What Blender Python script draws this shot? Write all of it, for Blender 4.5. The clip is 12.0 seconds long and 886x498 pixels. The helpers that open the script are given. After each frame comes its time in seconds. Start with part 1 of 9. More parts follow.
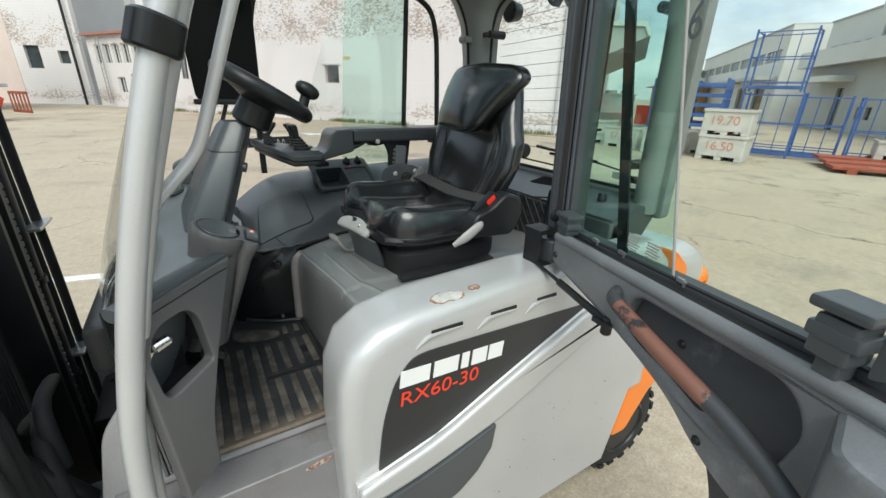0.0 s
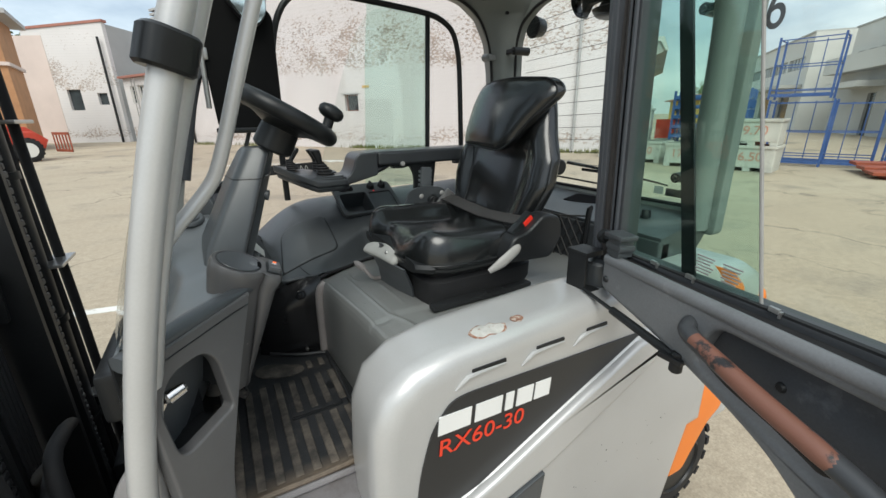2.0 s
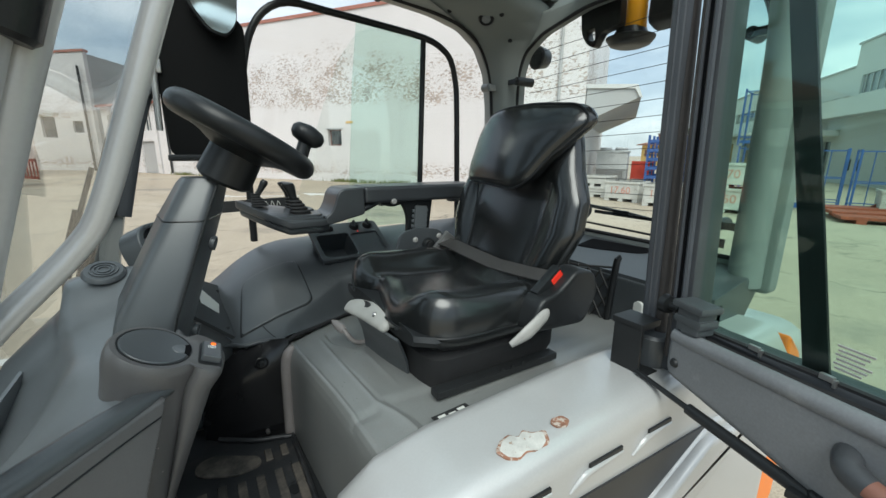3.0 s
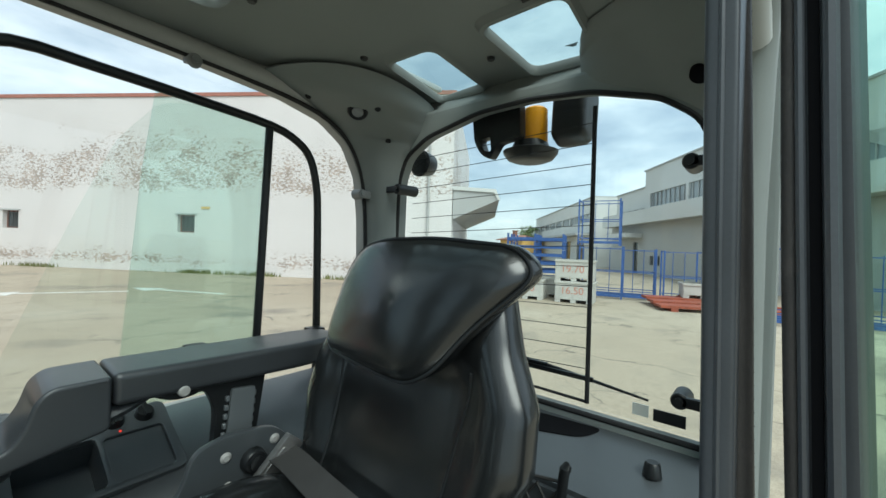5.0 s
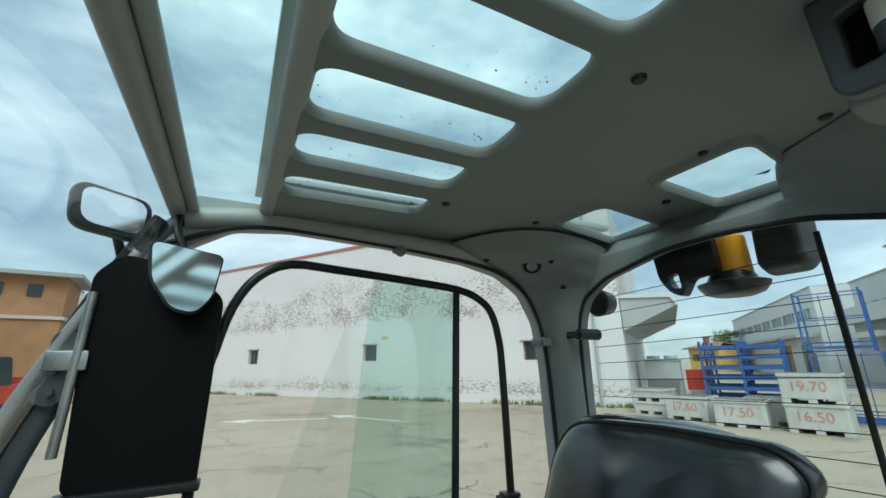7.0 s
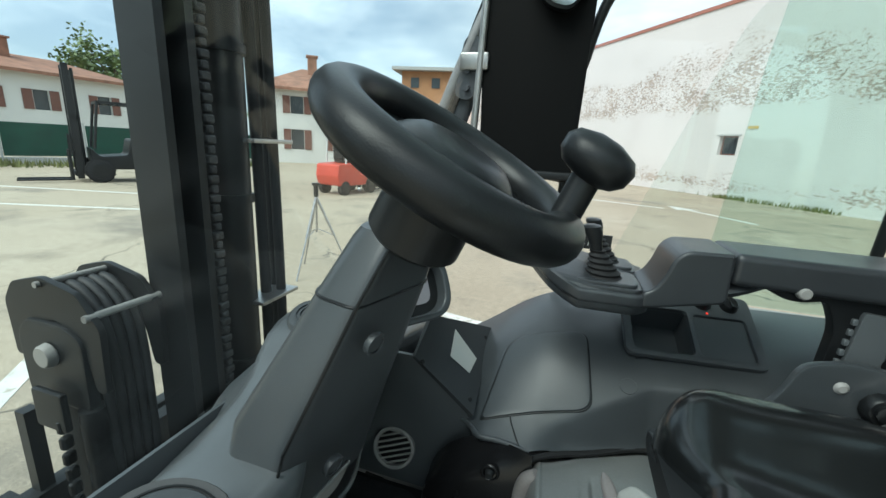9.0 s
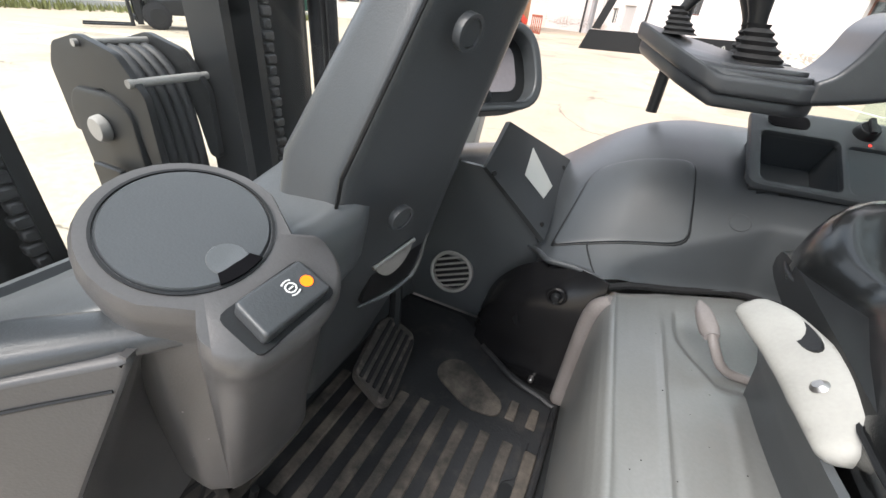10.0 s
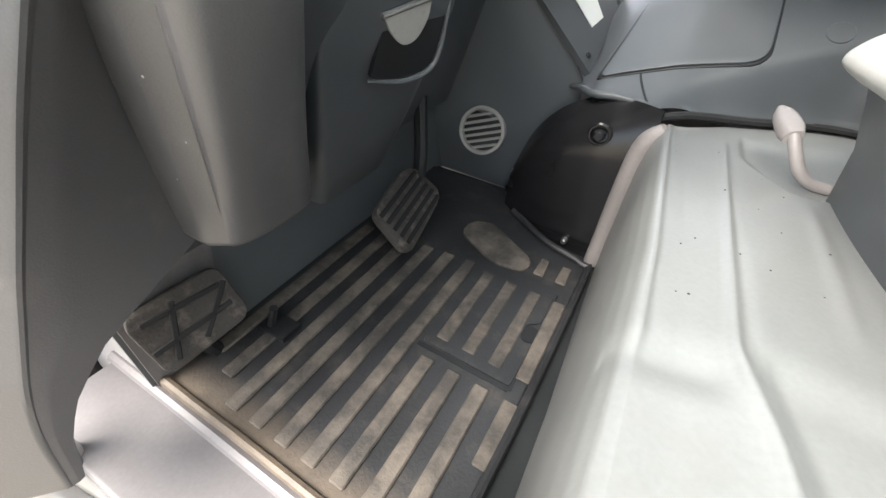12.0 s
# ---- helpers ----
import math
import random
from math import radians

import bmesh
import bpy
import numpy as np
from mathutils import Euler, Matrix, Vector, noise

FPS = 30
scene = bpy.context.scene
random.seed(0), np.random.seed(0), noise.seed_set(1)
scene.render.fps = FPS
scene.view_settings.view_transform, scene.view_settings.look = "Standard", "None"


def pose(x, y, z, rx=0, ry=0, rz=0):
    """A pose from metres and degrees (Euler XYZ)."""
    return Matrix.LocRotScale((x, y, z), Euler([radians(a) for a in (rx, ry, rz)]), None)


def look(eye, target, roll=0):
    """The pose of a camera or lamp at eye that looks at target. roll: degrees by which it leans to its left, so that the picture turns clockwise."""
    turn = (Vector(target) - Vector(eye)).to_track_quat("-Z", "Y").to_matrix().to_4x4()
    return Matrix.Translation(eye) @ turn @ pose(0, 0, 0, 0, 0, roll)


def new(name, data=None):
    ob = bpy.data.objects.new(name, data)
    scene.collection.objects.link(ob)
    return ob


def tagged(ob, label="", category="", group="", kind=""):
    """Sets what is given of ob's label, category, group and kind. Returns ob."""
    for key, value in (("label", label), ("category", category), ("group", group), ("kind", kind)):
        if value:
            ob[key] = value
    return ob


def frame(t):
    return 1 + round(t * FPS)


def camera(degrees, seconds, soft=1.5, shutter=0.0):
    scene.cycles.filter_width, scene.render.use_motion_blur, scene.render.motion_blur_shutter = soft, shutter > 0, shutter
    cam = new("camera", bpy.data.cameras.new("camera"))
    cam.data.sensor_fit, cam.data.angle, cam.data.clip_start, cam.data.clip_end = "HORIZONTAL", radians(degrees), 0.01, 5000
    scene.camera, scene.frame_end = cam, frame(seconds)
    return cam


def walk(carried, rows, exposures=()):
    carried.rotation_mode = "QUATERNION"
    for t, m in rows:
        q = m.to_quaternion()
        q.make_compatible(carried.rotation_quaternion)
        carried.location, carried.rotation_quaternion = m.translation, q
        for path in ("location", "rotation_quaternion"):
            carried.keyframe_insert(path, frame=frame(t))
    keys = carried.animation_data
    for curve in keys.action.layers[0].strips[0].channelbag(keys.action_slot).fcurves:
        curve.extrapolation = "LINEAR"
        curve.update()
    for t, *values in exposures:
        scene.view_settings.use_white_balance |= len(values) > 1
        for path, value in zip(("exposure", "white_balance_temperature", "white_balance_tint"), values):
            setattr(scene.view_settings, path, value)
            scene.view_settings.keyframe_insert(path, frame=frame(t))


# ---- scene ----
cam = camera(95.4, 12.0)
PATH = [
    (0, (-0.262, -0.687, 1.679), (0.722, 0.896, 0.954), 1.6),
    (0.5, (-0.24, -0.74, 1.683), (0.826, 0.828, 1.046), 1.2),
    (1, (-0.258, -0.718, 1.673), (0.768, 0.887, 1.067), 0.8),
    (1.5, (-0.267, -0.694, 1.68), (0.676, 0.966, 1.087), -0.5),
    (2, (-0.248, -0.592, 1.661), (0.666, 1.072, 1.034), -1.0),
    (2.5, (-0.218, -0.459, 1.648), (0.722, 1.207, 1.068), -0.5),
    (2.7, (-0.209, -0.41, 1.643), (0.766, 1.252, 1.107), 0.0),
    (4.3, (0.096, -0.074, 1.66), (1.376, 1.452, 1.478), 1.8),
    (4.5, (0.113, -0.043, 1.691), (1.464, 1.424, 1.538), 2.2),
    (5, (0.131, 0.054, 1.758), (1.646, 1.359, 1.742), 1.9),
    (5.5, (0.108, 0.107, 1.799), (1.674, 1.343, 1.937), 1.2),
    (6, (0.109, 0.12, 1.844), (1.569, 1.452, 2.147), 0.3),
    (6.5, (0.112, 0.096, 1.863), (1.338, 1.608, 2.324), -0.5),
    (7, (0.052, 0.064, 1.864), (0.928, 1.778, 2.405), -1.0),
    (7.2, (0.032, 0.057, 1.855), (0.726, 1.854, 2.396), -0.2),
    (8.8, (0.017, 0.111, 1.721), (-0.488, 2.017, 1.382), 2.6),
    (9, (0.008, 0.127, 1.678), (-0.542, 1.985, 1.183), 3.3),
    (9.5, (-0.007, 0.166, 1.584), (-0.628, 1.872, 0.747), 5.0),
    (10, (-0.036, 0.168, 1.505), (-0.694, 1.738, 0.456), 5.7),
    (10.5, (-0.022, 0.158, 1.461), (-0.743, 1.591, 0.267), 4.0),
    (11, (-0.021, 0.147, 1.387), (-0.718, 1.521, 0.112), 3.5),
    (11.5, (0.002, 0.146, 1.356), (-0.705, 1.486, 0.051), 3.3),
    (12, (0.011, 0.137, 1.337), (-0.697, 1.478, 0.033), 3.9),
]
walk(cam, [(t, look(eye, target, roll)) for t, eye, target, roll in PATH], [(0, 1.46, 6350, 3), (0.6, 1.28, 6470, 5), (1.5, 1.22, 6620, 7), (2.7, 1.44, 6220, 2), (4.3, 1.36, 6300, 0), (5.0, 1.40, 6050, -5), (6.0, 1.40, 5850, -8), (7.0, 1.14, 5720, -9), (7.2, 1.14, 5720, -9), (8.8, 1.42, 5950, -7), (9.5, 2.1, 6420, 6), (10, 2.55, 6700, 13), (10.6, 2.85, 6750, 12), (11.2, 3.24, 6830, 12), (12, 3.24, 6830, 12)])

# ---- world, sun and exposure ----
SUN_EL, SUN_AZ = radians(50), radians(150)
world = bpy.data.worlds.new("sky")
scene.world = world
world.use_nodes = True
wn, wl = world.node_tree.nodes, world.node_tree.links
sky = wn.new("ShaderNodeTexSky")
sky.sky_type, sky.sun_disc = "NISHITA", False
sky.sun_elevation, sky.sun_rotation = SUN_EL, SUN_AZ
coord = wn.new("ShaderNodeTexCoord")
stretch = wn.new("ShaderNodeMapping")
stretch.inputs["Scale"].default_value = (1.0, 1.0, 2.6)
billow = wn.new("ShaderNodeTexNoise")
billow.inputs["Scale"].default_value, billow.inputs["Detail"].default_value = 2.4, 8.0
billow.inputs["Roughness"].default_value = 0.55
bank = wn.new("ShaderNodeValToRGB")
bank.color_ramp.elements[0].position, bank.color_ramp.elements[0].color = 0.38, (1.30, 1.52, 1.78, 1)
bank.color_ramp.elements[1].position, bank.color_ramp.elements[1].color = 0.66, (3.35, 3.42, 3.45, 1)
mid = bank.color_ramp.elements.new(0.50)
mid.color = (2.08, 2.28, 2.46, 1)
cover = wn.new("ShaderNodeMixRGB")
cover.inputs["Fac"].default_value = 0.86
back = wn["Background"]
back.inputs["Strength"].default_value = 0.17
wl.new(coord.outputs["Generated"], stretch.inputs["Vector"])
wl.new(stretch.outputs["Vector"], billow.inputs["Vector"])
wl.new(billow.outputs["Fac"], bank.inputs["Fac"])
wl.new(sky.outputs["Color"], cover.inputs["Color1"])
wl.new(bank.outputs["Color"], cover.inputs["Color2"])
# an overcast sky is brighter overhead than at the horizon
height_of, grade, shade_of = wn.new("ShaderNodeSeparateXYZ"), wn.new("ShaderNodeValToRGB"), wn.new("ShaderNodeMixRGB")
grade.color_ramp.elements[0].position, grade.color_ramp.elements[0].color = 0.0, (0.70, 0.71, 0.73, 1)
grade.color_ramp.elements[1].position, grade.color_ramp.elements[1].color = 0.75, (1.0, 1.0, 1.0, 1)
shade_of.blend_type, shade_of.inputs["Fac"].default_value = "MULTIPLY", 1.0
wl.new(coord.outputs["Generated"], height_of.inputs[0])
wl.new(height_of.outputs["Z"], grade.inputs["Fac"])
wl.new(cover.outputs["Color"], shade_of.inputs["Color1"])
wl.new(grade.outputs["Color"], shade_of.inputs["Color2"])
wl.new(shade_of.outputs["Color"], back.inputs["Color"])
sun_data = bpy.data.lights.new("sun", "SUN")
sun_data.energy, sun_data.angle, sun_data.color = 1.25, radians(40), (1.0, 0.96, 0.90)
sun = new("sun", sun_data)
sun.matrix_basis = look((0, 0, 30), (-math.sin(-SUN_AZ) * 20, -math.cos(SUN_AZ) * 20, 30 - math.tan(SUN_EL) * 20))

# ---- materials ----
def material(name, color, rough=0.5, metal=0.0, vary=0.12, scale=6.0, fine=180.0, bump=0.05, dirt=None, dirt_at=0.6, coat=0.0, spread=0.06, spec=0.5, even=1.0):
    """Principled paint or plastic: broad stains, fine grain and relief at real-world size; dirt: colour of worn or soiled patches."""
    m = bpy.data.materials.new(name)
    m.use_nodes = True
    n, l = m.node_tree.nodes, m.node_tree.links
    b = n["Principled BSDF"]
    where = n.new("ShaderNodeTexCoord")
    big, small = n.new("ShaderNodeTexNoise"), n.new("ShaderNodeTexNoise")
    big.inputs["Scale"].default_value, big.inputs["Detail"].default_value = scale, 6
    small.inputs["Scale"].default_value, small.inputs["Detail"].default_value = fine, 3
    for tex in (big, small):
        l.new(where.outputs["Object"], tex.inputs["Vector"])
    ramp = n.new("ShaderNodeValToRGB")
    lo, hi = ramp.color_ramp.elements
    lo.position, hi.position = 0.32, 0.68
    lo.color = (*[c * (1 - vary) for c in color], 1)
    hi.color = (*[min(1, c * (1 + vary)) for c in color], 1)
    l.new(big.outputs["Fac"], ramp.inputs["Fac"])
    out = ramp.outputs["Color"]
    speck = n.new("ShaderNodeMixRGB")
    speck.blend_type = "OVERLAY"
    speck.inputs["Fac"].default_value = vary
    l.new(out, speck.inputs["Color1"])
    l.new(small.outputs["Fac"], speck.inputs["Color2"])
    out = speck.outputs["Color"]
    if dirt:
        patch = n.new("ShaderNodeTexNoise")
        patch.inputs["Scale"].default_value, patch.inputs["Detail"].default_value = scale * 1.7, 9
        patch.inputs["Roughness"].default_value = 0.65
        l.new(where.outputs["Object"], patch.inputs["Vector"])
        edge = n.new("ShaderNodeValToRGB")
        edge.color_ramp.elements[0].position, edge.color_ramp.elements[1].position = dirt_at, dirt_at + spread
        l.new(patch.outputs["Fac"], edge.inputs["Fac"])
        soil = n.new("ShaderNodeMixRGB")
        soil.inputs["Color2"].default_value = (*dirt, 1)
        l.new(edge.outputs["Color"], soil.inputs["Fac"])
        l.new(out, soil.inputs["Color1"])
        out = soil.outputs["Color"]
    l.new(out, b.inputs["Base Color"])
    gloss = n.new("ShaderNodeMapRange")
    gloss.inputs["To Min"].default_value, gloss.inputs["To Max"].default_value = max(0.03, rough - 0.1 * even), min(1, rough + 0.12 * even)
    l.new(big.outputs["Fac"], gloss.inputs["Value"])
    l.new(gloss.outputs["Result"], b.inputs["Roughness"])
    b.inputs["Metallic"].default_value = metal
    b.inputs["Coat Weight"].default_value = coat
    b.inputs["Specular IOR Level"].default_value = spec
    relief = n.new("ShaderNodeBump")
    relief.inputs["Strength"].default_value, relief.inputs["Distance"].default_value = bump, 0.002
    l.new(small.outputs["Fac"], relief.inputs["Height"])
    l.new(relief.outputs["Normal"], b.inputs["Normal"])
    return m


def glass(name, tint, rough=0.0):
    """A thin pane: see-through in its tint, with mirror gloss by Fresnel."""
    m = bpy.data.materials.new(name)
    m.use_nodes = True
    n, l = m.node_tree.nodes, m.node_tree.links
    n.remove(n["Principled BSDF"])
    clear, shine, mix, edge = n.new("ShaderNodeBsdfTransparent"), n.new("ShaderNodeBsdfGlossy"), n.new("ShaderNodeMixShader"), n.new("ShaderNodeLayerWeight")
    clear.inputs["Color"].default_value = (*[c ** 0.5 for c in tint], 1)
    shine.inputs["Roughness"].default_value = rough
    power, gain = n.new("ShaderNodeMath"), n.new("ShaderNodeMath")
    power.operation, power.inputs[1].default_value = "POWER", 4.0
    gain.operation, gain.inputs[1].default_value, gain.inputs[2].default_value = "MULTIPLY_ADD", 0.55, 0.025
    edge.inputs["Blend"].default_value = 0.5
    l.new(edge.outputs["Facing"], power.inputs[0])
    l.new(power.outputs[0], gain.inputs[0])
    l.new(gain.outputs[0], mix.inputs["Fac"])
    l.new(clear.outputs[0], mix.inputs[1])
    l.new(shine.outputs[0], mix.inputs[2])
    l.new(mix.outputs[0], n["Material Output"].inputs["Surface"])
    return m


def glow(name, color, strength):
    m = bpy.data.materials.new(name)
    m.use_nodes = True
    b = m.node_tree.nodes["Principled BSDF"]
    b.inputs["Base Color"].default_value = (*color, 1)
    b.inputs["Emission Color"].default_value = (*color, 1)
    b.inputs["Emission Strength"].default_value = strength
    return m


SILVER = material("silver_paint", (0.465, 0.463, 0.458), 0.32, 0.25, 0.05, 3, 260, 0.03, (0.45, 0.44, 0.43), 0.70, coat=0.3)
SILVER_DIRTY = material("dusty_silver_paint", (0.34, 0.332, 0.338), 0.42, 0.15, 0.10, 5, 200, 0.05, (0.25, 0.22, 0.20), 0.60, spread=0.1)
PLASTIC = material("dark_grey_plastic", (0.055, 0.061, 0.066), 0.36, 0, 0.10, 7, 700, 0.10, (0.075, 0.075, 0.073), 0.68, spread=0.2, spec=0.6)
PLASTIC_SOFT = material("grey_dash_plastic", (0.098, 0.107, 0.113), 0.32, 0, 0.08, 5, 800, 0.10, (0.10, 0.10, 0.097), 0.66, spread=0.25, spec=0.6)
HOOD_PAINT = material("dulled_silver_hood_paint", (0.226, 0.233, 0.227), 0.36, 0.25, 0.09, 4, 260, 0.03, (0.235, 0.23, 0.22), 0.57, coat=0.12, spread=0.2)
POST_DARK = material("dark_post_paint", (0.062, 0.067, 0.076), 0.36, 0.05, 0.12, 7, 300, 0.06, (0.08, 0.078, 0.076), 0.68, spread=0.15)
ARM_PLASTIC = material("dark_armrest_plastic", (0.034, 0.037, 0.041), 0.33, 0, 0.10, 7, 700, 0.10, (0.05, 0.05, 0.05), 0.68, spread=0.2, spec=0.6)
MATT_BLACK = material("matt_black_board", (0.0035, 0.0036, 0.0038), 0.62, 0, 0.10, 6, 500, 0.05, spec=0.12)
PLASTIC_BLACK = material("black_plastic", (0.012, 0.013, 0.014), 0.36, 0, 0.15, 8, 600, 0.08, spec=0.35)
DUSTY = material("dusty_grey_plastic", (0.081, 0.080, 0.081), 0.36, 0, 0.12, 6, 600, 0.08, (0.125, 0.116, 0.110), 0.62, spread=0.25)
VINYL = material("black_vinyl", (0.0095, 0.0104, 0.0108), 0.235, 0, 0.06, 5, 520, 0.10, (0.012, 0.0127, 0.013), 0.6, coat=0.45, spread=0.3, even=0.3)
VINYL.node_tree.nodes["Principled BSDF"].inputs["Coat Roughness"].default_value = 0.16
MOULDING = material("brownish_grey_moulding", (0.27, 0.245, 0.235), 0.45, 0, 0.1, 9, 300, 0.06, (0.19, 0.17, 0.16), 0.62, spread=0.15)
RUBBER = material("black_rubber", (0.016, 0.016, 0.017), 0.72, 0, 0.2, 12, 300, 0.2, (0.05, 0.046, 0.042), 0.66, spread=0.15, spec=0.35)
MAT_RUBBER = material("soiled_rubber_mat", (0.020, 0.021, 0.023), 0.46, 0, 0.25, 9, 240, 0.3, (0.070, 0.062, 0.055), 0.52, spread=0.30)
MAT_RIB = material("muddy_rubber_rib", (0.045, 0.041, 0.037), 0.70, 0, 0.25, 9, 300, 0.35, (0.150, 0.127, 0.105), 0.42, spread=0.26)
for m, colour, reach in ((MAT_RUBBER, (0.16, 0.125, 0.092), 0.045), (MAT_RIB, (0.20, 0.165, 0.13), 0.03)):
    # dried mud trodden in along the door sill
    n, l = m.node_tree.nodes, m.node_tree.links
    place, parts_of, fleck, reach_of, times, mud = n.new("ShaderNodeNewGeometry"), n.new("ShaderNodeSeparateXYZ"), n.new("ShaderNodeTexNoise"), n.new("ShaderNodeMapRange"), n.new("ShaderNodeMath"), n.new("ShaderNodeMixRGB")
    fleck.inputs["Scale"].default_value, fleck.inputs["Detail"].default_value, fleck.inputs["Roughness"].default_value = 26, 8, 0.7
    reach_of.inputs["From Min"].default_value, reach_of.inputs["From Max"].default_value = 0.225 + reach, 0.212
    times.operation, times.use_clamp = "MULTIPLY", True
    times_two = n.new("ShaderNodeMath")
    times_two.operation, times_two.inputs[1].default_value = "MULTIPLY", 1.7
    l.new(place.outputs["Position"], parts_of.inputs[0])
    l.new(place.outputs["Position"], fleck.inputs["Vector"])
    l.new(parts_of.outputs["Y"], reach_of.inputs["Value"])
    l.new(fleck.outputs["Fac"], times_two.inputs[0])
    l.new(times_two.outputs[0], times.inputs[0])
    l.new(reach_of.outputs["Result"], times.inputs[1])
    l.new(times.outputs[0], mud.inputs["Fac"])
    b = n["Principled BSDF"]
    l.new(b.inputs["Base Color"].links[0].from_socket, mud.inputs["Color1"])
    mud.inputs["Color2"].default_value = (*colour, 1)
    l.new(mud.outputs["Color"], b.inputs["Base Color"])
SILL_PAINT = material("grimy_sill_paint", (0.19, 0.18, 0.183), 0.40, 0.1, 0.12, 6, 200, 0.05, (0.13, 0.115, 0.11), 0.56, spread=0.2)
HEADLINER = material("grey_headliner", (0.185, 0.200, 0.193), 0.62, 0, 0.05, 4, 500, 0.06)
HEADLINER_LIGHT = material("light_roof_frame_paint", (0.33, 0.335, 0.32), 0.5, 0, 0.05, 4, 500, 0.05)
PILLAR = material("grey_pillar_paint", (0.20, 0.205, 0.205), 0.42, 0.1, 0.07, 6, 300, 0.05)
DOOR_GREY = material("worn_dark_door_paint", (0.048, 0.051, 0.056), 0.46, 0.05, 0.12, 7, 300, 0.08, (0.13, 0.13, 0.13), 0.67, spread=0.12)
STEEL_BLACK = material("oily_black_steel", (0.013, 0.014, 0.015), 0.45, 0.0, 0.2, 9, 200, 0.12, (0.05, 0.046, 0.042), 0.66, spread=0.12, spec=0.4)
STEEL = material("bare_steel", (0.45, 0.44, 0.43), 0.32, 0.9, 0.15, 20, 200, 0.08)
CHROME = material("worn_chrome", (0.72, 0.71, 0.70), 0.16, 1.0, 0.08, 30, 200, 0.04)
PEWTER = material("light_grey_lever_plastic", (0.31, 0.30, 0.285), 0.5, 0, 0.08, 20, 300, 0.05, (0.24, 0.225, 0.21), 0.58, spread=0.15)
LEVER_PALE = material("pale_lever_plastic", (0.35, 0.35, 0.33), 0.45, 0, 0.08, 20, 300, 0.08, (0.27, 0.265, 0.25), 0.6, spread=0.15)
RUSTY_GRIP = material("worn_brown_grip", (0.022, 0.022, 0.024), 0.5, 0, 0.2, 5, 200, 0.15, (0.19, 0.085, 0.06), 0.45, spread=0.03)
PRIMER = material("pale_primer", (0.46, 0.45, 0.42), 0.6, 0, 0.12, 60, 300, 0.15, (0.30, 0.22, 0.17), 0.62)
TRIM = material("matt_dark_trim", (0.040, 0.044, 0.047), 0.68, 0, 0.1, 7, 700, 0.1)
DOOR_PANEL = material("scuffed_grey_door_panel", (0.15, 0.155, 0.163), 0.46, 0.05, 0.16, 6, 260, 0.08, (0.26, 0.26, 0.26), 0.63, spread=0.16)
HOSE = material("dull_black_hose", (0.030, 0.031, 0.033), 0.55, 0, 0.15, 10, 300, 0.1, (0.06, 0.058, 0.055), 0.66, spread=0.15)
GLOSSY_BLACK = material("glossy_black_panel", (0.012, 0.012, 0.013), 0.24, 0, 0.1, 8, 500, 0.05)
HOLLOW = material("streaky_dark_door_paint", (0.050, 0.054, 0.062), 0.5, 0.05, 0.2, 6, 260, 0.08, (0.20, 0.21, 0.23), 0.58, spread=0.25)
SEAL = material("worn_brown_black_seal", (0.042, 0.037, 0.035), 0.6, 0, 0.2, 14, 220, 0.3, (0.075, 0.066, 0.06), 0.6, spread=0.15)
# near-black colour paints in the shade of slots and holes; also one plug
DEEP = material("shade_and_plug_black", (0.005, 0.005, 0.006), 0.85, 0, 0.1, spec=0.08)
PEDAL = material("dusty_pedal_rubber", (0.045, 0.040, 0.037), 0.72, 0, 0.25, 26, 260, 0.3, (0.14, 0.12, 0.105), 0.52, spread=0.2)
CHIP = material("bare_rusty_chip", (0.22, 0.10, 0.06), 0.7, 0, 0.3, 60, 300, 0.2, (0.42, 0.36, 0.31), 0.5)
ORANGE = material("orange_paint", (0.78, 0.20, 0.02), 0.40, 0, 0.06, 5, 200, 0.03, (0.55, 0.17, 0.04), 0.70)
ANTHRACITE = material("anthracite_film", (0.022, 0.022, 0.023), 0.42, 0, 0.08, 6, 300, 0.04)
WHITE_FILM = material("white_lettering", (0.75, 0.75, 0.74), 0.45, 0, 0.03)
RED_FILM = material("red_lettering", (0.72, 0.05, 0.02), 0.45, 0, 0.04)
RED_BUTTON = material("red_button", (0.70, 0.03, 0.015), 0.35, 0, 0.05)
AMBER = material("amber_lens", (0.85, 0.38, 0.02), 0.25, 0, 0.05)
WEBBING = material("black_webbing", (0.034, 0.032, 0.031), 0.70, 0, 0.12, 30, 900, 0.3)
MIRROR = material("mirror_glass", (0.85, 0.87, 0.87), 0.04, 1.0, 0.0, 5, 50, 0.0)
# pale mauve base colour holds the reflection on the display glass
SCREEN = material("painted_reflection_display", (0.26, 0.24, 0.26), 0.12, 0, 0.08)
PAPER = material("pale_label", (0.62, 0.62, 0.58), 0.5, 0, 0.05)
CLEAR_GLASS = glass("clear_glass", (0.93, 0.96, 0.95))
# the pink tint holds the warm cast of the light on this pane
WARM_CAST_GLASS = glass("warm_cast_glass", (0.93, 0.895, 0.90))
TINT_GLASS = glass("green_glass", (0.66, 0.88, 0.80))
SIDE_GLASS = glass("side_green_glass", (0.77, 0.92, 0.87))
DOOR_GLASS = glass("faintly_green_glass", (0.925, 0.968, 0.905))
ROOF_GLASS = glass("roof_glass", (0.78, 0.89, 0.86))
INDICATOR = glow("orange_indicator", (1.0, 0.13, 0.0), 0.45)
RED_LED = glow("red_indicator", (1.0, 0.05, 0.03), 0.2)
LAMP_GLASS = material("lamp_glass", (0.35, 0.36, 0.36), 0.12, 0.4, 0.1, 60, 200, 0.1)
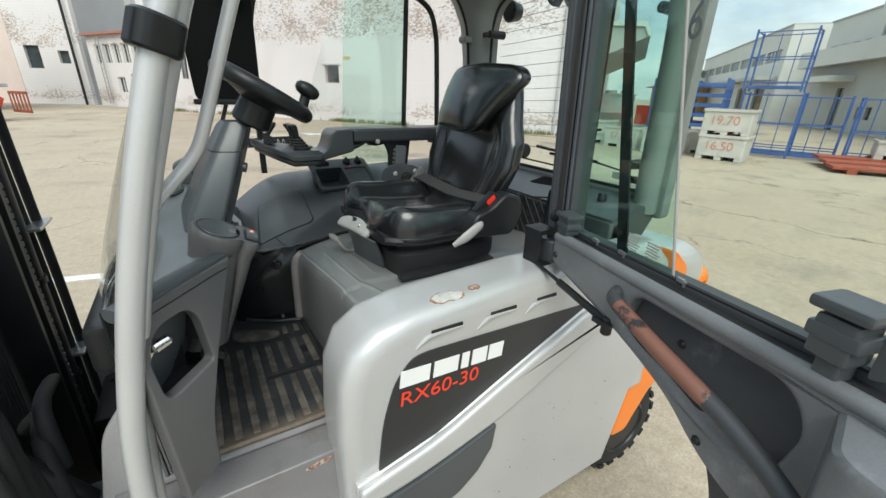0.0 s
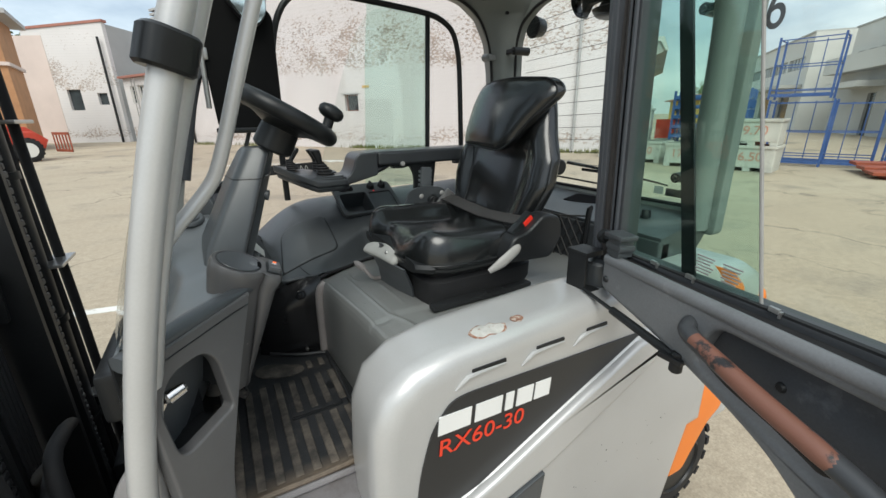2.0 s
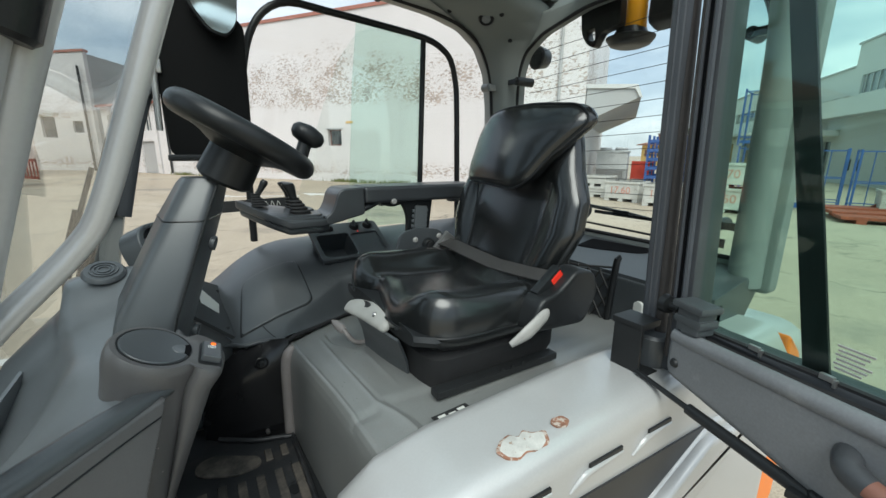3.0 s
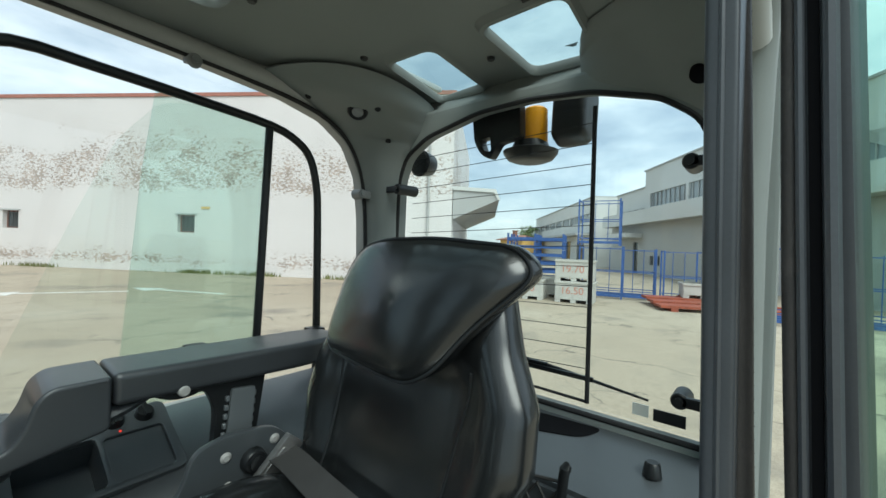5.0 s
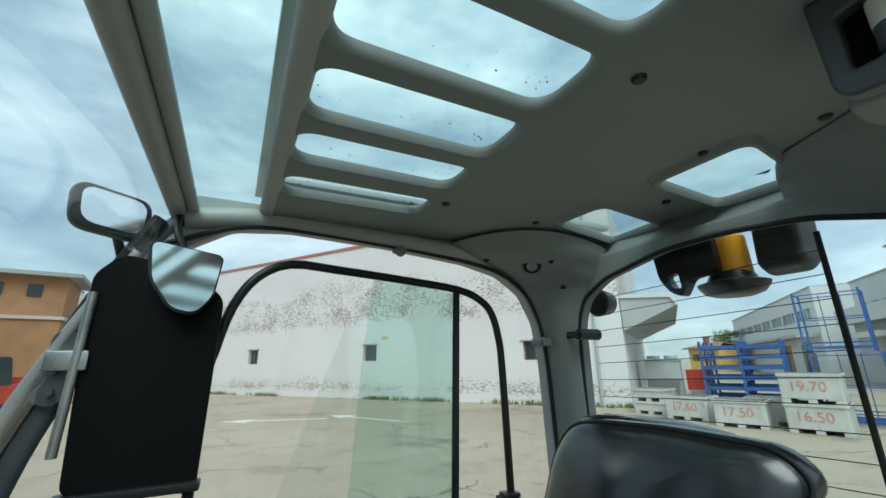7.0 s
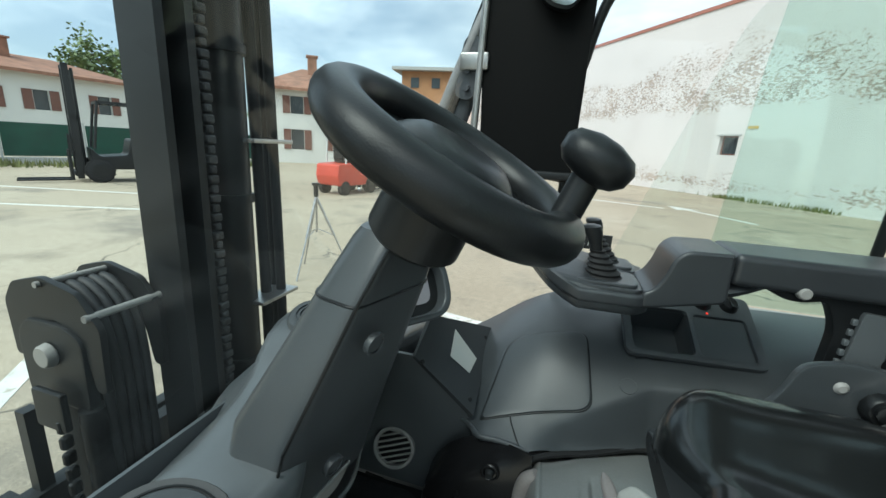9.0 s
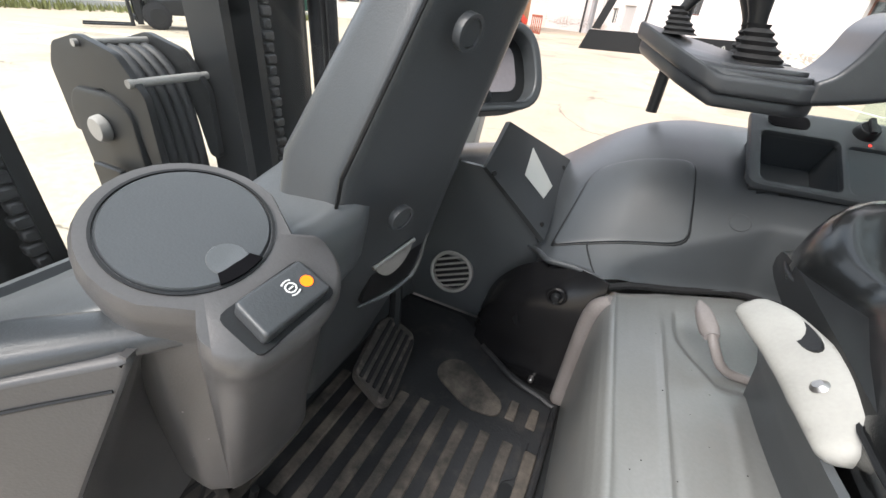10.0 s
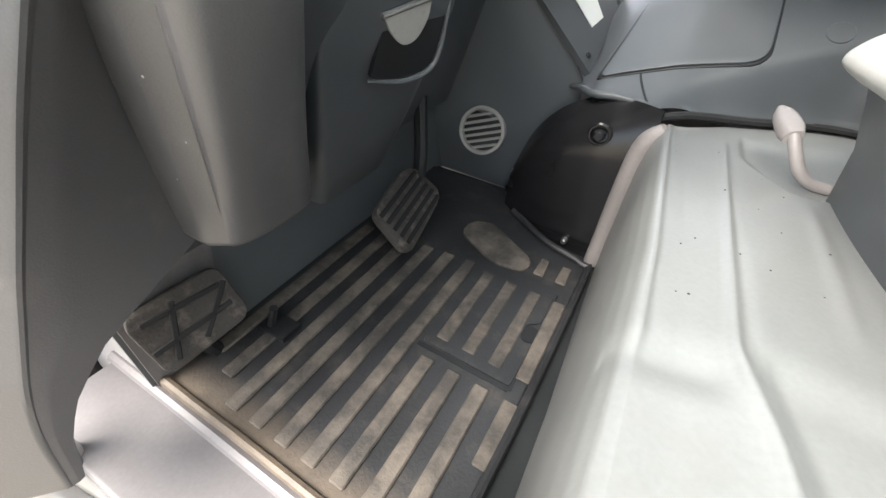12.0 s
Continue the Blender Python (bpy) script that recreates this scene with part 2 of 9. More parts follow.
BLUE_STEEL = material("blue_painted_steel", (0.045, 0.105, 0.30), 0.5, 0, 0.15, 8, 100, 0.08, (0.08, 0.10, 0.20), 0.66)
CRATE_GREY = material("weathered_concrete_crate", (0.50, 0.49, 0.45), 0.8, 0, 0.10, 3, 60, 0.3, (0.34, 0.32, 0.29), 0.60)
RED_MARK = material("faded_red_marker_paint", (0.52, 0.25, 0.19), 0.7, 0, 0.1)
RUST_RED = material("red_brown_steel", (0.30, 0.07, 0.035), 0.6, 0, 0.2, 5, 80, 0.2, (0.16, 0.05, 0.03), 0.58)
PALE_WALL = material("pale_grey_render", (0.58, 0.58, 0.56), 0.8, 0, 0.05, 0.6, 20, 0.1, (0.46, 0.46, 0.44), 0.66)
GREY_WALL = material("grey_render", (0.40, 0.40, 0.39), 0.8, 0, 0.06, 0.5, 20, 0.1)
DARK_PANE = material("dark_window_pane", (0.05, 0.06, 0.065), 0.15, 0, 0.2, 1, 10, 0.0)
# pale base colour paints in the light that these panes reflect
PALE_PANE = material("painted_reflection_pane", (0.24, 0.26, 0.27), 0.12, 0, 0.2, 1, 10, 0.0)
PINK_WALL = material("pale_pink_render", (0.62, 0.52, 0.47), 0.8, 0, 0.06, 0.6, 20, 0.1)
OCHRE = material("ochre_brick_render", (0.42, 0.22, 0.11), 0.85, 0, 0.12, 1.5, 30, 0.2)
YELLOW_WALL = material("yellow_render", (0.62, 0.40, 0.13), 0.8, 0, 0.08, 1, 20, 0.1)
HOUSE_WALL = material("off_white_house_render", (0.66, 0.65, 0.61), 0.8, 0, 0.06, 0.5, 20, 0.1, (0.50, 0.48, 0.44), 0.66)
ROOF_TILE = material("clay_roof_tile", (0.26, 0.13, 0.085), 0.85, 0, 0.25, 2, 30, 0.5)
SHUTTER = material("brown_shutter", (0.16, 0.07, 0.05), 0.6, 0, 0.1)
METAL_TRIM = material("copper_coloured_coping", (0.36, 0.15, 0.11), 0.6, 0, 0.1)
LEAF = material("leaf_green", (0.11, 0.15, 0.05), 0.6, 0, 0.35, 3, 40, 0.1)
BARK = material("bark", (0.12, 0.085, 0.06), 0.9, 0, 0.3, 8, 60, 0.6)
GRASS = material("dry_weeds", (0.16, 0.17, 0.06), 0.8, 0, 0.3, 10, 80, 0.2)
HEDGE_NET = material("dark_green_fence_net", (0.015, 0.06, 0.04), 0.8, 0, 0.2, 2, 60, 0.2)
VEHICLE_RED = material("red_machine_paint", (0.50, 0.055, 0.03), 0.45, 0, 0.1, 3, 60, 0.05)
VEHICLE_GREY = material("light_grey_machine_paint", (0.55, 0.56, 0.55), 0.5, 0, 0.08, 3, 60, 0.05)
MARKING = material("worn_white_road_paint", (0.62, 0.61, 0.57), 0.8, 0, 0.08, 6, 60, 0.2, (0.40, 0.37, 0.31), 0.55)


def surface(name):
    m = bpy.data.materials.new(name)
    m.use_nodes = True
    n, l = m.node_tree.nodes, m.node_tree.links
    where = n.new("ShaderNodeTexCoord")

    def noise_at(scale, detail=6, rough=0.55, squash=None):
        tex = n.new("ShaderNodeTexNoise")
        tex.inputs["Scale"].default_value, tex.inputs["Detail"].default_value, tex.inputs["Roughness"].default_value = scale, detail, rough
        source = where.outputs["Object"]
        if squash:
            turn = n.new("ShaderNodeMapping")
            turn.inputs["Scale"].default_value = squash
            l.new(source, turn.inputs["Vector"])
            source = turn.outputs["Vector"]
        l.new(source, tex.inputs["Vector"])
        return tex.outputs["Fac"]

    def ramp(value, *stops):
        r = n.new("ShaderNodeValToRGB")
        e = r.color_ramp.elements
        while len(e) < len(stops):
            e.new(0.5)
        for k, (p, c) in enumerate(stops):
            e[k].position, e[k].color = p, (*c, 1)
        l.new(value, r.inputs["Fac"])
        return r.outputs["Color"]

    def mix(fac, a, b, kind="MIX"):
        x = n.new("ShaderNodeMixRGB")
        x.blend_type = kind
        for socket, v in (("Fac", fac), ("Color1", a), ("Color2", b)):
            if isinstance(v, (float, int)):
                x.inputs[socket].default_value = v
            elif isinstance(v, tuple):
                x.inputs[socket].default_value = (*v, 1)
            else:
                l.new(v, x.inputs[socket])
        return x.outputs["Color"]

    return m, n, l, n["Principled BSDF"], where, noise_at, ramp, mix


def ground_material():
    m, n, l, b, where, noise_at, ramp, mix = surface("worn_concrete_yard")
    base = ramp(noise_at(0.12, 8), (0.3, (0.325, 0.275, 0.210)), (0.52, (0.385, 0.335, 0.260)), (0.72, (0.445, 0.40, 0.325)))
    base = mix(ramp(noise_at(1.3, 9, 0.62), (0.52, (0, 0, 0)), (0.72, (1, 1, 1))), base, (0.30, 0.265, 0.21))
    base = mix(ramp(noise_at(0.32, 5, 0.6), (0.55, (0, 0, 0)), (0.70, (0.85, 0.85, 0.85))), base, (0.19, 0.172, 0.15))
    base = mix(0.5, base, ramp(noise_at(70, 4, 0.7), (0.3, (0.28, 0.27, 0.25)), (0.7, (0.72, 0.70, 0.66))), "OVERLAY")
    base = mix(0.45, base, ramp(noise_at(13, 8, 0.78), (0.36, (0.33, 0.31, 0.29)), (0.64, (0.66, 0.65, 0.64))), "OVERLAY")
    base = mix(ramp(noise_at(26, 3, 0.5), (0.66, (0, 0, 0)), (0.72, (0.55, 0.55, 0.55))), base, (0.20, 0.165, 0.125))
    cells = n.new("ShaderNodeTexVoronoi")
    cells.feature = "DISTANCE_TO_EDGE"
    cells.inputs["Scale"].default_value = 0.42
    bend = n.new("ShaderNodeMixRGB")
    bend.blend_type = "ADD"
    bend.inputs["Fac"].default_value = 0.9
    wob = n.new("ShaderNodeTexNoise")
    wob.inputs["Scale"].default_value, wob.inputs["Detail"].default_value = 1.6, 8
    l.new(where.outputs["Object"], wob.inputs["Vector"])
    l.new(where.outputs["Object"], bend.inputs["Color1"])
    l.new(wob.outputs["Color"], bend.inputs["Color2"])
    l.new(bend.outputs["Color"], cells.inputs["Vector"])
    crack = ramp(cells.outputs["Distance"], (0.0, (1, 1, 1)), (0.011, (0, 0, 0)))
    broken = mix(1.0, crack, ramp(noise_at(0.5, 4), (0.44, (0, 0, 0)), (0.56, (1, 1, 1))), "MULTIPLY")
    base = mix(broken, base, (0.10, 0.088, 0.07))
    l.new(base, b.inputs["Base Color"])
    b.inputs["Roughness"].default_value = 0.88
    bump = n.new("ShaderNodeBump")
    bump.inputs["Strength"].default_value, bump.inputs["Distance"].default_value = 0.45, 0.014
    l.new(noise_at(34, 8, 0.78), bump.inputs["Height"])
    l.new(bump.outputs["Normal"], b.inputs["Normal"])
    return m


def peeling_material(name, paint=(0.69, 0.665, 0.65), under=(0.41, 0.345, 0.30)):
    """White wash on brick: courses show through, paint has flaked off in bands and low down."""
    m, n, l, b, where, noise_at, ramp, mix = surface(name)
    white = ramp(noise_at(0.35, 7), (0.3, tuple(c * 0.93 for c in paint)), (0.7, paint))
    flake = noise_at(6.4, 9, 0.62, (1.0, 1.0, 1.9))
    cluster = noise_at(0.42, 5, 0.55, (1.0, 1.0, 1.3))
    split = n.new("ShaderNodeSeparateXYZ")
    l.new(where.outputs["Object"], split.inputs["Vector"])
    level = n.new("ShaderNodeMapRange")
    level.inputs["From Min"].default_value, level.inputs["From Max"].default_value = 0.0, 9.0
    l.new(split.outputs["Z"], level.inputs["Value"])
    weight = ramp(level.outputs["Result"], (0.0, (0.30, 0.30, 0.30)), (0.06, (0.60, 0.60, 0.60)), (0.12, (0.50, 0.50, 0.50)), (0.17, (0.36, 0.36, 0.36)), (0.40, (0.36, 0.36, 0.36)), (0.47, (0.545, 0.545, 0.545)), (0.66, (0.535, 0.535, 0.535)), (0.78, (0.44, 0.44, 0.44)), (1.0, (0.40, 0.40, 0.40)))
    spread = n.new("ShaderNodeMath")
    spread.operation, spread.inputs[1].default_value, spread.inputs[2].default_value = "MULTIPLY_ADD", 0.62, -0.31
    l.new(cluster, spread.inputs[0])
    rough_sum, total = n.new("ShaderNodeMath"), n.new("ShaderNodeMath")
    l.new(flake, rough_sum.inputs[0])
    l.new(weight, rough_sum.inputs[1])
    l.new(rough_sum.outputs[0], total.inputs[0])
    l.new(spread.outputs[0], total.inputs[1])
    cut = n.new("ShaderNodeMapRange")
    cut.inputs["From Min"].default_value, cut.inputs["From Max"].default_value = 1.085, 1.105
    l.new(total.outputs[0], cut.inputs["Value"])
    lines = n.new("ShaderNodeTexWave")
    lines.bands_direction = "Z"
    lines.inputs["Scale"].default_value, lines.inputs["Distortion"].default_value = 1.6, 0.6
    l.new(where.outputs["Object"], lines.inputs["Vector"])
    course = ramp(lines.outputs["Fac"], (0.0, (0.90, 0.90, 0.90)), (0.08, (1, 1, 1)))
    white = mix(0.7, white, course, "MULTIPLY")
    grey = ramp(noise_at(2.5, 6), (0.35, tuple(c * 0.8 for c in under)), (0.65, tuple(c * 1.2 for c in under)))
    l.new(mix(cut.outputs["Result"], white, grey), b.inputs["Base Color"])
    b.inputs["Roughness"].default_value = 0.85
    bump = n.new("ShaderNodeBump")
    bump.invert = True
    bump.inputs["Strength"].default_value, bump.inputs["Distance"].default_value = 0.6, 0.01
    l.new(cut.outputs["Result"], bump.inputs["Height"])
    l.new(bump.outputs["Normal"], b.inputs["Normal"])
    return m


GROUND = ground_material()
PEELING = peeling_material("peeling_whitewashed_brick")

# ---- building tools ----
from mathutils.geometry import tessellate_polygon


def box(lo, hi, bev=0.0, seg=2):
    bm = bmesh.new()
    bmesh.ops.create_cube(bm, size=1)
    for v in bm.verts:
        v.co = Vector([lo[k] + (v.co[k] + 0.5) * (hi[k] - lo[k]) for k in range(3)])
    if bev:
        bmesh.ops.bevel(bm, geom=bm.edges[:], offset=bev, segments=seg, profile=0.6, affect="EDGES")
    return bm


def lift(p, axis, a):
    return {"x": (a, p[0], p[1]), "y": (p[0], a, p[1]), "z": (p[0], p[1], a)}[axis]


def plate(outer, axis, a, b, holes=(), bev=0.0, seg=2):
    """A slab between a and b on an axis, with the given outline (x: y,z; y: x,z; z: x,y) and holes through it."""
    bm = bmesh.new()
    loops = [list(outer), *[list(h) for h in holes]]
    flat = [p for loop in loops for p in loop]
    low = [bm.verts.new(lift(p, axis, a)) for p in flat]
    top = [bm.verts.new(lift(p, axis, b)) for p in flat]
    for tri in tessellate_polygon([[Vector((*p, 0)) for p in loop] for loop in loops]):
        if len(set(tri)) == 3:
            bm.faces.new([low[k] for k in tri])
            bm.faces.new([top[k] for k in reversed(tri)])
    start = 0
    rims = []
    for loop in loops:
        for k in range(len(loop)):
            i, j = start + k, start + (k + 1) % len(loop)
            bm.faces.new((low[i], low[j], top[j], top[i]))
            rims += [(top[i], top[j]), (low[i], low[j])]
        start += len(loop)
    bmesh.ops.recalc_face_normals(bm, faces=bm.faces[:])
    if bev:
        edges = [e for i, j in rims if (e := bm.edges.get((i, j)))]
        bmesh.ops.bevel(bm, geom=edges, offset=bev, segments=seg, profile=0.6, affect="EDGES")
    return bm


def rounded(pts, r, n=5):
    """The outline with its corners rounded; r: one radius or one for each corner."""
    out = []
    for k, p in enumerate(pts):
        rad = r[k] if isinstance(r, (list, tuple)) else r
        p, q, s = Vector(p), Vector(pts[k - 1]), Vector(pts[(k + 1) % len(pts)])
        if rad <= 0:
            out.append(tuple(p))
            continue
        u, v = (q - p), (s - p)
        cut = min(rad, u.length * 0.49, v.length * 0.49)
        a, b = p + u.normalized() * cut, p + v.normalized() * cut
        for i in range(n + 1):
            t = i / n
            out.append(tuple(a * (1 - t) ** 2 + p * 2 * t * (1 - t) + b * t * t))
    return out


def curve(pts, n=6):
    """A smooth line through the points."""
    pts = [Vector(p) for p in pts]
    ends = [pts[0] * 2 - pts[1], *pts, pts[-1] * 2 - pts[-2]]
    out = []
    for k in range(1, len(ends) - 2):
        a, b, c, d = ends[k - 1 : k + 3]
        for i in range(n):
            t = i / n
            out.append(0.5 * (2 * b + (c - a) * t + (2 * a - 5 * b + 4 * c - d) * t * t + (3 * b - a - 3 * c + d) * t ** 3))
    return out + [pts[-1]]


def tube(pts, r, n=12, smooth=4, flat=1.0, up=None, closed=False):
    """A bar swept along a line; r: one radius or one at each given point; flat: its second half-width as a share of r."""
    line = curve(pts, smooth) if smooth > 1 else [Vector(p) for p in pts]
    if closed:
        line = [Vector(p) for p in pts]
    m = len(line)
    radii = [r] * m if isinstance(r, (int, float)) else [float(np.interp(k / (m - 1) * (len(r) - 1), range(len(r)), r)) for k in range(m)]
    bm = bmesh.new()
    rings, side = [], None
    for k, p in enumerate(line):
        way = (line[(k + 1) % m] - line[k - 1]) if closed else (line[min(k + 1, m - 1)] - line[max(k - 1, 0)])
        way.normalize()
        if side is None:
            side = way.cross(Vector(up) if up else (Vector((0, 0, 1)) if abs(way.z) < 0.9 else Vector((1, 0, 0))))
        elif up:
            side = way.cross(Vector(up))
        side = (side - way * side.dot(way)).normalized()
        other = side.cross(way)
        rings.append([bm.verts.new(p + radii[k] * (math.cos(i * math.tau / n) * side + flat * math.sin(i * math.tau / n) * other)) for i in range(n)])
    for k in range(m if closed else m - 1):
        a, b = rings[k], rings[(k + 1) % m]
        for i in range(n):
            bm.faces.new((a[i], a[(i + 1) % n], b[(i + 1) % n], b[i]))
    if not closed:
        bm.faces.new(rings[0][::-1])
        bm.faces.new(rings[-1])
    bmesh.ops.recalc_face_normals(bm, faces=bm.faces[:])
    return bm


def loft(rings, cap=True):
    """A skin over rings of equally many points."""
    bm = bmesh.new()
    vs = [[bm.verts.new(p) for p in ring] for ring in rings]
    n = len(vs[0])
    for a, b in zip(vs, vs[1:]):
        for i in range(n):
            bm.faces.new((a[i], a[(i + 1) % n], b[(i + 1) % n], b[i]))
    if cap:
        bm.faces.new(vs[0][::-1])
        bm.faces.new(vs[-1])
    bmesh.ops.recalc_face_normals(bm, faces=bm.faces[:])
    return bm


def oval(c, u, v, a, b, e=2.5, n=28):
    """A ring round c in the plane of u and v with half-widths a and b; e: 2 an ellipse, more towards a rectangle."""
    c, u, v = Vector(c), Vector(u).normalized(), Vector(v).normalized()
    out = []
    for k in range(n):
        t = k * math.tau / n
        s, w = math.cos(t), math.sin(t)
        out.append(c + u * a * math.copysign(abs(s) ** (2 / e), s) + v * b * math.copysign(abs(w) ** (2 / e), w))
    return out


def rod(p, q, r, r2=None, n=16, bev=0.0):
    """A round bar from p to q."""
    p, q = Vector(p), Vector(q)
    way = (q - p).normalized()
    u = way.orthogonal().normalized()
    v = way.cross(u)
    r2 = r if r2 is None else r2
    rings = [oval(p, u, v, r, r, 2, n), oval(q, u, v, r2, r2, 2, n)]
    if bev:
        rings = [oval(p, u, v, r - bev, r - bev, 2, n), oval(p + way * bev, u, v, r, r, 2, n), oval(q - way * bev, u, v, r2, r2, 2, n), oval(q, u, v, r2 - bev, r2 - bev, 2, n)]
    return loft(rings)


def joined(*bms):
    out = bmesh.new()
    for bm in bms:
        me = bpy.data.meshes.new("piece")
        bm.to_mesh(me)
        bm.free()
        out.from_mesh(me)
        bpy.data.meshes.remove(me)
    return out


def moved(bm, m):
    bm.transform(m)
    return bm


def skin(grid_fn, nu, nv, thick=0.0):
    """A sheet of nu by nv quads over grid_fn(u, v); thick: how far its back lies behind it."""
    bm = bmesh.new()
    vs = [[bm.verts.new(grid_fn(i / nu, j / nv)) for j in range(nv + 1)] for i in range(nu + 1)]
    for i in range(nu):
        for j in range(nv):
            bm.faces.new((vs[i][j], vs[i + 1][j], vs[i + 1][j + 1], vs[i][j + 1]))
    bm.normal_update()
    if thick:
        bmesh.ops.solidify(bm, geom=bm.faces[:], thickness=thick)
    return bm


def thing(name, label, category, group="", at=(0, 0, 0), kind=""):
    ob = new(name)
    ob.empty_display_size = 0.05
    ob.matrix_basis = Matrix.Translation((*at, 0)[:3])
    return tagged(ob, label, category, group, kind)


def part(name, bm, mat, parent=None, label="", sharp=38, shadow=True):
    """Links a bmesh as one mesh object, under a thing or under a part."""
    me = bpy.data.meshes.new(name)
    bm.to_mesh(me)
    bm.free()
    me.materials.append(mat)
    me.polygons.foreach_set("use_smooth", [True] * len(me.polygons))
    me.set_sharp_from_angle(angle=radians(sharp))
    ob = new(name, me)
    sizes = sorted(p.area for p in me.polygons)
    if len(sizes) > 12 and sizes[-1] > 40 * sizes[len(sizes) // 2]:
        even = ob.modifiers.new("even_shading", "WEIGHTED_NORMAL")
        even.keep_sharp = True
    if parent:
        ob.parent = parent
        if parent.type == "EMPTY":
            ob.matrix_parent_inverse = parent.matrix_basis.inverted()
    ob.visible_shadow = shadow
    return tagged(ob, label) if label else ob


def alone(name, bm, mat, label, category, group="", kind="", sharp=38):
    return tagged(part(name, bm, mat, None, "", sharp), label, category, group, kind)


def lettering(text, size, depth, m, squash=1.0):
    """Raised characters of the built-in font as a bmesh, laid by the pose m."""
    cu = bpy.data.curves.new("letters", "FONT")
    cu.body, cu.size, cu.extrude = text, size, depth
    ob = new("letters", cu)
    me = bpy.data.meshes.new_from_object(ob.evaluated_get(bpy.context.evaluated_depsgraph_get()))
    bm = bmesh.new()
    bm.from_mesh(me)
    bpy.data.meshes.remove(me)
    bpy.data.objects.remove(ob)
    bpy.data.curves.remove(cu)
    bm.transform(m @ Matrix.Diagonal((squash, 1, 1, 1)))
    return bm

# ---- the yard: ground, wall and buildings ----
def bearing(deg, dist, eye=(0.0, 0.0)):
    """A place at a bearing (to the left of +y) and a distance."""
    return (eye[0] - math.sin(radians(deg)) * dist, eye[1] + math.cos(radians(deg)) * dist)


def upright(p, q):
    """The pose whose x runs along the ground from p to q, z up and y towards the viewer's side on the right of that way reversed."""
    d = (Vector((q[0] - p[0], q[1] - p[1], 0))).normalized()
    n = Vector((0, 0, 1)).cross(d)
    return Matrix(((d.x, n.x, 0, p[0]), (d.y, n.y, 0, p[1]), (0, 0, 1, 0), (0, 0, 0, 1)))


def rect(x0, x1, z0, z1):
    return [(x0, z0), (x1, z0), (x1, z1), (x0, z1)]


ground = alone("ground", plate([(-400, -400), (400, -400), (400, 400), (-400, 400)], "z", -0.4, 0.0), GROUND,
               "pale worn concrete yard with cracks and stains", "ground", kind="structure")

# long whitewashed warehouse wall
W = upright((14.47, 11.94), (-1.76, 35.57))
WLEN = 28.7
holes = [rect(22.75, 23.7, 1.95, 2.88), rect(12.8, 13.72, 2.0, 2.88), rect(3.6, 4.33, 1.9, 2.75)]
wall = alone("wall_north", moved(plate(rect(0, WLEN, -0.2, 8.75), "y", -0.4, 0, holes), W), PEELING,
             "long tall whitewashed brick wall with flaking paint", "wall", kind="structure")
part("coping", moved(box((-0.05, -0.5, 8.75), (WLEN + 0.05, 0.06, 8.92)), W), METAL_TRIM, wall, "thin red-brown metal coping")
for number, (x0, x1, z0, z1) in enumerate(((22.75, 23.7, 1.95, 2.88), (12.8, 13.72, 2.0, 2.88), (3.6, 4.33, 1.9, 2.75)), 1):
    win = alone(f"window_{number}", moved(plate(rect(x0, x1, z0, z1), "y", -0.28, -0.2, [rect(x0 + 0.07, x1 - 0.07, z0 + 0.07, z1 - 0.07)]), W), SHUTTER,
                "small barred window with peeling brown frame", "window", kind="structure")
    part("pane", moved(box((x0 + 0.05, -0.25, z0 + 0.05), (x1 - 0.05, -0.23, z1 - 0.05)), W), DARK_PANE, win)
    part("lintel", moved(box((x0 - 0.12, -0.05, z1), (x1 + 0.12, 0.06, z1 + 0.07)), W), GREY_WALL, win)
    for k in range(3):
        x = x0 + (k + 1) * (x1 - x0) / 4
        part("bar", moved(rod((x, -0.12, z0), (x, -0.12, z1), 0.015, n=6), W), STEEL_BLACK, win)
pipe = alone("drainpipe", moved(tube([(1.1, 0.12, 0.1), (1.1, 0.12, 8.6)], 0.06, 10, 1), W), GREY_WALL, "grey drainpipe fixed to the whitewashed wall", "pipe")
alone("drainpipe", moved(tube([(27.6, 0.12, 0.1), (27.6, 0.12, 6.6)], 0.07, 10, 1), W), STEEL_BLACK, "black drainpipe fixed to the whitewashed wall", "pipe")
alone("wall_sign", moved(box((12.0, 0.0, 3.18), (12.45, 0.03, 3.30), 0.005), W), YELLOW_WALL, "small yellow sign on the whitewashed wall", "sign")
# end of the warehouse: gable return and loading canopy
alone("wall_east", moved(box((-0.02, -14, -0.2), (0.35, -0.42, 8.74)), W), PEELING, "end wall of the whitewashed warehouse", "wall", kind="structure")
canopy = thing("canopy", "grey concrete loading canopy on the warehouse end wall", "canopy", at=(15.3, 10.5, 3.9), kind="structure")
part("canopy_slab", moved(plate([(-2.15, 3.95), (-1.95, 4.35), (-0.03, 4.45), (-0.03, 3.0)], "y", -11, -0.06), W), GREY_WALL, canopy)
part("canopy_fascia", moved(plate([(-2.2, 3.9), (-1.98, 4.42), (-0.02, 4.52), (-0.02, 4.36), (-1.9, 4.26), (-2.08, 3.93)], "y", -0.06, 0.02), W), PALE_WALL, canopy)

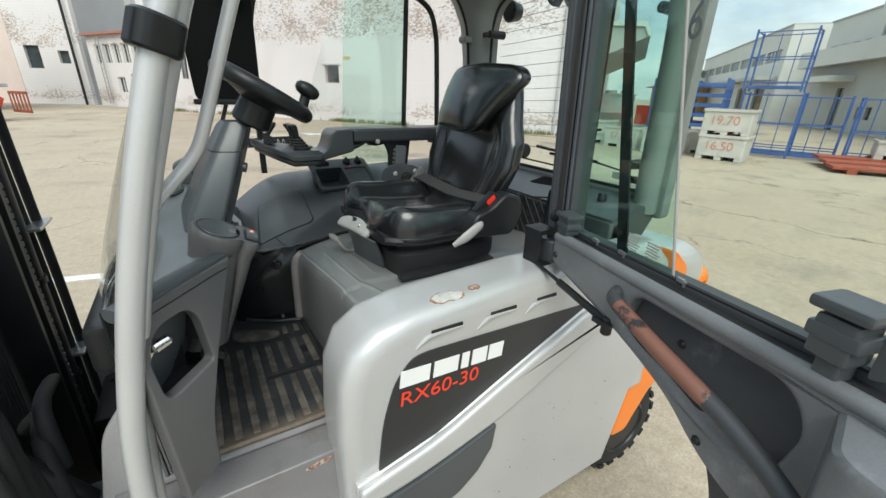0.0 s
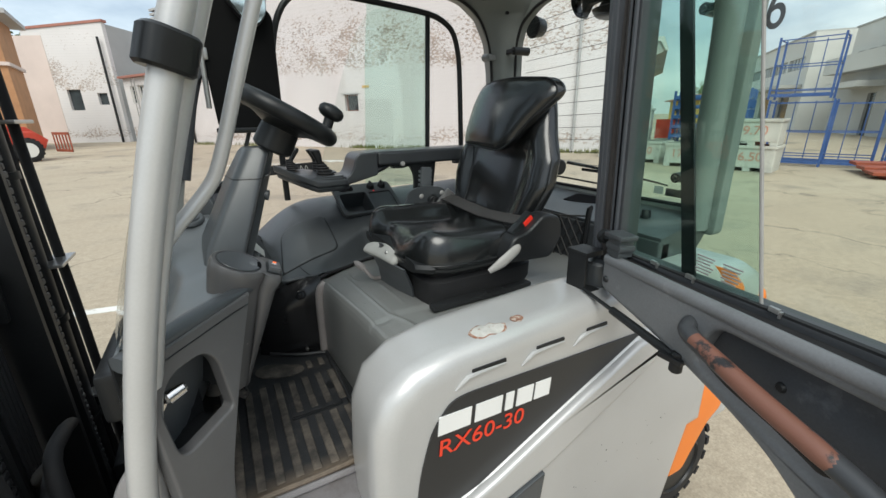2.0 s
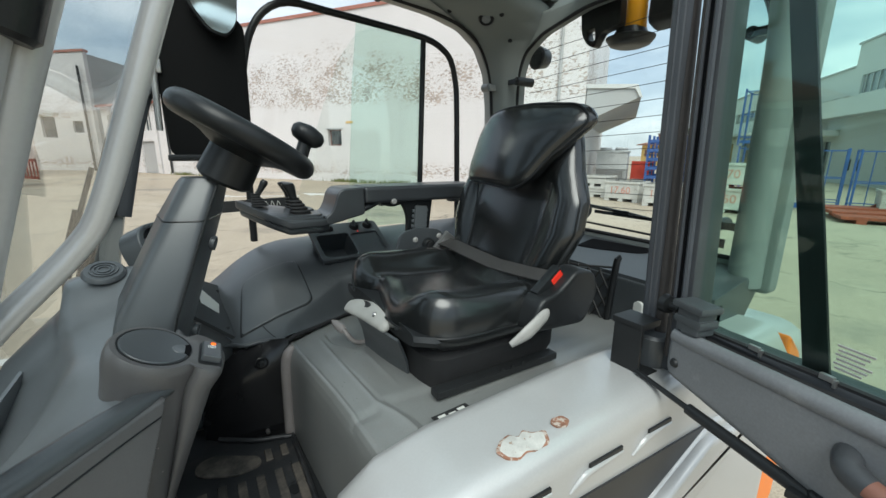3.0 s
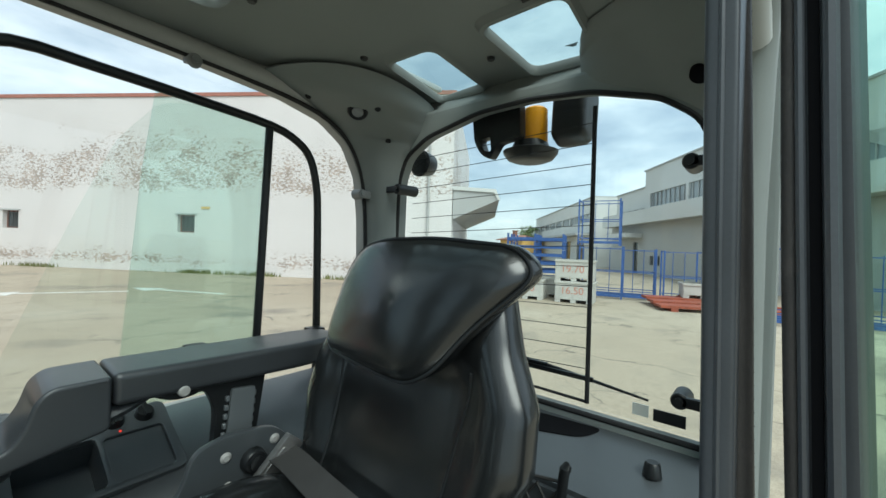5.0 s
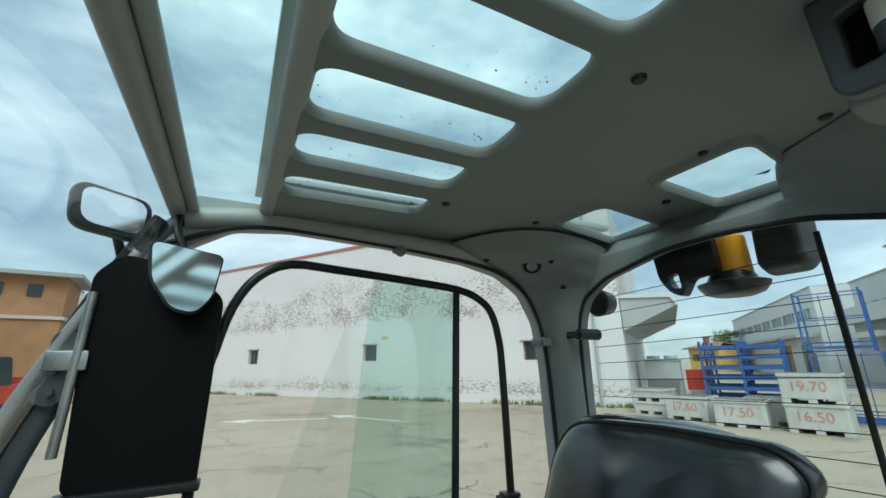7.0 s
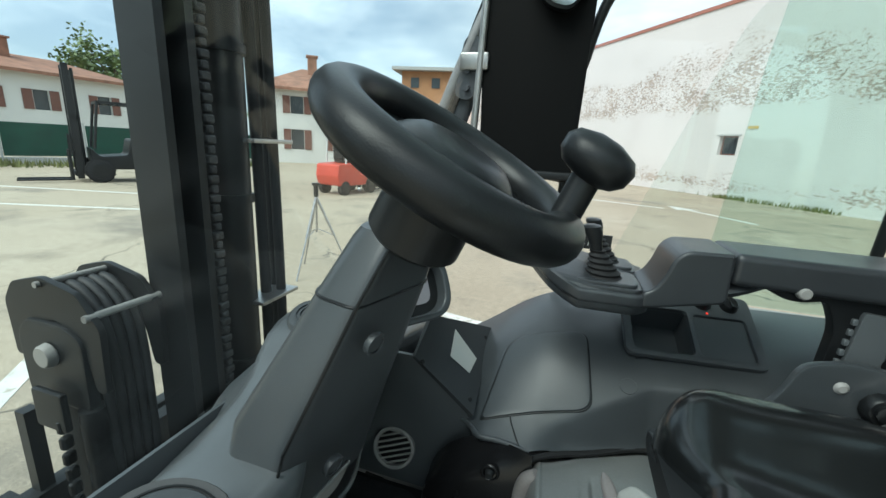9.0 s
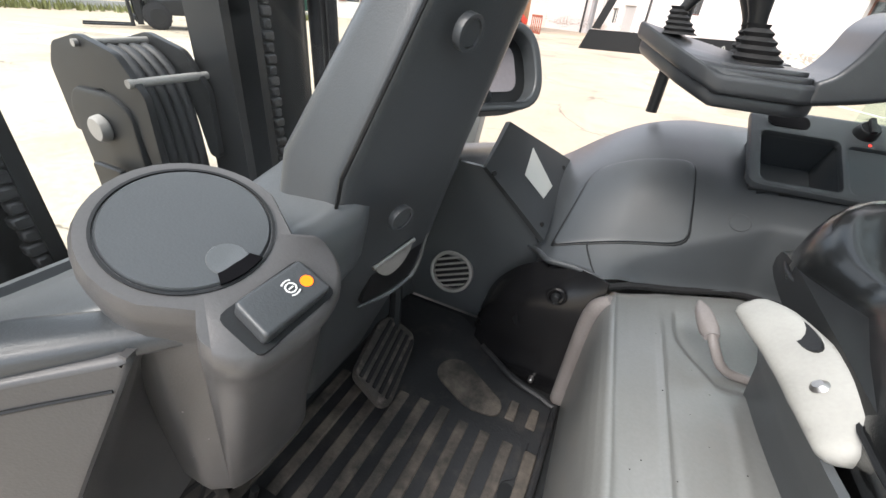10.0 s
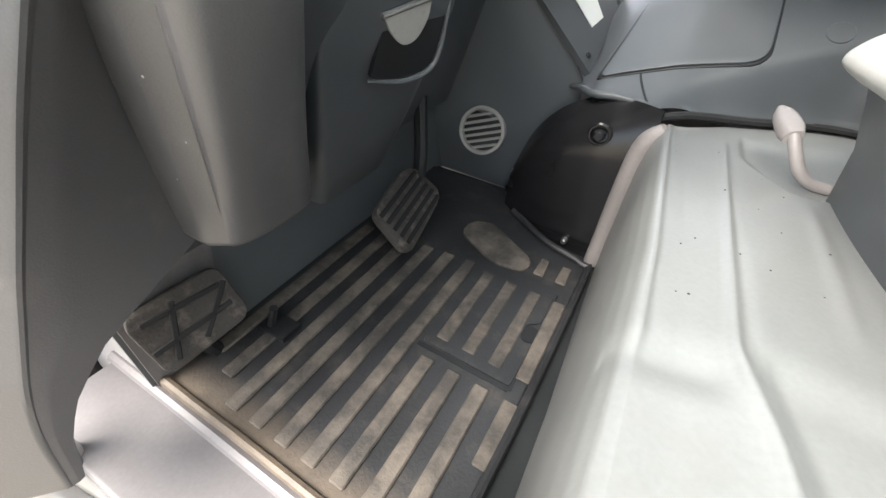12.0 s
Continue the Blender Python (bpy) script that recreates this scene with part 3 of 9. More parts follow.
# lower wing past the far end of the white wall
V = upright((-1.9, 36.0), (-6.3, 43.4))
wing = thing("warehouse_wing", "low whitewashed wing with a row of tall windows", "building", at=(-4, 40, 0))
wing_holes = [rect(0.6 + 1.25 * k, 1.5 + 1.25 * k, 3.0, 4.3) for k in range(5)] + [rect(3.2, 4.2, 1.0, 2.1), rect(0.5, 2.3, 0.0, 2.3)]
part("wall", moved(plate(rect(0, 7.4, -0.2, 4.9), "y", -0.3, 0, wing_holes), V), PEELING, wing)
part("roof", moved(box((-0.2, -5, 4.9), (7.5, 0.3, 5.05)), V), METAL_TRIM, wing, "red-brown flat roof edge")
part("upper_wall", moved(box((0.0, -5.3, 4.9), (7.4, -4.9, 6.0)), V), GREY_WALL, wing)
part("chimney", moved(joined(box((5.4, -3.5, 4.9), (6.3, -2.7, 9.4)), *[box((5.3, -3.6, 9.4 + 0.3 * k), (6.4, -2.6, 9.55 + 0.3 * k)) for k in range(3)]), V), GREY_WALL, wing, "grey block chimney")
for x0, x1, z0, z1 in [(0.6 + 1.25 * k, 1.5 + 1.25 * k, 3.0, 4.3) for k in range(5)] + [(3.2, 4.2, 1.0, 2.1)]:
    pane = part("window", moved(box((x0, -0.22, z0), (x1, -0.18, z1)), V), DARK_PANE, wing)
    part("frame", moved(plate(rect(x0, x1, z0, z1), "y", -0.17, -0.1, [rect(x0 + 0.06, (x0 + x1) / 2 - 0.03, z0 + 0.06, z1 - 0.06), rect((x0 + x1) / 2 + 0.03, x1 - 0.06, z0 + 0.06, z1 - 0.06)]), V), HOUSE_WALL, pane)
part("door", moved(box((0.5, -0.2, 0.0), (2.3, -0.12, 2.3), 0.01), V), GREY_WALL, wing, "grey double door")
ladder = thing("wall_ladder", "thin steel ladder fixed to the whitewashed wing", "ladder", at=(-5.2, 41.5, 0))
for x in (5.1, 5.55):
    part("rail", moved(rod((x, 0.25, 0.2), (x, 0.25, 4.8), 0.03, n=6), V), STEEL, ladder)
for k in range(14):
    part("rung", moved(rod((5.1, 0.25, 0.4 + 0.32 * k), (5.55, 0.25, 0.4 + 0.32 * k), 0.02, n=6), V), STEEL, ladder)
X = upright((-6.3, 43.4), (-12.0, 46.4))
gable = thing("warehouse_gable", "whitewashed gable building with flaking paint and pink end strip", "building", at=(-9, 45, 0))
part("wall", moved(plate([(0, -0.2), (6.4, -0.2), (6.4, 8.6), (0, 9.1)], "y", -0.4, 0, [rect(3.0, 4.1, 2.6, 4.2), rect(0.9, 1.7, 3.0, 3.9)]), X), PEELING, gable)
part("side_wall", moved(box((0, -8, -0.2), (0.35, -0.42, 9.0)), X), GREY_WALL, gable)
part("coping", moved(plate([(-0.1, 9.1), (6.5, 8.6), (6.5, 8.78), (-0.1, 9.28)], "y", -0.5, 0.08), X), METAL_TRIM, gable)
for x0, x1, z0, z1 in ((3.0, 4.1, 2.6, 4.2), (0.9, 1.7, 3.0, 3.9)):
    part("window", moved(box((x0, -0.3, z0), (x1, -0.22, z1)), X), DARK_PANE, gable)
part("strip", moved(box((4.9, 0.0, -0.1), (9.5, 0.03, 8.2)), X), PINK_WALL, gable, "pale pink rendered strip")
part("pole", moved(rod((0.35, 0.3, 0.0), (0.35, 0.3, 8.0), 0.09, n=8), X), STEEL_BLACK, gable, "black drainpipe")

# ochre tower, houses and fence towards the street
tx, ty = bearing(19.6, 37)
tower = thing("brick_tower", "square ochre brick tower with a flat overhanging roof", "building", at=(tx, ty, 0))
TW = upright(bearing(16.2, 36), bearing(23.2, 37))
part("wall", moved(plate(rect(0, 4.5, -0.2, 7.6), "y", -4.5, 0), TW), OCHRE, tower)
part("roof", moved(joined(box((-0.7, -5.2, 7.6), (5.2, 0.7, 7.85)), box((0.3, -3, 7.85), (3.6, -0.8, 8.1))), TW), GREY_WALL, tower)
part("band", moved(box((-0.15, -4.6, 4.9), (4.65, 0.12, 5.1)), TW), PINK_WALL, tower)
for x in (1.2, 3.0):
    part("window", moved(box((x, 0.0, 6.3), (x + 0.7, 0.05, 7.1)), TW), DARK_PANE, tower)
part("porch", moved(joined(box((3.0, -1, 2.6), (9.5, 3.5, 2.85)), box((3.4, 3.0, 0), (3.6, 3.2, 2.6)), box((9.1, 3.0, 0), (9.3, 3.2, 2.6)), box((4.4, -0.4, 0), (9.3, -0.2, 2.6))), TW), OCHRE, tower)


def house(p, q, depth, eaves, ridge, openings, label, wall_mat=None):
    m = upright(p, q)
    length = math.dist(p, q)
    c = m @ Vector((length / 2, -depth / 2, 0))
    h = thing("house", label, "house", at=c)
    part("wall", moved(plate(rect(0, length, -0.2, eaves), "y", -0.3, 0, [rect(*o) for o in openings]), m), wall_mat or HOUSE_WALL, h)
    part("wall", moved(joined(box((0, -depth, -0.2), (0.3, -0.31, eaves)), box((length - 0.3, -depth, -0.2), (length, -0.31, eaves)), box((0.31, -depth, -0.2), (length - 0.31, -depth + 0.3, eaves))), m), wall_mat or HOUSE_WALL, h)
    roof = plate([(0.6, eaves - 0.1), (-depth / 2, ridge), (-depth - 0.6, eaves - 0.1), (-depth - 0.6, eaves + 0.08), (-depth / 2, ridge + 0.2), (0.6, eaves + 0.08)], "x", 0, 1)
    for v in roof.verts:
        t, cut = v.co.x, (v.co.z - eaves) / (ridge - eaves) * depth * 0.4
        v.co.x = (-0.5 + cut) + t * (length + 1.0 - 2 * cut)
    part("roof", moved(roof, m), ROOF_TILE, h, "hipped clay tile roof")
    part("chimney", moved(joined(box((length * 0.62, -depth * 0.42, eaves), (length * 0.62 + 0.6, -depth * 0.42 + 0.6, ridge + 0.9)), box((length * 0.62 - 0.1, -depth * 0.42 - 0.1, ridge + 0.9), (length * 0.62 + 0.7, -depth * 0.42 + 0.7, ridge + 1.0))), m), ROOF_TILE, h)
    for x0, x1, z0, z1 in openings:
        win = part("window", moved(box((x0, -0.2, z0), (x1, -0.15, z1)), m), DARK_PANE, h)
        for x in (x0 - 0.48, x1 + 0.03):
            part("shutter", moved(box((x, 0.01, z0), (x + 0.45, 0.06, z1), 0.01), m), SHUTTER, win)
    return h


house(bearing(22.5, 31), bearing(40.5, 30), 7, 4.7, 6.3, [(1.8, 2.6, 3.2, 4.3), (4.3, 5.1, 3.2, 4.3), (7.0, 7.8, 3.2, 4.3), (7.0, 7.8, 0.9, 2.2), (4.3, 5.1, 0.9, 2.2)], "off-white two-storey house with brown shutters and clay roof")
house(bearing(53, 36), bearing(66, 33), 7, 4.4, 5.4, [(4.6, 5.3, 2.4, 3.5), (1.5, 2.2, 2.4, 3.5), (7.0, 7.7, 2.4, 3.5)], "low off-white house with clay roof behind the fence")
house(bearing(72, 42), bearing(82, 40), 7, 5.0, 6.6, [(2, 2.8, 3, 4), (5, 5.8, 3, 4)], "yellow house with clay roof", YELLOW_WALL)
FN = upright(bearing(41, 26.5), bearing(88, 25))
flen = math.dist(bearing(41, 26.5), bearing(88, 25))
fence = thing("net_fence", "dark green screening net fence along the street", "fence", at=bearing(64, 25.5), kind="structure")
for k in range(9):
    part("post", moved(rod((0.05 + k * (flen - 0.1) / 8, 0.05, 0), (0.05 + k * (flen - 0.1) / 8, 0.05, 1.75), 0.04, n=8), FN), GREY_WALL, fence)
    if k < 8:
        part("net_panel", moved(box((k * flen / 8 + 0.06, 0.0, 0.35), ((k + 1) * flen / 8 - 0.06, 0.02, 1.65)), FN), HEDGE_NET, fence)
part("plinth", moved(box((0, -0.1, 0), (flen, 0.1, 0.3)), FN), GREY_WALL, fence)


def weeds(name, count, place, size, label, mat=None):
    bm = bmesh.new()
    for _ in range(count):
        x, y, z = place()
        for _ in range(4):
            h, a, lean = size * random.uniform(0.5, 1.2), random.uniform(0, math.tau), random.uniform(-0.4, 0.4)
            d = Vector((math.cos(a), math.sin(a), 0)) * size * 0.12
            base, tip = Vector((x + random.uniform(-size, size) * 0.6, y + random.uniform(-size, size) * 0.6, z)), Vector((math.sin(a) * lean * size, math.cos(a) * lean * size, h))
            bm.faces.new([bm.verts.new(v) for v in (base - d, base + d, base + tip * 0.6 + d * 0.7, base + tip)])
    return alone(name, bm, mat or GRASS, label, "weeds", kind="stuff")


def along_wall():
    s = random.choice((21.5, 12.6, 9.2, 4.6, 2.4, 0.8, 26.0)) + random.gauss(0, 0.8)
    return tuple(W @ Vector((max(0.1, min(WLEN, s)), random.uniform(0.05, 0.35), 0)))


weeds("wall_weeds", 260, along_wall, 0.22, "tufts of dry weeds along the foot of the white wall")
weeds("fence_weeds", 500, lambda: tuple(FN @ Vector((random.uniform(0, flen), random.uniform(0.1, 1.6), 0))), 0.3, "rough green weeds along the fence")
weeds("verge_weeds", 160, lambda: (random.gauss(15.6, 0.9), random.gauss(1.0, 0.5), 0), 0.16, "dry weeds beside the steel slab")


def tree(p, h, r, seed, label):
    rnd = random.Random(seed)
    t = thing("tree", label, "tree", at=(*p, 0))
    limbs = [tube([(p[0], p[1], -0.1), (p[0] + 0.1, p[1], h * 0.3), (p[0], p[1] + 0.1, h * 0.62)], [0.24, 0.17, 0.07], 8)]
    tips = []
    for k in range(9):
        a, e = rnd.uniform(0, math.tau), rnd.uniform(0.3, 1.1)
        s = Vector((p[0], p[1], h * rnd.uniform(0.3, 0.55)))
        f = s + Vector((math.cos(a) * math.cos(e), math.sin(a) * math.cos(e), math.sin(e))) * r * rnd.uniform(0.6, 0.95)
        tips += [f, (s + f) / 2]
        limbs.append(tube([s, (s + f) / 2 + Vector((0, 0, 0.2)), f], [0.09, 0.05, 0.02], 6))
    part("trunk", joined(*limbs), BARK, t)
    bm = bmesh.new()
    for _ in range(110):
        c = rnd.choice(tips) + Vector((rnd.gauss(0, r * 0.26), rnd.gauss(0, r * 0.26), rnd.gauss(0, r * 0.22)))
        for _ in range(26):
            q = c + Vector((rnd.gauss(0, r * 0.12), rnd.gauss(0, r * 0.12), rnd.gauss(0, r * 0.1)))
            u = Vector((rnd.gauss(0, 1), rnd.gauss(0, 1), rnd.gauss(0, 0.7))).normalized() * 0.17
            w = u.orthogonal().normalized() * 0.10
            bm.faces.new([bm.verts.new(v) for v in (q - u, q + w, q + u, q - w)])
    part("crown", bm, LEAF, t)


tree(bearing(54.6, 44), 10.3, 3.4, 3, "round green tree behind the house")
tree(bearing(37.2, 46), 8.2, 2.0, 5, "small green tree behind the house")
tree(bearing(14.5, 52), 12.5, 3.0, 7, "green tree behind the ochre tower")
tree(bearing(6.0, 58), 13.0, 3.6, 9, "green tree behind the warehouse wing")
tree((67, 36.5), 7.4, 2.2, 11, "small green tree behind the yellow house")

# industrial hall behind the truck
HALL = upright((17.9, -4.4), (40.8, 13.3))
hall = thing("industrial_hall", "pale grey industrial hall with a parapet gallery and high windows", "building", at=(28, 3.4, 0))
low = [rect(23.0, 24.0, 0, 2.6), rect(8.6, 11.3, 0, 3.3), rect(19.2, 19.8, 0.8, 1.5), rect(20.2, 20.8, 0.8, 1.5)]
part("wall", moved(plate(rect(0, 29, -0.2, 4.05), "y", -0.3, 0, low), HALL), GREY_WALL, hall)
band = [rect(22 - 6.0 - 5.45 * k, 22 - 0.9 - 5.45 * k, 5.32, 6.38) for k in range(4)]
part("upper_wall", moved(plate(rect(0, 22, 4.05, 8.25), "y", -0.3, 0, band), HALL), PALE_WALL, hall)
part("recessed_wall", moved(plate(rect(22.002, 29, 4.05, 7.1), "y", -0.7, -0.4), HALL), PALE_WALL, hall)
part("parapet", moved(box((0, 0.80, 4.0), (29, 0.95, 5.05)), HALL), PALE_WALL, hall)
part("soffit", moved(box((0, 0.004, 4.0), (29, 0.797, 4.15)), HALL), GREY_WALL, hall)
part("roof", moved(joined(box((-0.1, -12, 8.25), (22.1, 0.08, 8.36)), box((22.11, -12, 7.1), (29.1, -0.32, 7.2))), HALL), GREY_WALL, hall)
part("side_wall", moved(box((28.7, -12, -0.2), (29, -0.71, 7.09)), HALL), PALE_WALL, hall)
part("side_wall", moved(box((0.0, -12, -0.2), (0.3, -0.31, 8.24)), HALL), PALE_WALL, hall)
for x0 in (22 - 6.0 - 5.45 * k for k in range(4)):
    win = part("window", moved(box((x0, -0.16, 5.32), (x0 + 5.1, -0.12, 6.38)), HALL), PALE_PANE, hall)
    for k in range(8):
        part("mullion", moved(box((x0 + 0.637 * k - 0.03 + 0.3, -0.11, 5.32), (x0 + 0.637 * k + 0.03 + 0.3, -0.05, 6.38)), HALL), GREY_WALL, win)
for x0, x1, z0, z1, name in ((23.0, 24.0, 0, 2.6, "door"), (8.6, 11.3, 0, 3.3, "gate"), (19.2, 19.8, 0.8, 1.5, "window"), (20.2, 20.8, 0.8, 1.5, "window")):
    leaf = part(name, moved(box((x0, -0.22, z0), (x1, -0.15, z1)), HALL), GREY_WALL if name == "gate" else DARK_PANE, hall)
    if name == "gate":
        for k in range(4):
            part("gate_rib", moved(box((x0 + 0.5 + 0.55 * k, -0.148, z0), (x0 + 0.56 + 0.55 * k, -0.10, z1)), HALL), STEEL_BLACK if k % 2 else GREY_WALL, leaf)
part("entrance_canopy", moved(box((22.2, 0.004, 2.95), (26.6, 1.4, 3.3)), HALL), PALE_WALL, hall)
part("hydrant_box", moved(box((11.9, 0.002, 0.72), (12.3, 0.2, 1.3), 0.02), HALL), RUST_RED, hall, "small red wall box")
for k in range(4):
    part("wall_slot", moved(box((22.7 + 1.45 * k, -0.396, 5.22), (23.6 + 1.45 * k, -0.36, 5.42)), HALL), STEEL_BLACK, hall)
annex = thing("hall_annex", "pale hall beyond with a long window band", "building", at=(56, 26, 0))
AN = upright((43.0, 16.1), (72.0, 38.0))
alen = math.dist((43.0, 16.1), (72.0, 38.0))
aband = [rect(1.2 + 4.4 * k, 5.2 + 4.4 * k, 4.9, 5.85) for k in range(8)]
part("wall", moved(plate(rect(0, alen, -0.2, 7.45), "y", -0.3, 0, [*aband, rect(3, 6, 0, 2.9), rect(9, 12, 0, 2.9)]), AN), PALE_WALL, annex)
part("end_wall", moved(box((-0.01, -0.1, -0.2), (0.29, 3.4, 7.44)), AN @ pose(0, 0, 0, 0, 0, 180)), PALE_WALL, annex)
part("canopy", moved(box((0.5, 0.02, 3.4), (alen, 1.6, 3.65)), AN), GREY_WALL, annex)
part("roof", moved(box((-0.1, -10, 7.46), (alen, 0.1, 7.58)), AN), GREY_WALL, annex)
for x0 in (1.2 + 4.4 * k for k in range(8)):
    win = part("window", moved(box((x0, -0.2, 4.9), (x0 + 4.0, -0.15, 5.85)), AN), PALE_PANE, annex)
    for k in range(5):
        part("mullion", moved(box((x0 + 0.37 + 0.8 * k, -0.148, 4.9), (x0 + 0.43 + 0.8 * k, -0.10, 5.85)), AN), GREY_WALL, win)
for x0 in (3, 9):
    part("gate", moved(box((x0, -0.25, 0), (x0 + 3, -0.2, 2.9)), AN), DARK_PANE, annex)
right_hall = thing("storage_hall", "grey storage hall with a high window band", "building", at=(24, -18, 0))
RH = upright((13.0, -24.0), (26.6, -12.6))
rlen = math.dist((13.0, -24.0), (26.6, -12.6))
part("wall", moved(plate(rect(0, rlen, -0.2, 8.6), "y", -0.3, 0, [rect(0.5 + 3 * k, 3.2 + 3 * k, 5.6, 6.9) for k in range(5)]), RH), PALE_WALL, right_hall)
part("roof", moved(box((-0.2, -9, 8.6), (rlen + 0.2, 0.15, 8.75)), RH), GREY_WALL, right_hall)
for k in range(5):
    part("window", moved(box((0.5 + 3 * k, -0.2, 5.6), (3.2 + 3 * k, -0.15, 6.9)), RH), DARK_PANE, right_hall)
small = house((60.0, 34.2), (61.5, 39.4), 5, 3.2, 3.9, [(1.2, 2.2, 1.4, 2.4), (3.4, 4.2, 1.4, 2.4)], "small yellow house with brown shutters", YELLOW_WALL)


# crates, racks and machines standing in the yard
def crate(p, turn, w=1.22, d=0.95, h=0.72, digits=""):
    m = pose(p[0], p[1], p[2], 0, 0, turn)
    c = thing("concrete_crate", "weathered pale crate on feet" + (" marked with red numbers" if digits else ""), "crate", "crates in the yard", at=p)
    t, f = 0.06, 0.11
    shell = plate(rounded(rect(-w / 2, w / 2, -d / 2, d / 2), 0.05, 3), "z", f, h, [rounded(rect(-w / 2 + t, w / 2 - t, -d / 2 + t, d / 2 - t), 0.03, 3)], 0.01)
    part("shell", moved(joined(shell, box((-w / 2 + 0.02, -d / 2 + 0.02, f), (w / 2 - 0.02, d / 2 - 0.02, f + 0.08))), m), CRATE_GREY, c)
    for x in (-w / 2 + 0.1, 0, w / 2 - 0.1):
        part("foot", moved(box((x - 0.09, -d / 2 + 0.01, 0), (x + 0.09, d / 2 - 0.01, f), 0.012), m), CRATE_GREY, c)
    part("rim", moved(plate(rounded(rect(-w / 2 - 0.03, w / 2 + 0.03, -d / 2 - 0.03, d / 2 + 0.03), 0.06, 3), "z", h - 0.08, h, [rounded(rect(-w / 2 + t, w / 2 - t, -d / 2 + t, d / 2 - t), 0.03, 3)], 0.01), m), CRATE_GREY, c)
    if digits:
        part("digits", lettering(digits, 0.34, 0.004, m @ pose(-0.42, -d / 2 - 0.006, 0.30, 90, 0, 0)), RED_MARK, c, "red hand-painted number")
    return c


T0 = -77
crate((13.5, 5.55, 0), T0, digits="16.50")
crate((13.5, 5.57, 0.72), T0 + 2, digits="19.70")
crate((13.1, 7.15, 0), T0 + 4, digits="17.50")
crate((14.3, 6.9, 0), T0 + 1)
crate((13.3, 8.75, 0), T0 - 2, digits="17.60")
crate((13.7, 10.35, 0), T0 + 2, w=1.1, h=0.42)
crate((13.7, 10.35, 0.42), T0, w=1.1, h=0.42)
crate((16.2, 2.3, 0.28), T0 + 6, h=0.5, d=0.9)


def cage(p, turn, w, d, h, rails, label):
    """An open stillage of blue angle bars on a base frame."""
    m = pose(*p, 0, 0, turn)
    c = thing("blue_stillage", label, "rack", "blue racks", at=p)
    for x in (-w / 2, w / 2):
        for y in (-d / 2, d / 2):
            part("post", moved(box((x - 0.027, y - 0.027, 0), (x + 0.027, y + 0.027, h), 0.004), m), BLUE_STEEL, c)
    for z in rails:
        for y in (-d / 2, d / 2):
            part("rail", moved(box((-w / 2 + 0.028, y - 0.014, z), (w / 2 - 0.028, y + 0.014, z + 0.028)), m), BLUE_STEEL, c)
        for x in (-w / 2, w / 2):
            part("rail", moved(box((x - 0.014, -d / 2 + 0.028, z + 0.03), (x + 0.014, d / 2 - 0.028, z + 0.058)), m), BLUE_STEEL, c)
    for x in (-w / 6, w / 6):
        part("upright", moved(rod((x, d / 2, 0.16), (x, d / 2, h - 0.02), 0.014, n=6), m), BLUE_STEEL, c)
    part("base", moved(joined(*[box((-w / 2 + 0.04, y - 0.05, 0.08), (w / 2 - 0.04, y + 0.05, 0.16)) for y in (-d / 2 + 0.02, 0, d / 2 - 0.02)]), m), BLUE_STEEL, c)
    return c


cage((15.9, 5.55, 0), -76, 1.5, 1.0, 1.95, (0.3, 1.0, 1.85), "open blue steel stillage frame with a second one stacked on it")
cage((15.9, 5.65, 1.97), -76, 1.45, 1.0, 1.75, (0.25, 0.95, 1.65), "open blue steel stillage frame stacked on another")
cage((16.4, 4.35, 0), -74, 1.1, 1.0, 1.88, (0.3, 1.0, 1.8), "open blue steel stillage frame")
cage((16.6, 3.0, 0), -72, 1.15, 1.0, 1.85, (0.25, 0.9, 1.78), "open blue steel stillage frame")
cage((14.0, -0.1, 0), -92, 1.6, 1.0, 3.4, (0.3, 1.95, 3.3), "tall open blue steel stillage frame")
cage((14.7, -1.95, 0), -96, 1.5, 1.0, 1.9, (0.3, 1.0, 1.8), "open blue steel stillage frame")
for k, (x, y) in enumerate(((19.6, 10.3), (21.4, 11.0))):
    for j in range(6):
        m = pose(x, y, 0.05 + 0.42 * j, 0, 0, -68)
        r = thing("blue_flat_rack", "stacked blue flat steel racking frame", "rack", "stacked blue racks", at=(x, y, 0.05 + 0.42 * j))
        part("deck", moved(joined(*[box((-1.45, yy, 0.06), (1.45, yy + 0.12, 0.2), 0.006) for yy in (-0.6, -0.06, 0.48)]), m), BLUE_STEEL, r)
        for xx in (-1.4, 0, 1.4):
            part("stub", moved(joined(box((xx - 0.05, -0.62, 0), (xx + 0.05, -0.54, 0.40)), box((xx - 0.05, 0.54, 0), (xx + 0.05, 0.62, 0.40)), box((xx - 0.04, -0.54, 0.0), (xx + 0.04, 0.54, 0.06))), m), BLUE_STEEL, r)
slab = thing("steel_slab", "flat red-brown steel ramp plates lying on the ground", "plate", at=(14.6, 2.2, 0))
SL = pose(15.4, 2.0, 0, 0, 0, -60)
for k in range(3):
    part("plate", moved(joined(box((-1.7, -1.0 + 0.68 * k, 0.1 + 0.05 * k), (1.9, -0.36 + 0.68 * k, 0.18 + 0.05 * k), 0.01), box((-1.4, -1.0 + 0.68 * k, 0), (-1.2, -0.4 + 0.68 * k, 0.11)), box((1.3, -1.0 + 0.68 * k, 0), (1.5, -0.4 + 0.68 * k, 0.11))), SL), RUST_RED, slab)
part("end_stop", moved(plate([(-0.7, 0.2), (0.7, 0.2), (0.6, 0.62), (-0.2, 0.5)], "y", 1.0, 1.06), SL), RUST_RED, slab)
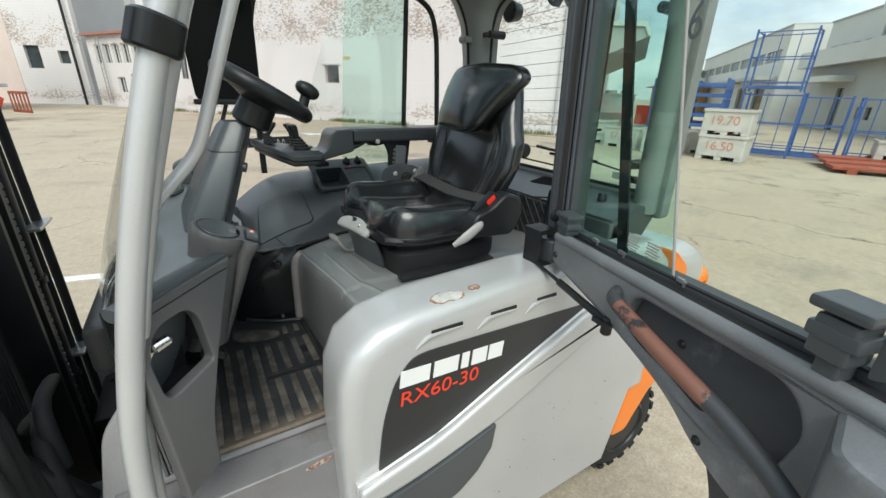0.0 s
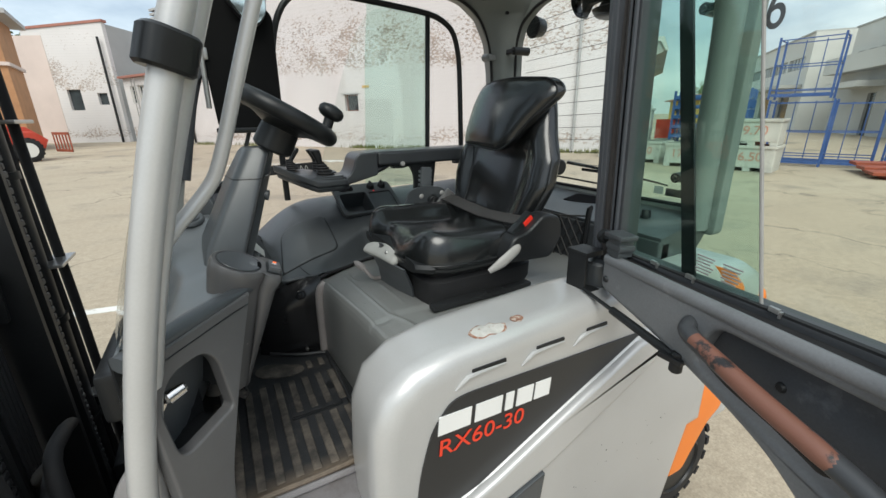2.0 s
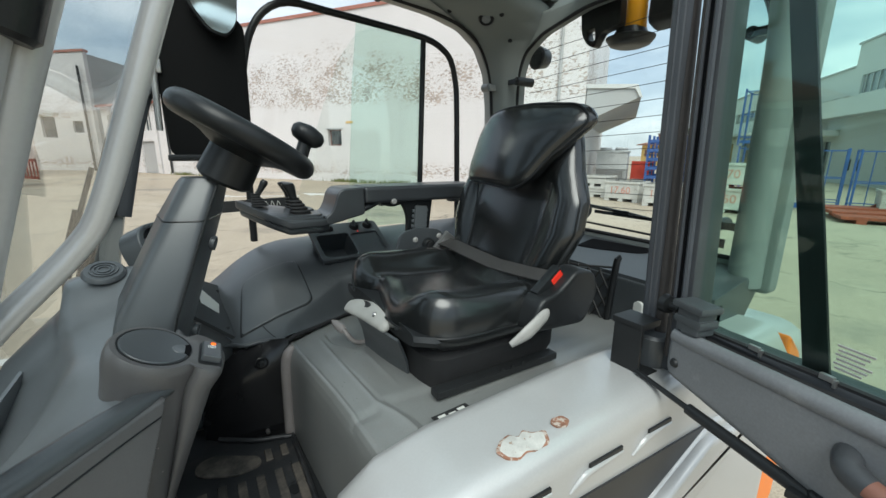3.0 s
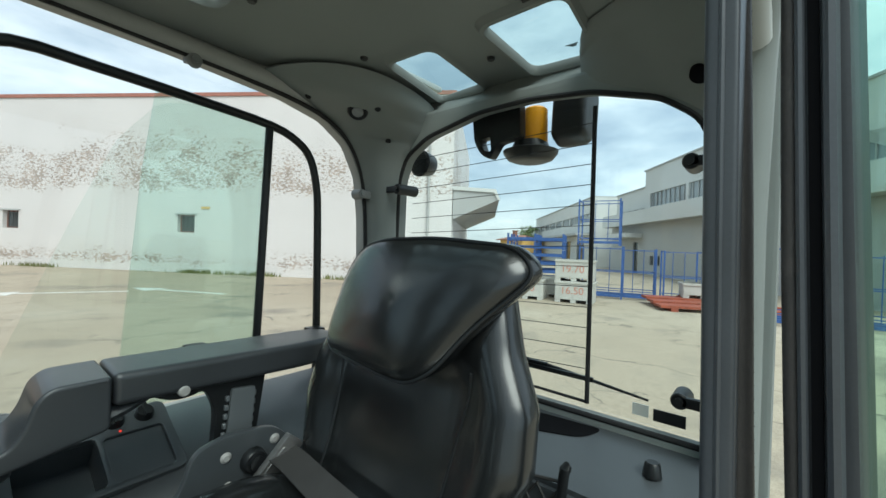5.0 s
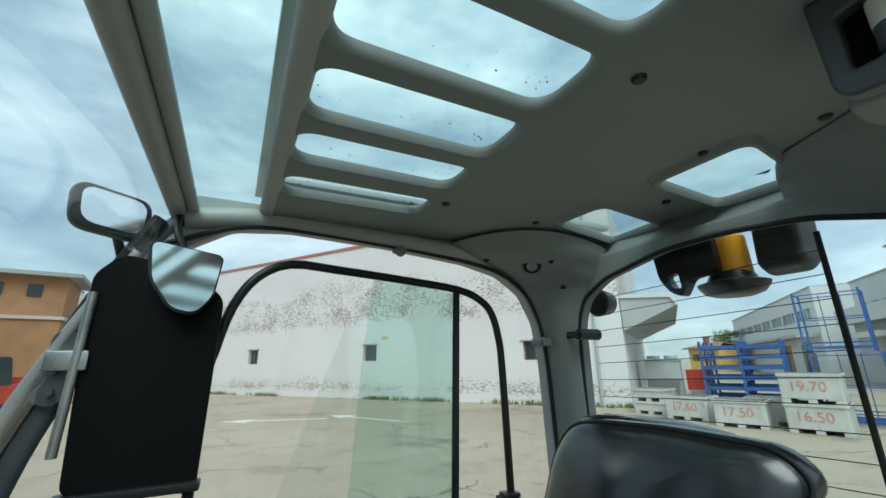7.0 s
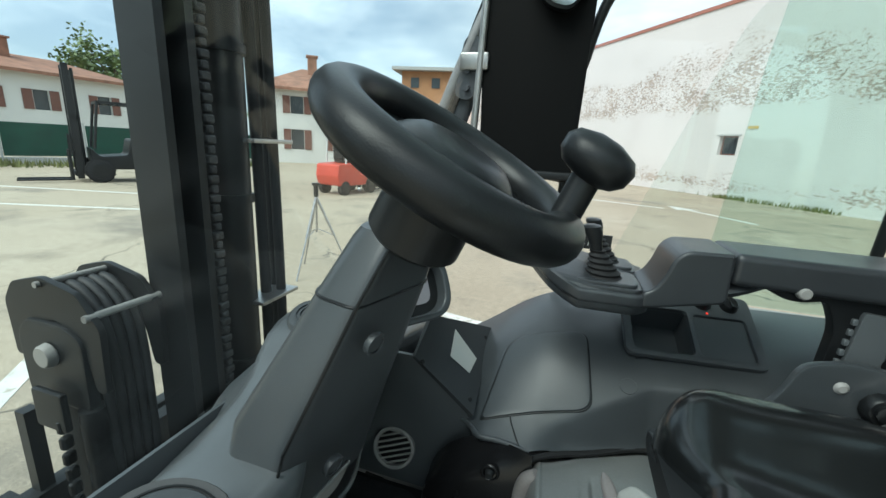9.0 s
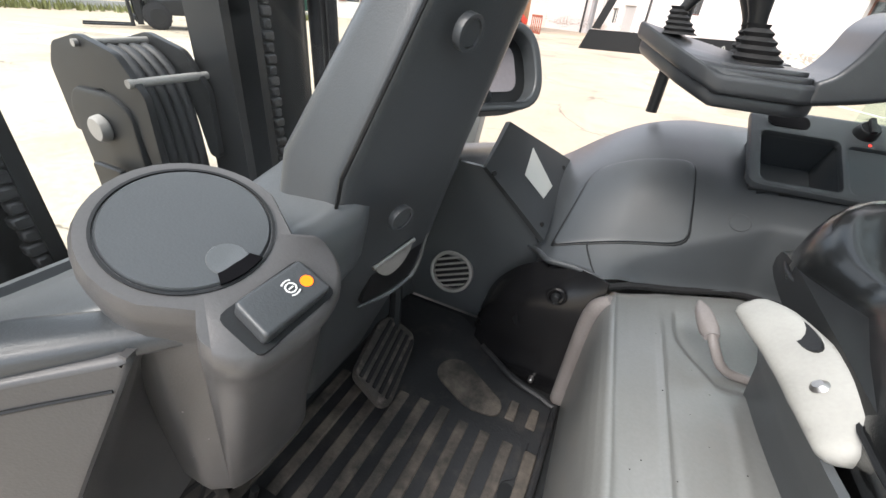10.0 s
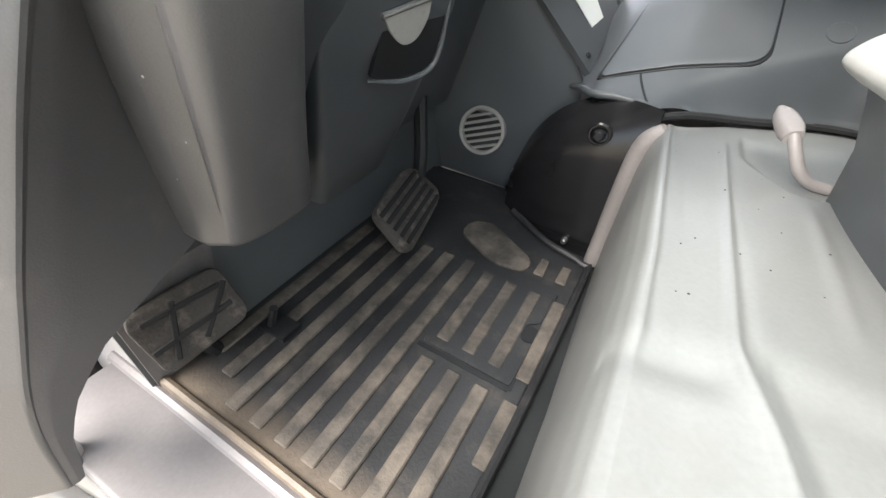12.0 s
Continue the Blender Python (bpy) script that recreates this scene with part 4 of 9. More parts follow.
unit = thing("air_handler", "grey boxy machine unit with two fan cowls", "machine", at=(19.3, 14.2, 0))
UM = pose(19.0, 13.6, 0, 0, 0, -60)
part("case", moved(joined(box((-0.75, -0.5, 0.9), (0.75, 0.6, 1.75), 0.03), box((-0.8, -0.55, 1.75), (0.8, 0.65, 1.85), 0.02)), UM), VEHICLE_GREY, unit)
part("front_grille", moved(joined(*[box((-0.65 + 0.11 * k, -0.53, 0.2), (-0.58 + 0.11 * k, -0.48, 0.88)) for k in range(12)]), UM), STEEL, unit)
part("stand", moved(box((-0.75, -0.45, 0.0), (0.75, 0.55, 0.9), 0.02), UM), GREY_WALL, unit)
for x in (-0.38, 0.38):
    part("fan_cowl", moved(rod((x, 0.0, 1.85), (x, 0.0, 2.0), 0.3, 0.3, 20, 0.02), UM), VEHICLE_GREY, unit)
sheet = thing("mesh_barrier", "red and white plastic barrier panel", "barrier", at=(21, 13.4, 0))
part("panel", moved(box((-0.6, -0.03, 0.3), (0.6, 0.03, 1.3), 0.02), pose(21.3, 13.3, 0.0, 0, 0, -60)), VEHICLE_RED, sheet)
part("foot", moved(box((-0.5, -0.25, 0), (0.5, 0.25, 0.32), 0.02), pose(21.3, 13.3, 0.0, 0, 0, -60)), GREY_WALL, sheet)


def wheel(parent, c, axis, r, w, rim_mat=None):
    """A tyre with lugs and a dished rim, with its axle along the axis."""
    a = Vector(axis).normalized()
    u = a.orthogonal().normalized()
    v = a.cross(u)
    c = Vector(c)
    rings = [oval(c + a * s, u, v, q, q, 2, 32) for s, q in ((-w / 2, r * 0.62), (-w / 2, r * 0.88), (-w * 0.38, r), (w * 0.38, r), (w / 2, r * 0.88), (w / 2, r * 0.62))]
    tyre = part("tyre", loft(rings), RUBBER, parent)
    part("rim", joined(loft([oval(c + a * s, u, v, q, q, 2, 24) for s, q in ((-w * 0.5 - 0.004, r * 0.60), (-w * 0.5 - 0.012, r * 0.55), (-w * 0.35, r * 0.45), (-w * 0.33, r * 0.2), (-w * 0.42, r * 0.18), (-w * 0.42, 0.004))])), rim_mat or PLASTIC_BLACK, parent)
    for k in range(18):
        t = k * math.tau / 18
        d = u * math.cos(t) + v * math.sin(t)
        s = a.cross(d)
        for side in (-1, 1):
            p0 = c + a * (side * w * 0.27) + d * r
            part("tread_lug", moved(box((-w * 0.22, -r * 0.09, -0.01), (w * 0.22, r * 0.09, r * 0.035)), Matrix.Translation(p0) @ Matrix((a, s, d)).transposed().to_4x4()), RUBBER, parent)
    return tyre


def yard_truck(p, turn, paint, cab_paint, label, mast_h=2.4, s=1.0):
    """A counterbalance truck standing in the yard; its forks point along its own -x."""
    m = pose(p[0], p[1], 0, 0, 0, turn) @ Matrix.Diagonal((s, s, s, 1))
    f = thing("parked_forklift", label, "forklift", "parked forklifts", at=(p[0], p[1], 0))
    part("body", moved(plate(rounded([(-0.5, 0.35), (1.5, 0.35), (1.62, 0.7), (1.55, 1.15), (0.4, 1.2), (0.3, 0.75), (-0.3, 0.7), (-0.5, 0.95)], 0.08, 3), "y", -0.55, 0.55, (), 0.04), m), paint, f)
    part("seat", moved(joined(box((0.5, -0.25, 1.2), (0.95, 0.25, 1.36), 0.05), box((0.85, -0.24, 1.3), (1.0, 0.24, 1.8), 0.05)), m), PLASTIC_BLACK, f)
    for x, y in ((-0.4, -0.48), (-0.4, 0.48), (1.1, -0.48), (1.1, 0.48)):
        part("guard_post", moved(tube([(x, y, 0.9), (x + (0.18 if x < 0 else -0.05), y, 2.1)], 0.035, 8, 1), m), cab_paint, f)
    part("guard_roof", moved(joined(*[box((-0.25 + 0.2 * k, -0.5, 2.08), (-0.19 + 0.2 * k, 0.5, 2.14)) for k in range(7)], box((-0.25, -0.53, 2.08), (1.1, -0.47, 2.15)), box((-0.25, 0.47, 2.08), (1.1, 0.53, 2.15))), m), cab_paint, f)
    for y in (-0.36, 0.36):
        part("mast_rail", moved(joined(box((-0.82, y - 0.06, 0.1), (-0.68, y + 0.06, mast_h), 0.006), rod((-0.62, y * 0.75, 0.2), (-0.62, y * 0.75, mast_h - 0.1), 0.035, n=8)), m), STEEL_BLACK, f)
        part("fork", moved(joined(box((-1.98, y * 0.7 - 0.06, 0.05), (-0.9, y * 0.7 + 0.06, 0.09)), box((-0.94, y * 0.7 - 0.06, 0.05), (-0.88, y * 0.7 + 0.06, 0.85))), m), STEEL_BLACK, f)
    part("carriage", moved(joined(*[box((-0.88, -0.5, z), (-0.83, 0.5, z + 0.1)) for z in (0.2, 0.72)], *[box((-0.88, -0.5 + 0.25 * k - 0.02, 0.8), (-0.85, -0.5 + 0.25 * k + 0.02, 1.25)) for k in range(5)]), m), STEEL_BLACK, f)
    part("mast_tie", moved(joined(box((-0.8, -0.42, mast_h - 0.1), (-0.7, 0.42, mast_h)), box((-0.8, -0.42, mast_h * 0.55), (-0.7, 0.42, mast_h * 0.55 + 0.1))), m), STEEL_BLACK, f)
    for x, r, y in ((-0.35, 0.32, -0.5), (-0.35, 0.32, 0.5), (1.2, 0.26, -0.48), (1.2, 0.26, 0.48)):
        c = m @ Vector((x, y, r))
        wheel(f, (c.x, c.y, r * s), m.to_3x3() @ Vector((0, 1 if y < 0 else -1, 0)), r * s, 0.2 * s)
    return f


yard_truck(bearing(55.5, 17.0), 62, PLASTIC_BLACK, STEEL_BLACK, "large dark forklift parked across the yard", 3.0, 1.12)
yard_truck(bearing(29.0, 14.2), -100, VEHICLE_RED, VEHICLE_GREY, "pale grey and red forklift parked across the yard", 2.2, 0.82)
tele = thing("telehandler", "red telehandler with dark cab parked by the tower", "telehandler", at=bearing(20, 25))
TH = upright(bearing(15.5, 25.5), bearing(23.8, 24.5))
part("chassis", moved(plate(rounded([(0.0, 0.5), (3.4, 0.5), (3.5, 1.1), (2.6, 1.25), (0.2, 1.3)], 0.1, 3), "y", -1.8, -0.2, (), 0.04), TH), VEHICLE_RED, tele)
part("cab", moved(plate(rounded([(1.3, 1.2), (2.6, 1.2), (2.5, 2.4), (1.5, 2.4)], 0.15, 3), "y", -1.0, -0.2, (), 0.04), TH), DARK_PANE, tele, "dark glazed cab")
part("boom", moved(plate([(-0.6, 0.9), (0.1, 1.5), (3.4, 1.75), (3.4, 1.45), (0.3, 1.1), (-0.4, 0.5)], "y", -1.6, -1.2, (), 0.02), TH), VEHICLE_RED, tele)
for x in (0.6, 2.8):
    for y in (-0.2, -1.8):
        c = TH @ Vector((x, y, 0.52))
        wheel(tele, c, TH.to_3x3() @ Vector((0, -1 if y > -1 else 1, 0)), 0.52, 0.35, HOUSE_WALL)
part("fork_frame", moved(joined(*[box((-1.1, -1.9 + 0.3 * k, 0.3), (-1.05, -1.86 + 0.3 * k, 1.2)) for k in range(6)], box((-1.1, -1.9, 0.3), (-1.04, -0.36, 0.42)), box((-1.1, -1.9, 1.1), (-1.04, -0.36, 1.22))), TH), RUST_RED, tele)
tripod = thing("tripod", "silver camera tripod standing on the yard", "tripod", at=(-2.95, 4.45, 0))
tc = Vector((-2.95, 4.45, 0.98))
part("head", joined(rod(tc, tc + Vector((0, 0, 0.14)), 0.03, n=10, bev=0.004), rod(tc + Vector((0, 0, 0.14)), tc + Vector((0, 0, 0.17)), 0.05, n=10)), PLASTIC_BLACK, tripod)
part("centre_column", rod(tc - Vector((0, 0, 0.45)), tc, 0.014, n=8), STEEL, tripod)
for k in range(3):
    a = k * math.tau / 3 + 0.5
    foot = Vector((tc.x + math.cos(a) * 0.42, tc.y + math.sin(a) * 0.42, 0.0))
    leg = part("leg", joined(rod(tc, tc.lerp(foot, 0.5), 0.016, n=8), rod(tc.lerp(foot, 0.5), foot, 0.011, n=8)), STEEL, tripod)
    part("strut", rod(tc - Vector((0, 0, 0.40)), tc.lerp(foot, 0.5), 0.006, n=6), STEEL, leg)


# worn white markings on the yard
def stripe(p, q, w, label="worn white painted line on the yard"):
    return alone("road_marking", moved(box((0, -w / 2, -0.02), (math.dist(p, q), w / 2, 0.004)), upright(p, q)), MARKING, label, "marking", kind="structure")


stripe((2.0, 0.02), (4.6, -1.02), 0.15)
stripe((-3.1, 1.3), (-3.9, 2.2), 0.14)
stripe((-1.9, 4.0), (-0.6, 3.75), 0.12)
stripe((-8.2, 6.6), (-13.0, 4.7), 0.12)
stripe((-9.6, 8.4), (-16.0, 6.4), 0.12)
for s in (0, 2.3, 4.6, 6.9):
    stripe((-6.8 - s * 0.5, 12.6 + s), (-8.6 - s * 0.5, 15.8 + s), 0.1)
for x, y, a in ((4.6, 14.9, 118), (1.9, 16.3, 160)):
    m = pose(x, y, 0, 0, 0, a)
    alone("arrow_marking", moved(joined(box((-1.5, -0.09, -0.02), (1.1, 0.09, 0.004)), plate([(1.1, -0.45), (2.1, 0), (1.1, 0.45)], "z", -0.02, 0.004)), m), MARKING, "worn white painted arrow on the yard", "marking", kind="structure")

# ---- the forklift: chassis, cab frame and glazing ----
truck = thing("forklift", "silver and anthracite electric forklift with open cab door", "forklift", at=(0.3, 0.65, 0))

# chassis and outer panels
shoulder_line = [(-0.075, 0.60), (-0.085, 0.935), (-0.075, 1.08), (-0.045, 1.15), (0.015, 1.192), (0.107, 1.214), (0.45, 1.232), (1.02, 1.235), (1.12, 1.15), (1.13, 0.60)]
part("side_fender", plate(shoulder_line, "y", 0.0, 0.185, (), 0.05, 5), SILVER, truck, "silver rounded side fender with paint chips")
def hood_z(x, y):
    return 1.168 - 0.048 * max(0.0, y - 0.20) / 0.56 - 0.014 * max(0.0, 0.09 - x) / 0.09


def near(d, w):
    """A soft bump of half-width w."""
    return math.exp(-(d / w) ** 2)


def ease(a, b, t):
    t = min(1.0, max(0.0, (t - a) / (b - a)))
    return t * t * (3 - 2 * t)


def hood_edge(x):
    """Where the hood ends at the side console."""
    return float(np.interp(x, (0.0, 0.22, 0.4, 1.1), (0.796, 0.893, 0.900, 0.900)))


def hood_point(u, v):
    """Pressed steel hood: rolled front edge, a long bead, a shallow cross valley and two sunk fields."""
    y = 0.13 + 0.668 * u
    x0 = float(np.interp(y, (0.13, 0.32, 0.44, 0.74, 0.80), (0.022, 0.022, 0.019, 0.002, 0.0)))
    top = 1.168 - 0.048 * max(0.0, y - 0.20) / 0.56
    sections = ((0, 0.0, -0.36), (0.06, 0.0, -0.20), (0.12, 0.001, -0.11), (0.17, 0.003, -0.065), (0.22, 0.0065, -0.038), (0.27, 0.011, -0.022), (0.32, 0.0165, -0.0125), (0.37, 0.024, -0.0095), (0.47, 0.045, -0.0095), (0.57, 0.075, -0.0065), (0.62, 0.09, -0.004), (0.78, 0.16, -0.002), (0.88, 0.24, 0.0), (1.0, 1.02, 0.0))
    x = x0 + float(np.interp(v, [s[0] for s in sections], [s[1] for s in sections]))
    z = top + float(np.interp(v, [s[0] for s in sections], [s[2] for s in sections]))
    if v > 0.25:
        bead = float(np.interp(y, (0.13, 0.25, 0.29, 0.32, 0.35, 0.55, 0.75), (0.125, 0.118, 0.111, 0.103, 0.0955, 0.0925, 0.090)))
        z += 0.0030 * near(x - x0 - 0.021, 0.005) * ease(0.29, 0.34, y)
        z += 0.0036 * near(x - bead, 0.0042) * ease(0.13, 0.24, y) * (1 - ease(0.70, 0.745, y))
        z -= 0.0045 * near(y - 0.318 + 0.15 * (0.06 - x), 0.013) * (1 - ease(0.08, 0.10, x))
        z -= 0.006 * ease(0.0, 0.016, x - bead - 0.004) * (1 - ease(0.325, 0.362, y + 0.12 * (x - 0.12)))
        z -= 0.006 * ease(0.0, 0.02, y - 0.70 + 1.6 * (min(x, 0.155) - 0.107)) * ease(0.0, 0.010, x - 0.106) * (1 - ease(0.73, 0.76, y))
        z += 0.0022 * near(x - 0.163 - 0.02 * (y - 0.5), 0.007) * ease(0.37, 0.43, y) * (1 - ease(0.56, 0.62, y))
        z -= 0.004 * ease(0.775, 0.80, y) ** 2
    if y > 0.68:
        y = 0.68 + (y - 0.68) * (hood_edge(x) - 0.68) / 0.118
    return (x, y, z)


SECTION = [0, 0.03, 0.06, 0.09] + [0.12 + 0.0125 * k for k in range(20)] + [0.37 + 0.0055 * k for k in range(76)] + [0.80, 0.84, 0.88, 0.94, 1.0]
hood = part("battery_hood", skin(lambda u, v: hood_point(u, float(np.interp(v * (len(SECTION) - 1), range(len(SECTION)), SECTION))), 96, len(SECTION) - 1), HOOD_PAINT, truck, "silver pressed-steel battery hood under the seat", 80)
part("corner_post", tube([(-0.008, 0.772, 0.84), (-0.004, 0.772, 1.03), (0.003, 0.770, 1.085), (0.02, 0.768, 1.110)], [0.015, 0.016, 0.016, 0.010], 16), MOULDING, hood, "vertical silver corner moulding")
part("corner_seal", tube([(0.0, 0.790, 0.85), (0.002, 0.790, 1.08), (0.02, 0.803, 1.118), (0.12, 0.850, 1.119), (0.22, 0.896, 1.119), (0.4, 0.903, 1.120), (0.8, 0.903, 1.120)], 0.006, 8), RUBBER, hood)
part("serial_plate", moved(box((-0.04, -0.014, 0), (0.04, 0.014, 0.0015)), Matrix.Translation((0.195, 0.215, hood_z(0.195, 0.215) + 0.0005)) @ pose(0, 0, 0, -4, 0, 4)), ANTHRACITE, hood, "small black type plate")
part("plate_bars", joined(*[moved(box((-0.03 + 0.022 * k, -0.008, 0.0015), (-0.014 + 0.022 * k, 0.008 - 0.004 * (k % 2), 0.002)), Matrix.Translation((0.195, 0.215, hood_z(0.195, 0.215) + 0.0005)) @ pose(0, 0, 0, -4, 0, 4)) for k in range(3)]), PAPER, hood)
panel_line = [(0.0, 0.76), (-0.002, 0.82), (0.012, 0.95), (0.045, 1.06), (0.09, 1.111), (0.13, 1.116), (0.57, 1.100), (0.68, 1.096), (0.68, 1.05), (0.16, 0.80)]
side_panel = part("side_panel", plate(rounded(panel_line, [0, 0.03, 0.05, 0.05, 0.04, 0.02, 0.02, 0, 0, 0.03], 4), "y", -0.004, 0.01), ANTHRACITE, truck, "anthracite side panel with white and red lettering")
part("type_letters", lettering("RX60-30", 0.056, 0.0006, Matrix(((1.18, 0.10, 0, 0.052), (0, 0, -1, -0.006), (-0.033, 1, 0, 0.988), (0, 0, 0, 1))), 0.95), RED_FILM, side_panel, "red type lettering")
for x, w, cells in [(x, w, ((0, 0, 1, 1),)) for x, w in ((0.056, 0.078), (0.145, 0.07), (0.225, 0.022), (0.257, 0.046), (0.31, 0.046))]:
    part("emblem_block", joined(*[moved(box((x + a * w, -0.0062, 1.040 + b * 0.044), (x + c * w, -0.003, 1.040 + d * 0.044)), Matrix(((1, 0, 0.10, -0.105), (0, 1, 0, 0), (-0.045, 0, 1, 0.003), (0, 0, 0, 1)))) for a, b, c, d in cells]), WHITE_FILM, side_panel, "white block of the maker's mark")
for x0, x1 in ((0.14, 0.226), (0.312, 0.395), (0.47, 0.54)):
    part("vent_slot", box((x0, -0.004, 1.158), (x1, 0.004, 1.167), 0.0015), PLASTIC_BLACK, truck)
    part("slot_lip", tube([(x0 - 0.04, -0.001, 1.130), (x0 - 0.02, -0.003, 1.148), (x0, -0.004, 1.156), (x1, -0.004, 1.157)], [0.002, 0.005, 0.005, 0.002], 8), SILVER, truck)
for pts in ([(0.195, 0.030), (0.21, 0.022), (0.225, 0.026), (0.245, 0.018), (0.262, 0.024), (0.268, 0.040), (0.25, 0.046), (0.243, 0.058), (0.23, 0.05), (0.222, 0.062), (0.205, 0.058), (0.19, 0.045)], [(0.283, 0.035), (0.297, 0.029), (0.309, 0.036), (0.305, 0.049), (0.29, 0.052), (0.281, 0.045)]):
    pts = [(0.165 + (x - 0.195) * 1.22, 0.018 + (y - 0.018) * 1.1) for x, y in pts]
    mid = sum((Vector(p) for p in pts), Vector((0, 0))) / len(pts)
    chip = None
    for name, grow, lift_by, mat_of in (("paint_chip", 1.0, 0.0, CHIP), ("primer_patch", 0.86, 0.0006, PRIMER)):
        if name == "primer_patch" and len(pts) < 8:
            continue
        bm = plate(rounded([tuple(mid + (Vector(p) - mid) * grow) for p in pts], 0.004, 2), "z", 0.0, 0.0012)
        for v in bm.verts:
            v.co.z += 1.2155 + lift_by + 0.052 * (v.co.x - 0.107) - max(0, 0.05 - v.co.y) ** 2 * 9.5
        chip = part(name, bm, mat_of, chip or truck, "" if chip else "rusty patch of chipped paint")
lower = [(-0.55, 0.33), (0.93, 0.33), (1.04, 0.76), (1.10, 1.05), (0.70, 1.10), (0.665, 1.085), (0.34, 0.94), (0.16, 0.855), (0.0, 0.815), (-0.06, 0.80), (-0.06, 0.60), (-0.55, 0.60)]
part("lower_body", plate(lower, "y", -0.012, 0.12, (), 0.012, 3), SILVER, truck, "silver lower side body")
part("body_crease", plate(rounded([(-0.058, 0.735), (-0.058, 0.795), (0.0, 0.812), (0.16, 0.852), (0.34, 0.936), (0.665, 1.081), (0.86, 1.06), (0.36, 0.83), (0.20, 0.785), (0.10, 0.76)], [0.01, 0.01, 0.04, 0.06, 0.04, 0.02, 0.02, 0.03, 0.05, 0.05], 4), "y", -0.03, 0.0, (), 0.012, 3), SILVER, truck)
WEDGE = [(-0.06, 0.60), (-0.05, 0.735), (0.10, 0.757), (0.20, 0.782), (0.335, 0.824), (0.325, 0.745), (0.28, 0.68), (0.22, 0.635), (0.12, 0.60)]
part("grey_wedge", plate(rounded(WEDGE, 0.006, 3), "y", -0.036, -0.01, (), 0.004), PLASTIC, truck, "dark grey plastic wedge trim")
rng = random.Random(31)
nicks = []
for k in range(46):
    x, z, r = rng.uniform(0.12, 0.92), rng.uniform(0.42, 0.80), rng.choice((0.0010, 0.0013, 0.0018, 0.0030))
    if x < 0.40 and z > 0.58:
        continue
    nicks.append(plate([(x + r * rng.uniform(0.5, 1.1) * math.cos(t * math.tau / 7), z + r * rng.uniform(0.5, 1.1) * math.sin(t * math.tau / 7)) for t in range(7)], "y", -0.0126, -0.0115))
tagged(part("paint_nicks", joined(*nicks), STEEL_BLACK, truck, "small dark nicks in the silver paint"), kind="stuff")
part("step_sill", plate([(-0.53, 0.56), (0.012, 0.56), (0.012, 0.826), (-0.53, 0.826)], "y", 0.10, 0.208, (), 0.007, 3), SILL_PAINT, truck, "scuffed silver door sill")
part("sill_scuff", plate(rounded([(-0.150, 0.806), (-0.130, 0.810), (-0.115, 0.815), (-0.10, 0.813), (-0.085, 0.816), (-0.09, 0.805), (-0.105, 0.799), (-0.115, 0.801), (-0.135, 0.796), (-0.155, 0.798)], 0.003, 2), "y", 0.0985, 0.1005), CHIP, truck, "rusty scrape on the sill")
part("sill_strip", tube([(-0.53, 0.202, 0.834), (-0.3, 0.202, 0.836), (-0.04, 0.200, 0.836)], 0.009, 8), SILL_PAINT, truck)
part("step_board", joined(box((-0.52, 0.02, 0.42), (-0.1, 0.14, 0.46), 0.01), box((-0.5, 0.10, 0.30), (-0.12, 0.16, 0.62), 0.01)), PLASTIC_BLACK, truck, "black entry step")
part("floor_pan", box((-0.56, 0.209, 0.79), (0.06, 0.92, 0.8385), 0.005), STEEL_BLACK, truck)
for y in (0.16, 0.80):
    part("chassis_rail", box((-0.7, y, 0.32), (1.1, y + 0.3, 0.62), 0.02), STEEL_BLACK, truck)
part("right_body", plate([(-0.4, 0.33), (0.93, 0.33), (1.04, 0.76), (1.12, 1.2), (0.12, 1.2), (-0.1, 1.08), (-0.4, 0.95)], "y", 1.19, 1.30, (), 0.03, 4), SILVER, truck)
tail = [(1.10, 0.42), (1.48, 0.42), (1.56, 0.6), (1.57, 0.95), (1.52, 1.08), (1.42, 1.13), (1.12, 1.13)]
part("counterweight", plate(tail, "y", 0.06, 1.26, (), 0.09, 6), SILVER, truck, "rounded silver counterweight")
part("orange_skirt", plate(rounded([(1.035, 0.35), (1.05, 0.43), (1.11, 0.69), (1.22, 0.90), (1.19, 1.165), (1.30, 1.08), (1.325, 0.88), (1.327, 0.56), (1.25, 0.52), (1.165, 0.40), (1.13, 0.345)], 0.025, 4), "y", 0.03, 0.12, (), 0.012, 3), ORANGE, truck, "orange wheel arch trim")
part("orange_band", plate(rounded([(1.28, 0.78), (1.54, 0.72), (1.585, 0.8), (1.585, 0.98), (1.54, 1.02), (1.30, 0.92)], 0.03, 4), "y", 0.052, 1.268, (), 0.06, 4), ORANGE, truck, "orange counterweight band")
for y, side in ((0.19, 1), (1.11, -1)):
    rear = part("rear_axle", rod((1.26, y, 0.23), (1.26, y + 0.2 * side, 0.23), 0.05), STEEL_BLACK, truck)
    wheel(rear, (1.26, y, 0.228), (0, side, 0), 0.228, 0.16)
    front = part("front_axle", rod((-0.48, y, 0.33), (-0.48, y + 0.25 * side, 0.33), 0.07), STEEL_BLACK, truck)
    wheel(front, (-0.48, y - 0.02 * side, 0.335), (0, side, 0), 0.335, 0.22)
    part("front_fender", tube([(-0.80, y + 0.02 * side, 0.5), (-0.72, y + 0.02 * side, 0.68), (-0.48, y + 0.02 * side, 0.735), (-0.24, y + 0.02 * side, 0.66)], 0.11, 10, 4, 0.18, (0, 1, 0)), SILVER_DIRTY, truck)

# posts and roof frame
def post(name, pts, r, flat, mat, label=""):
    return part(name, tube(pts, r, 16, 5, flat), mat, truck, label)


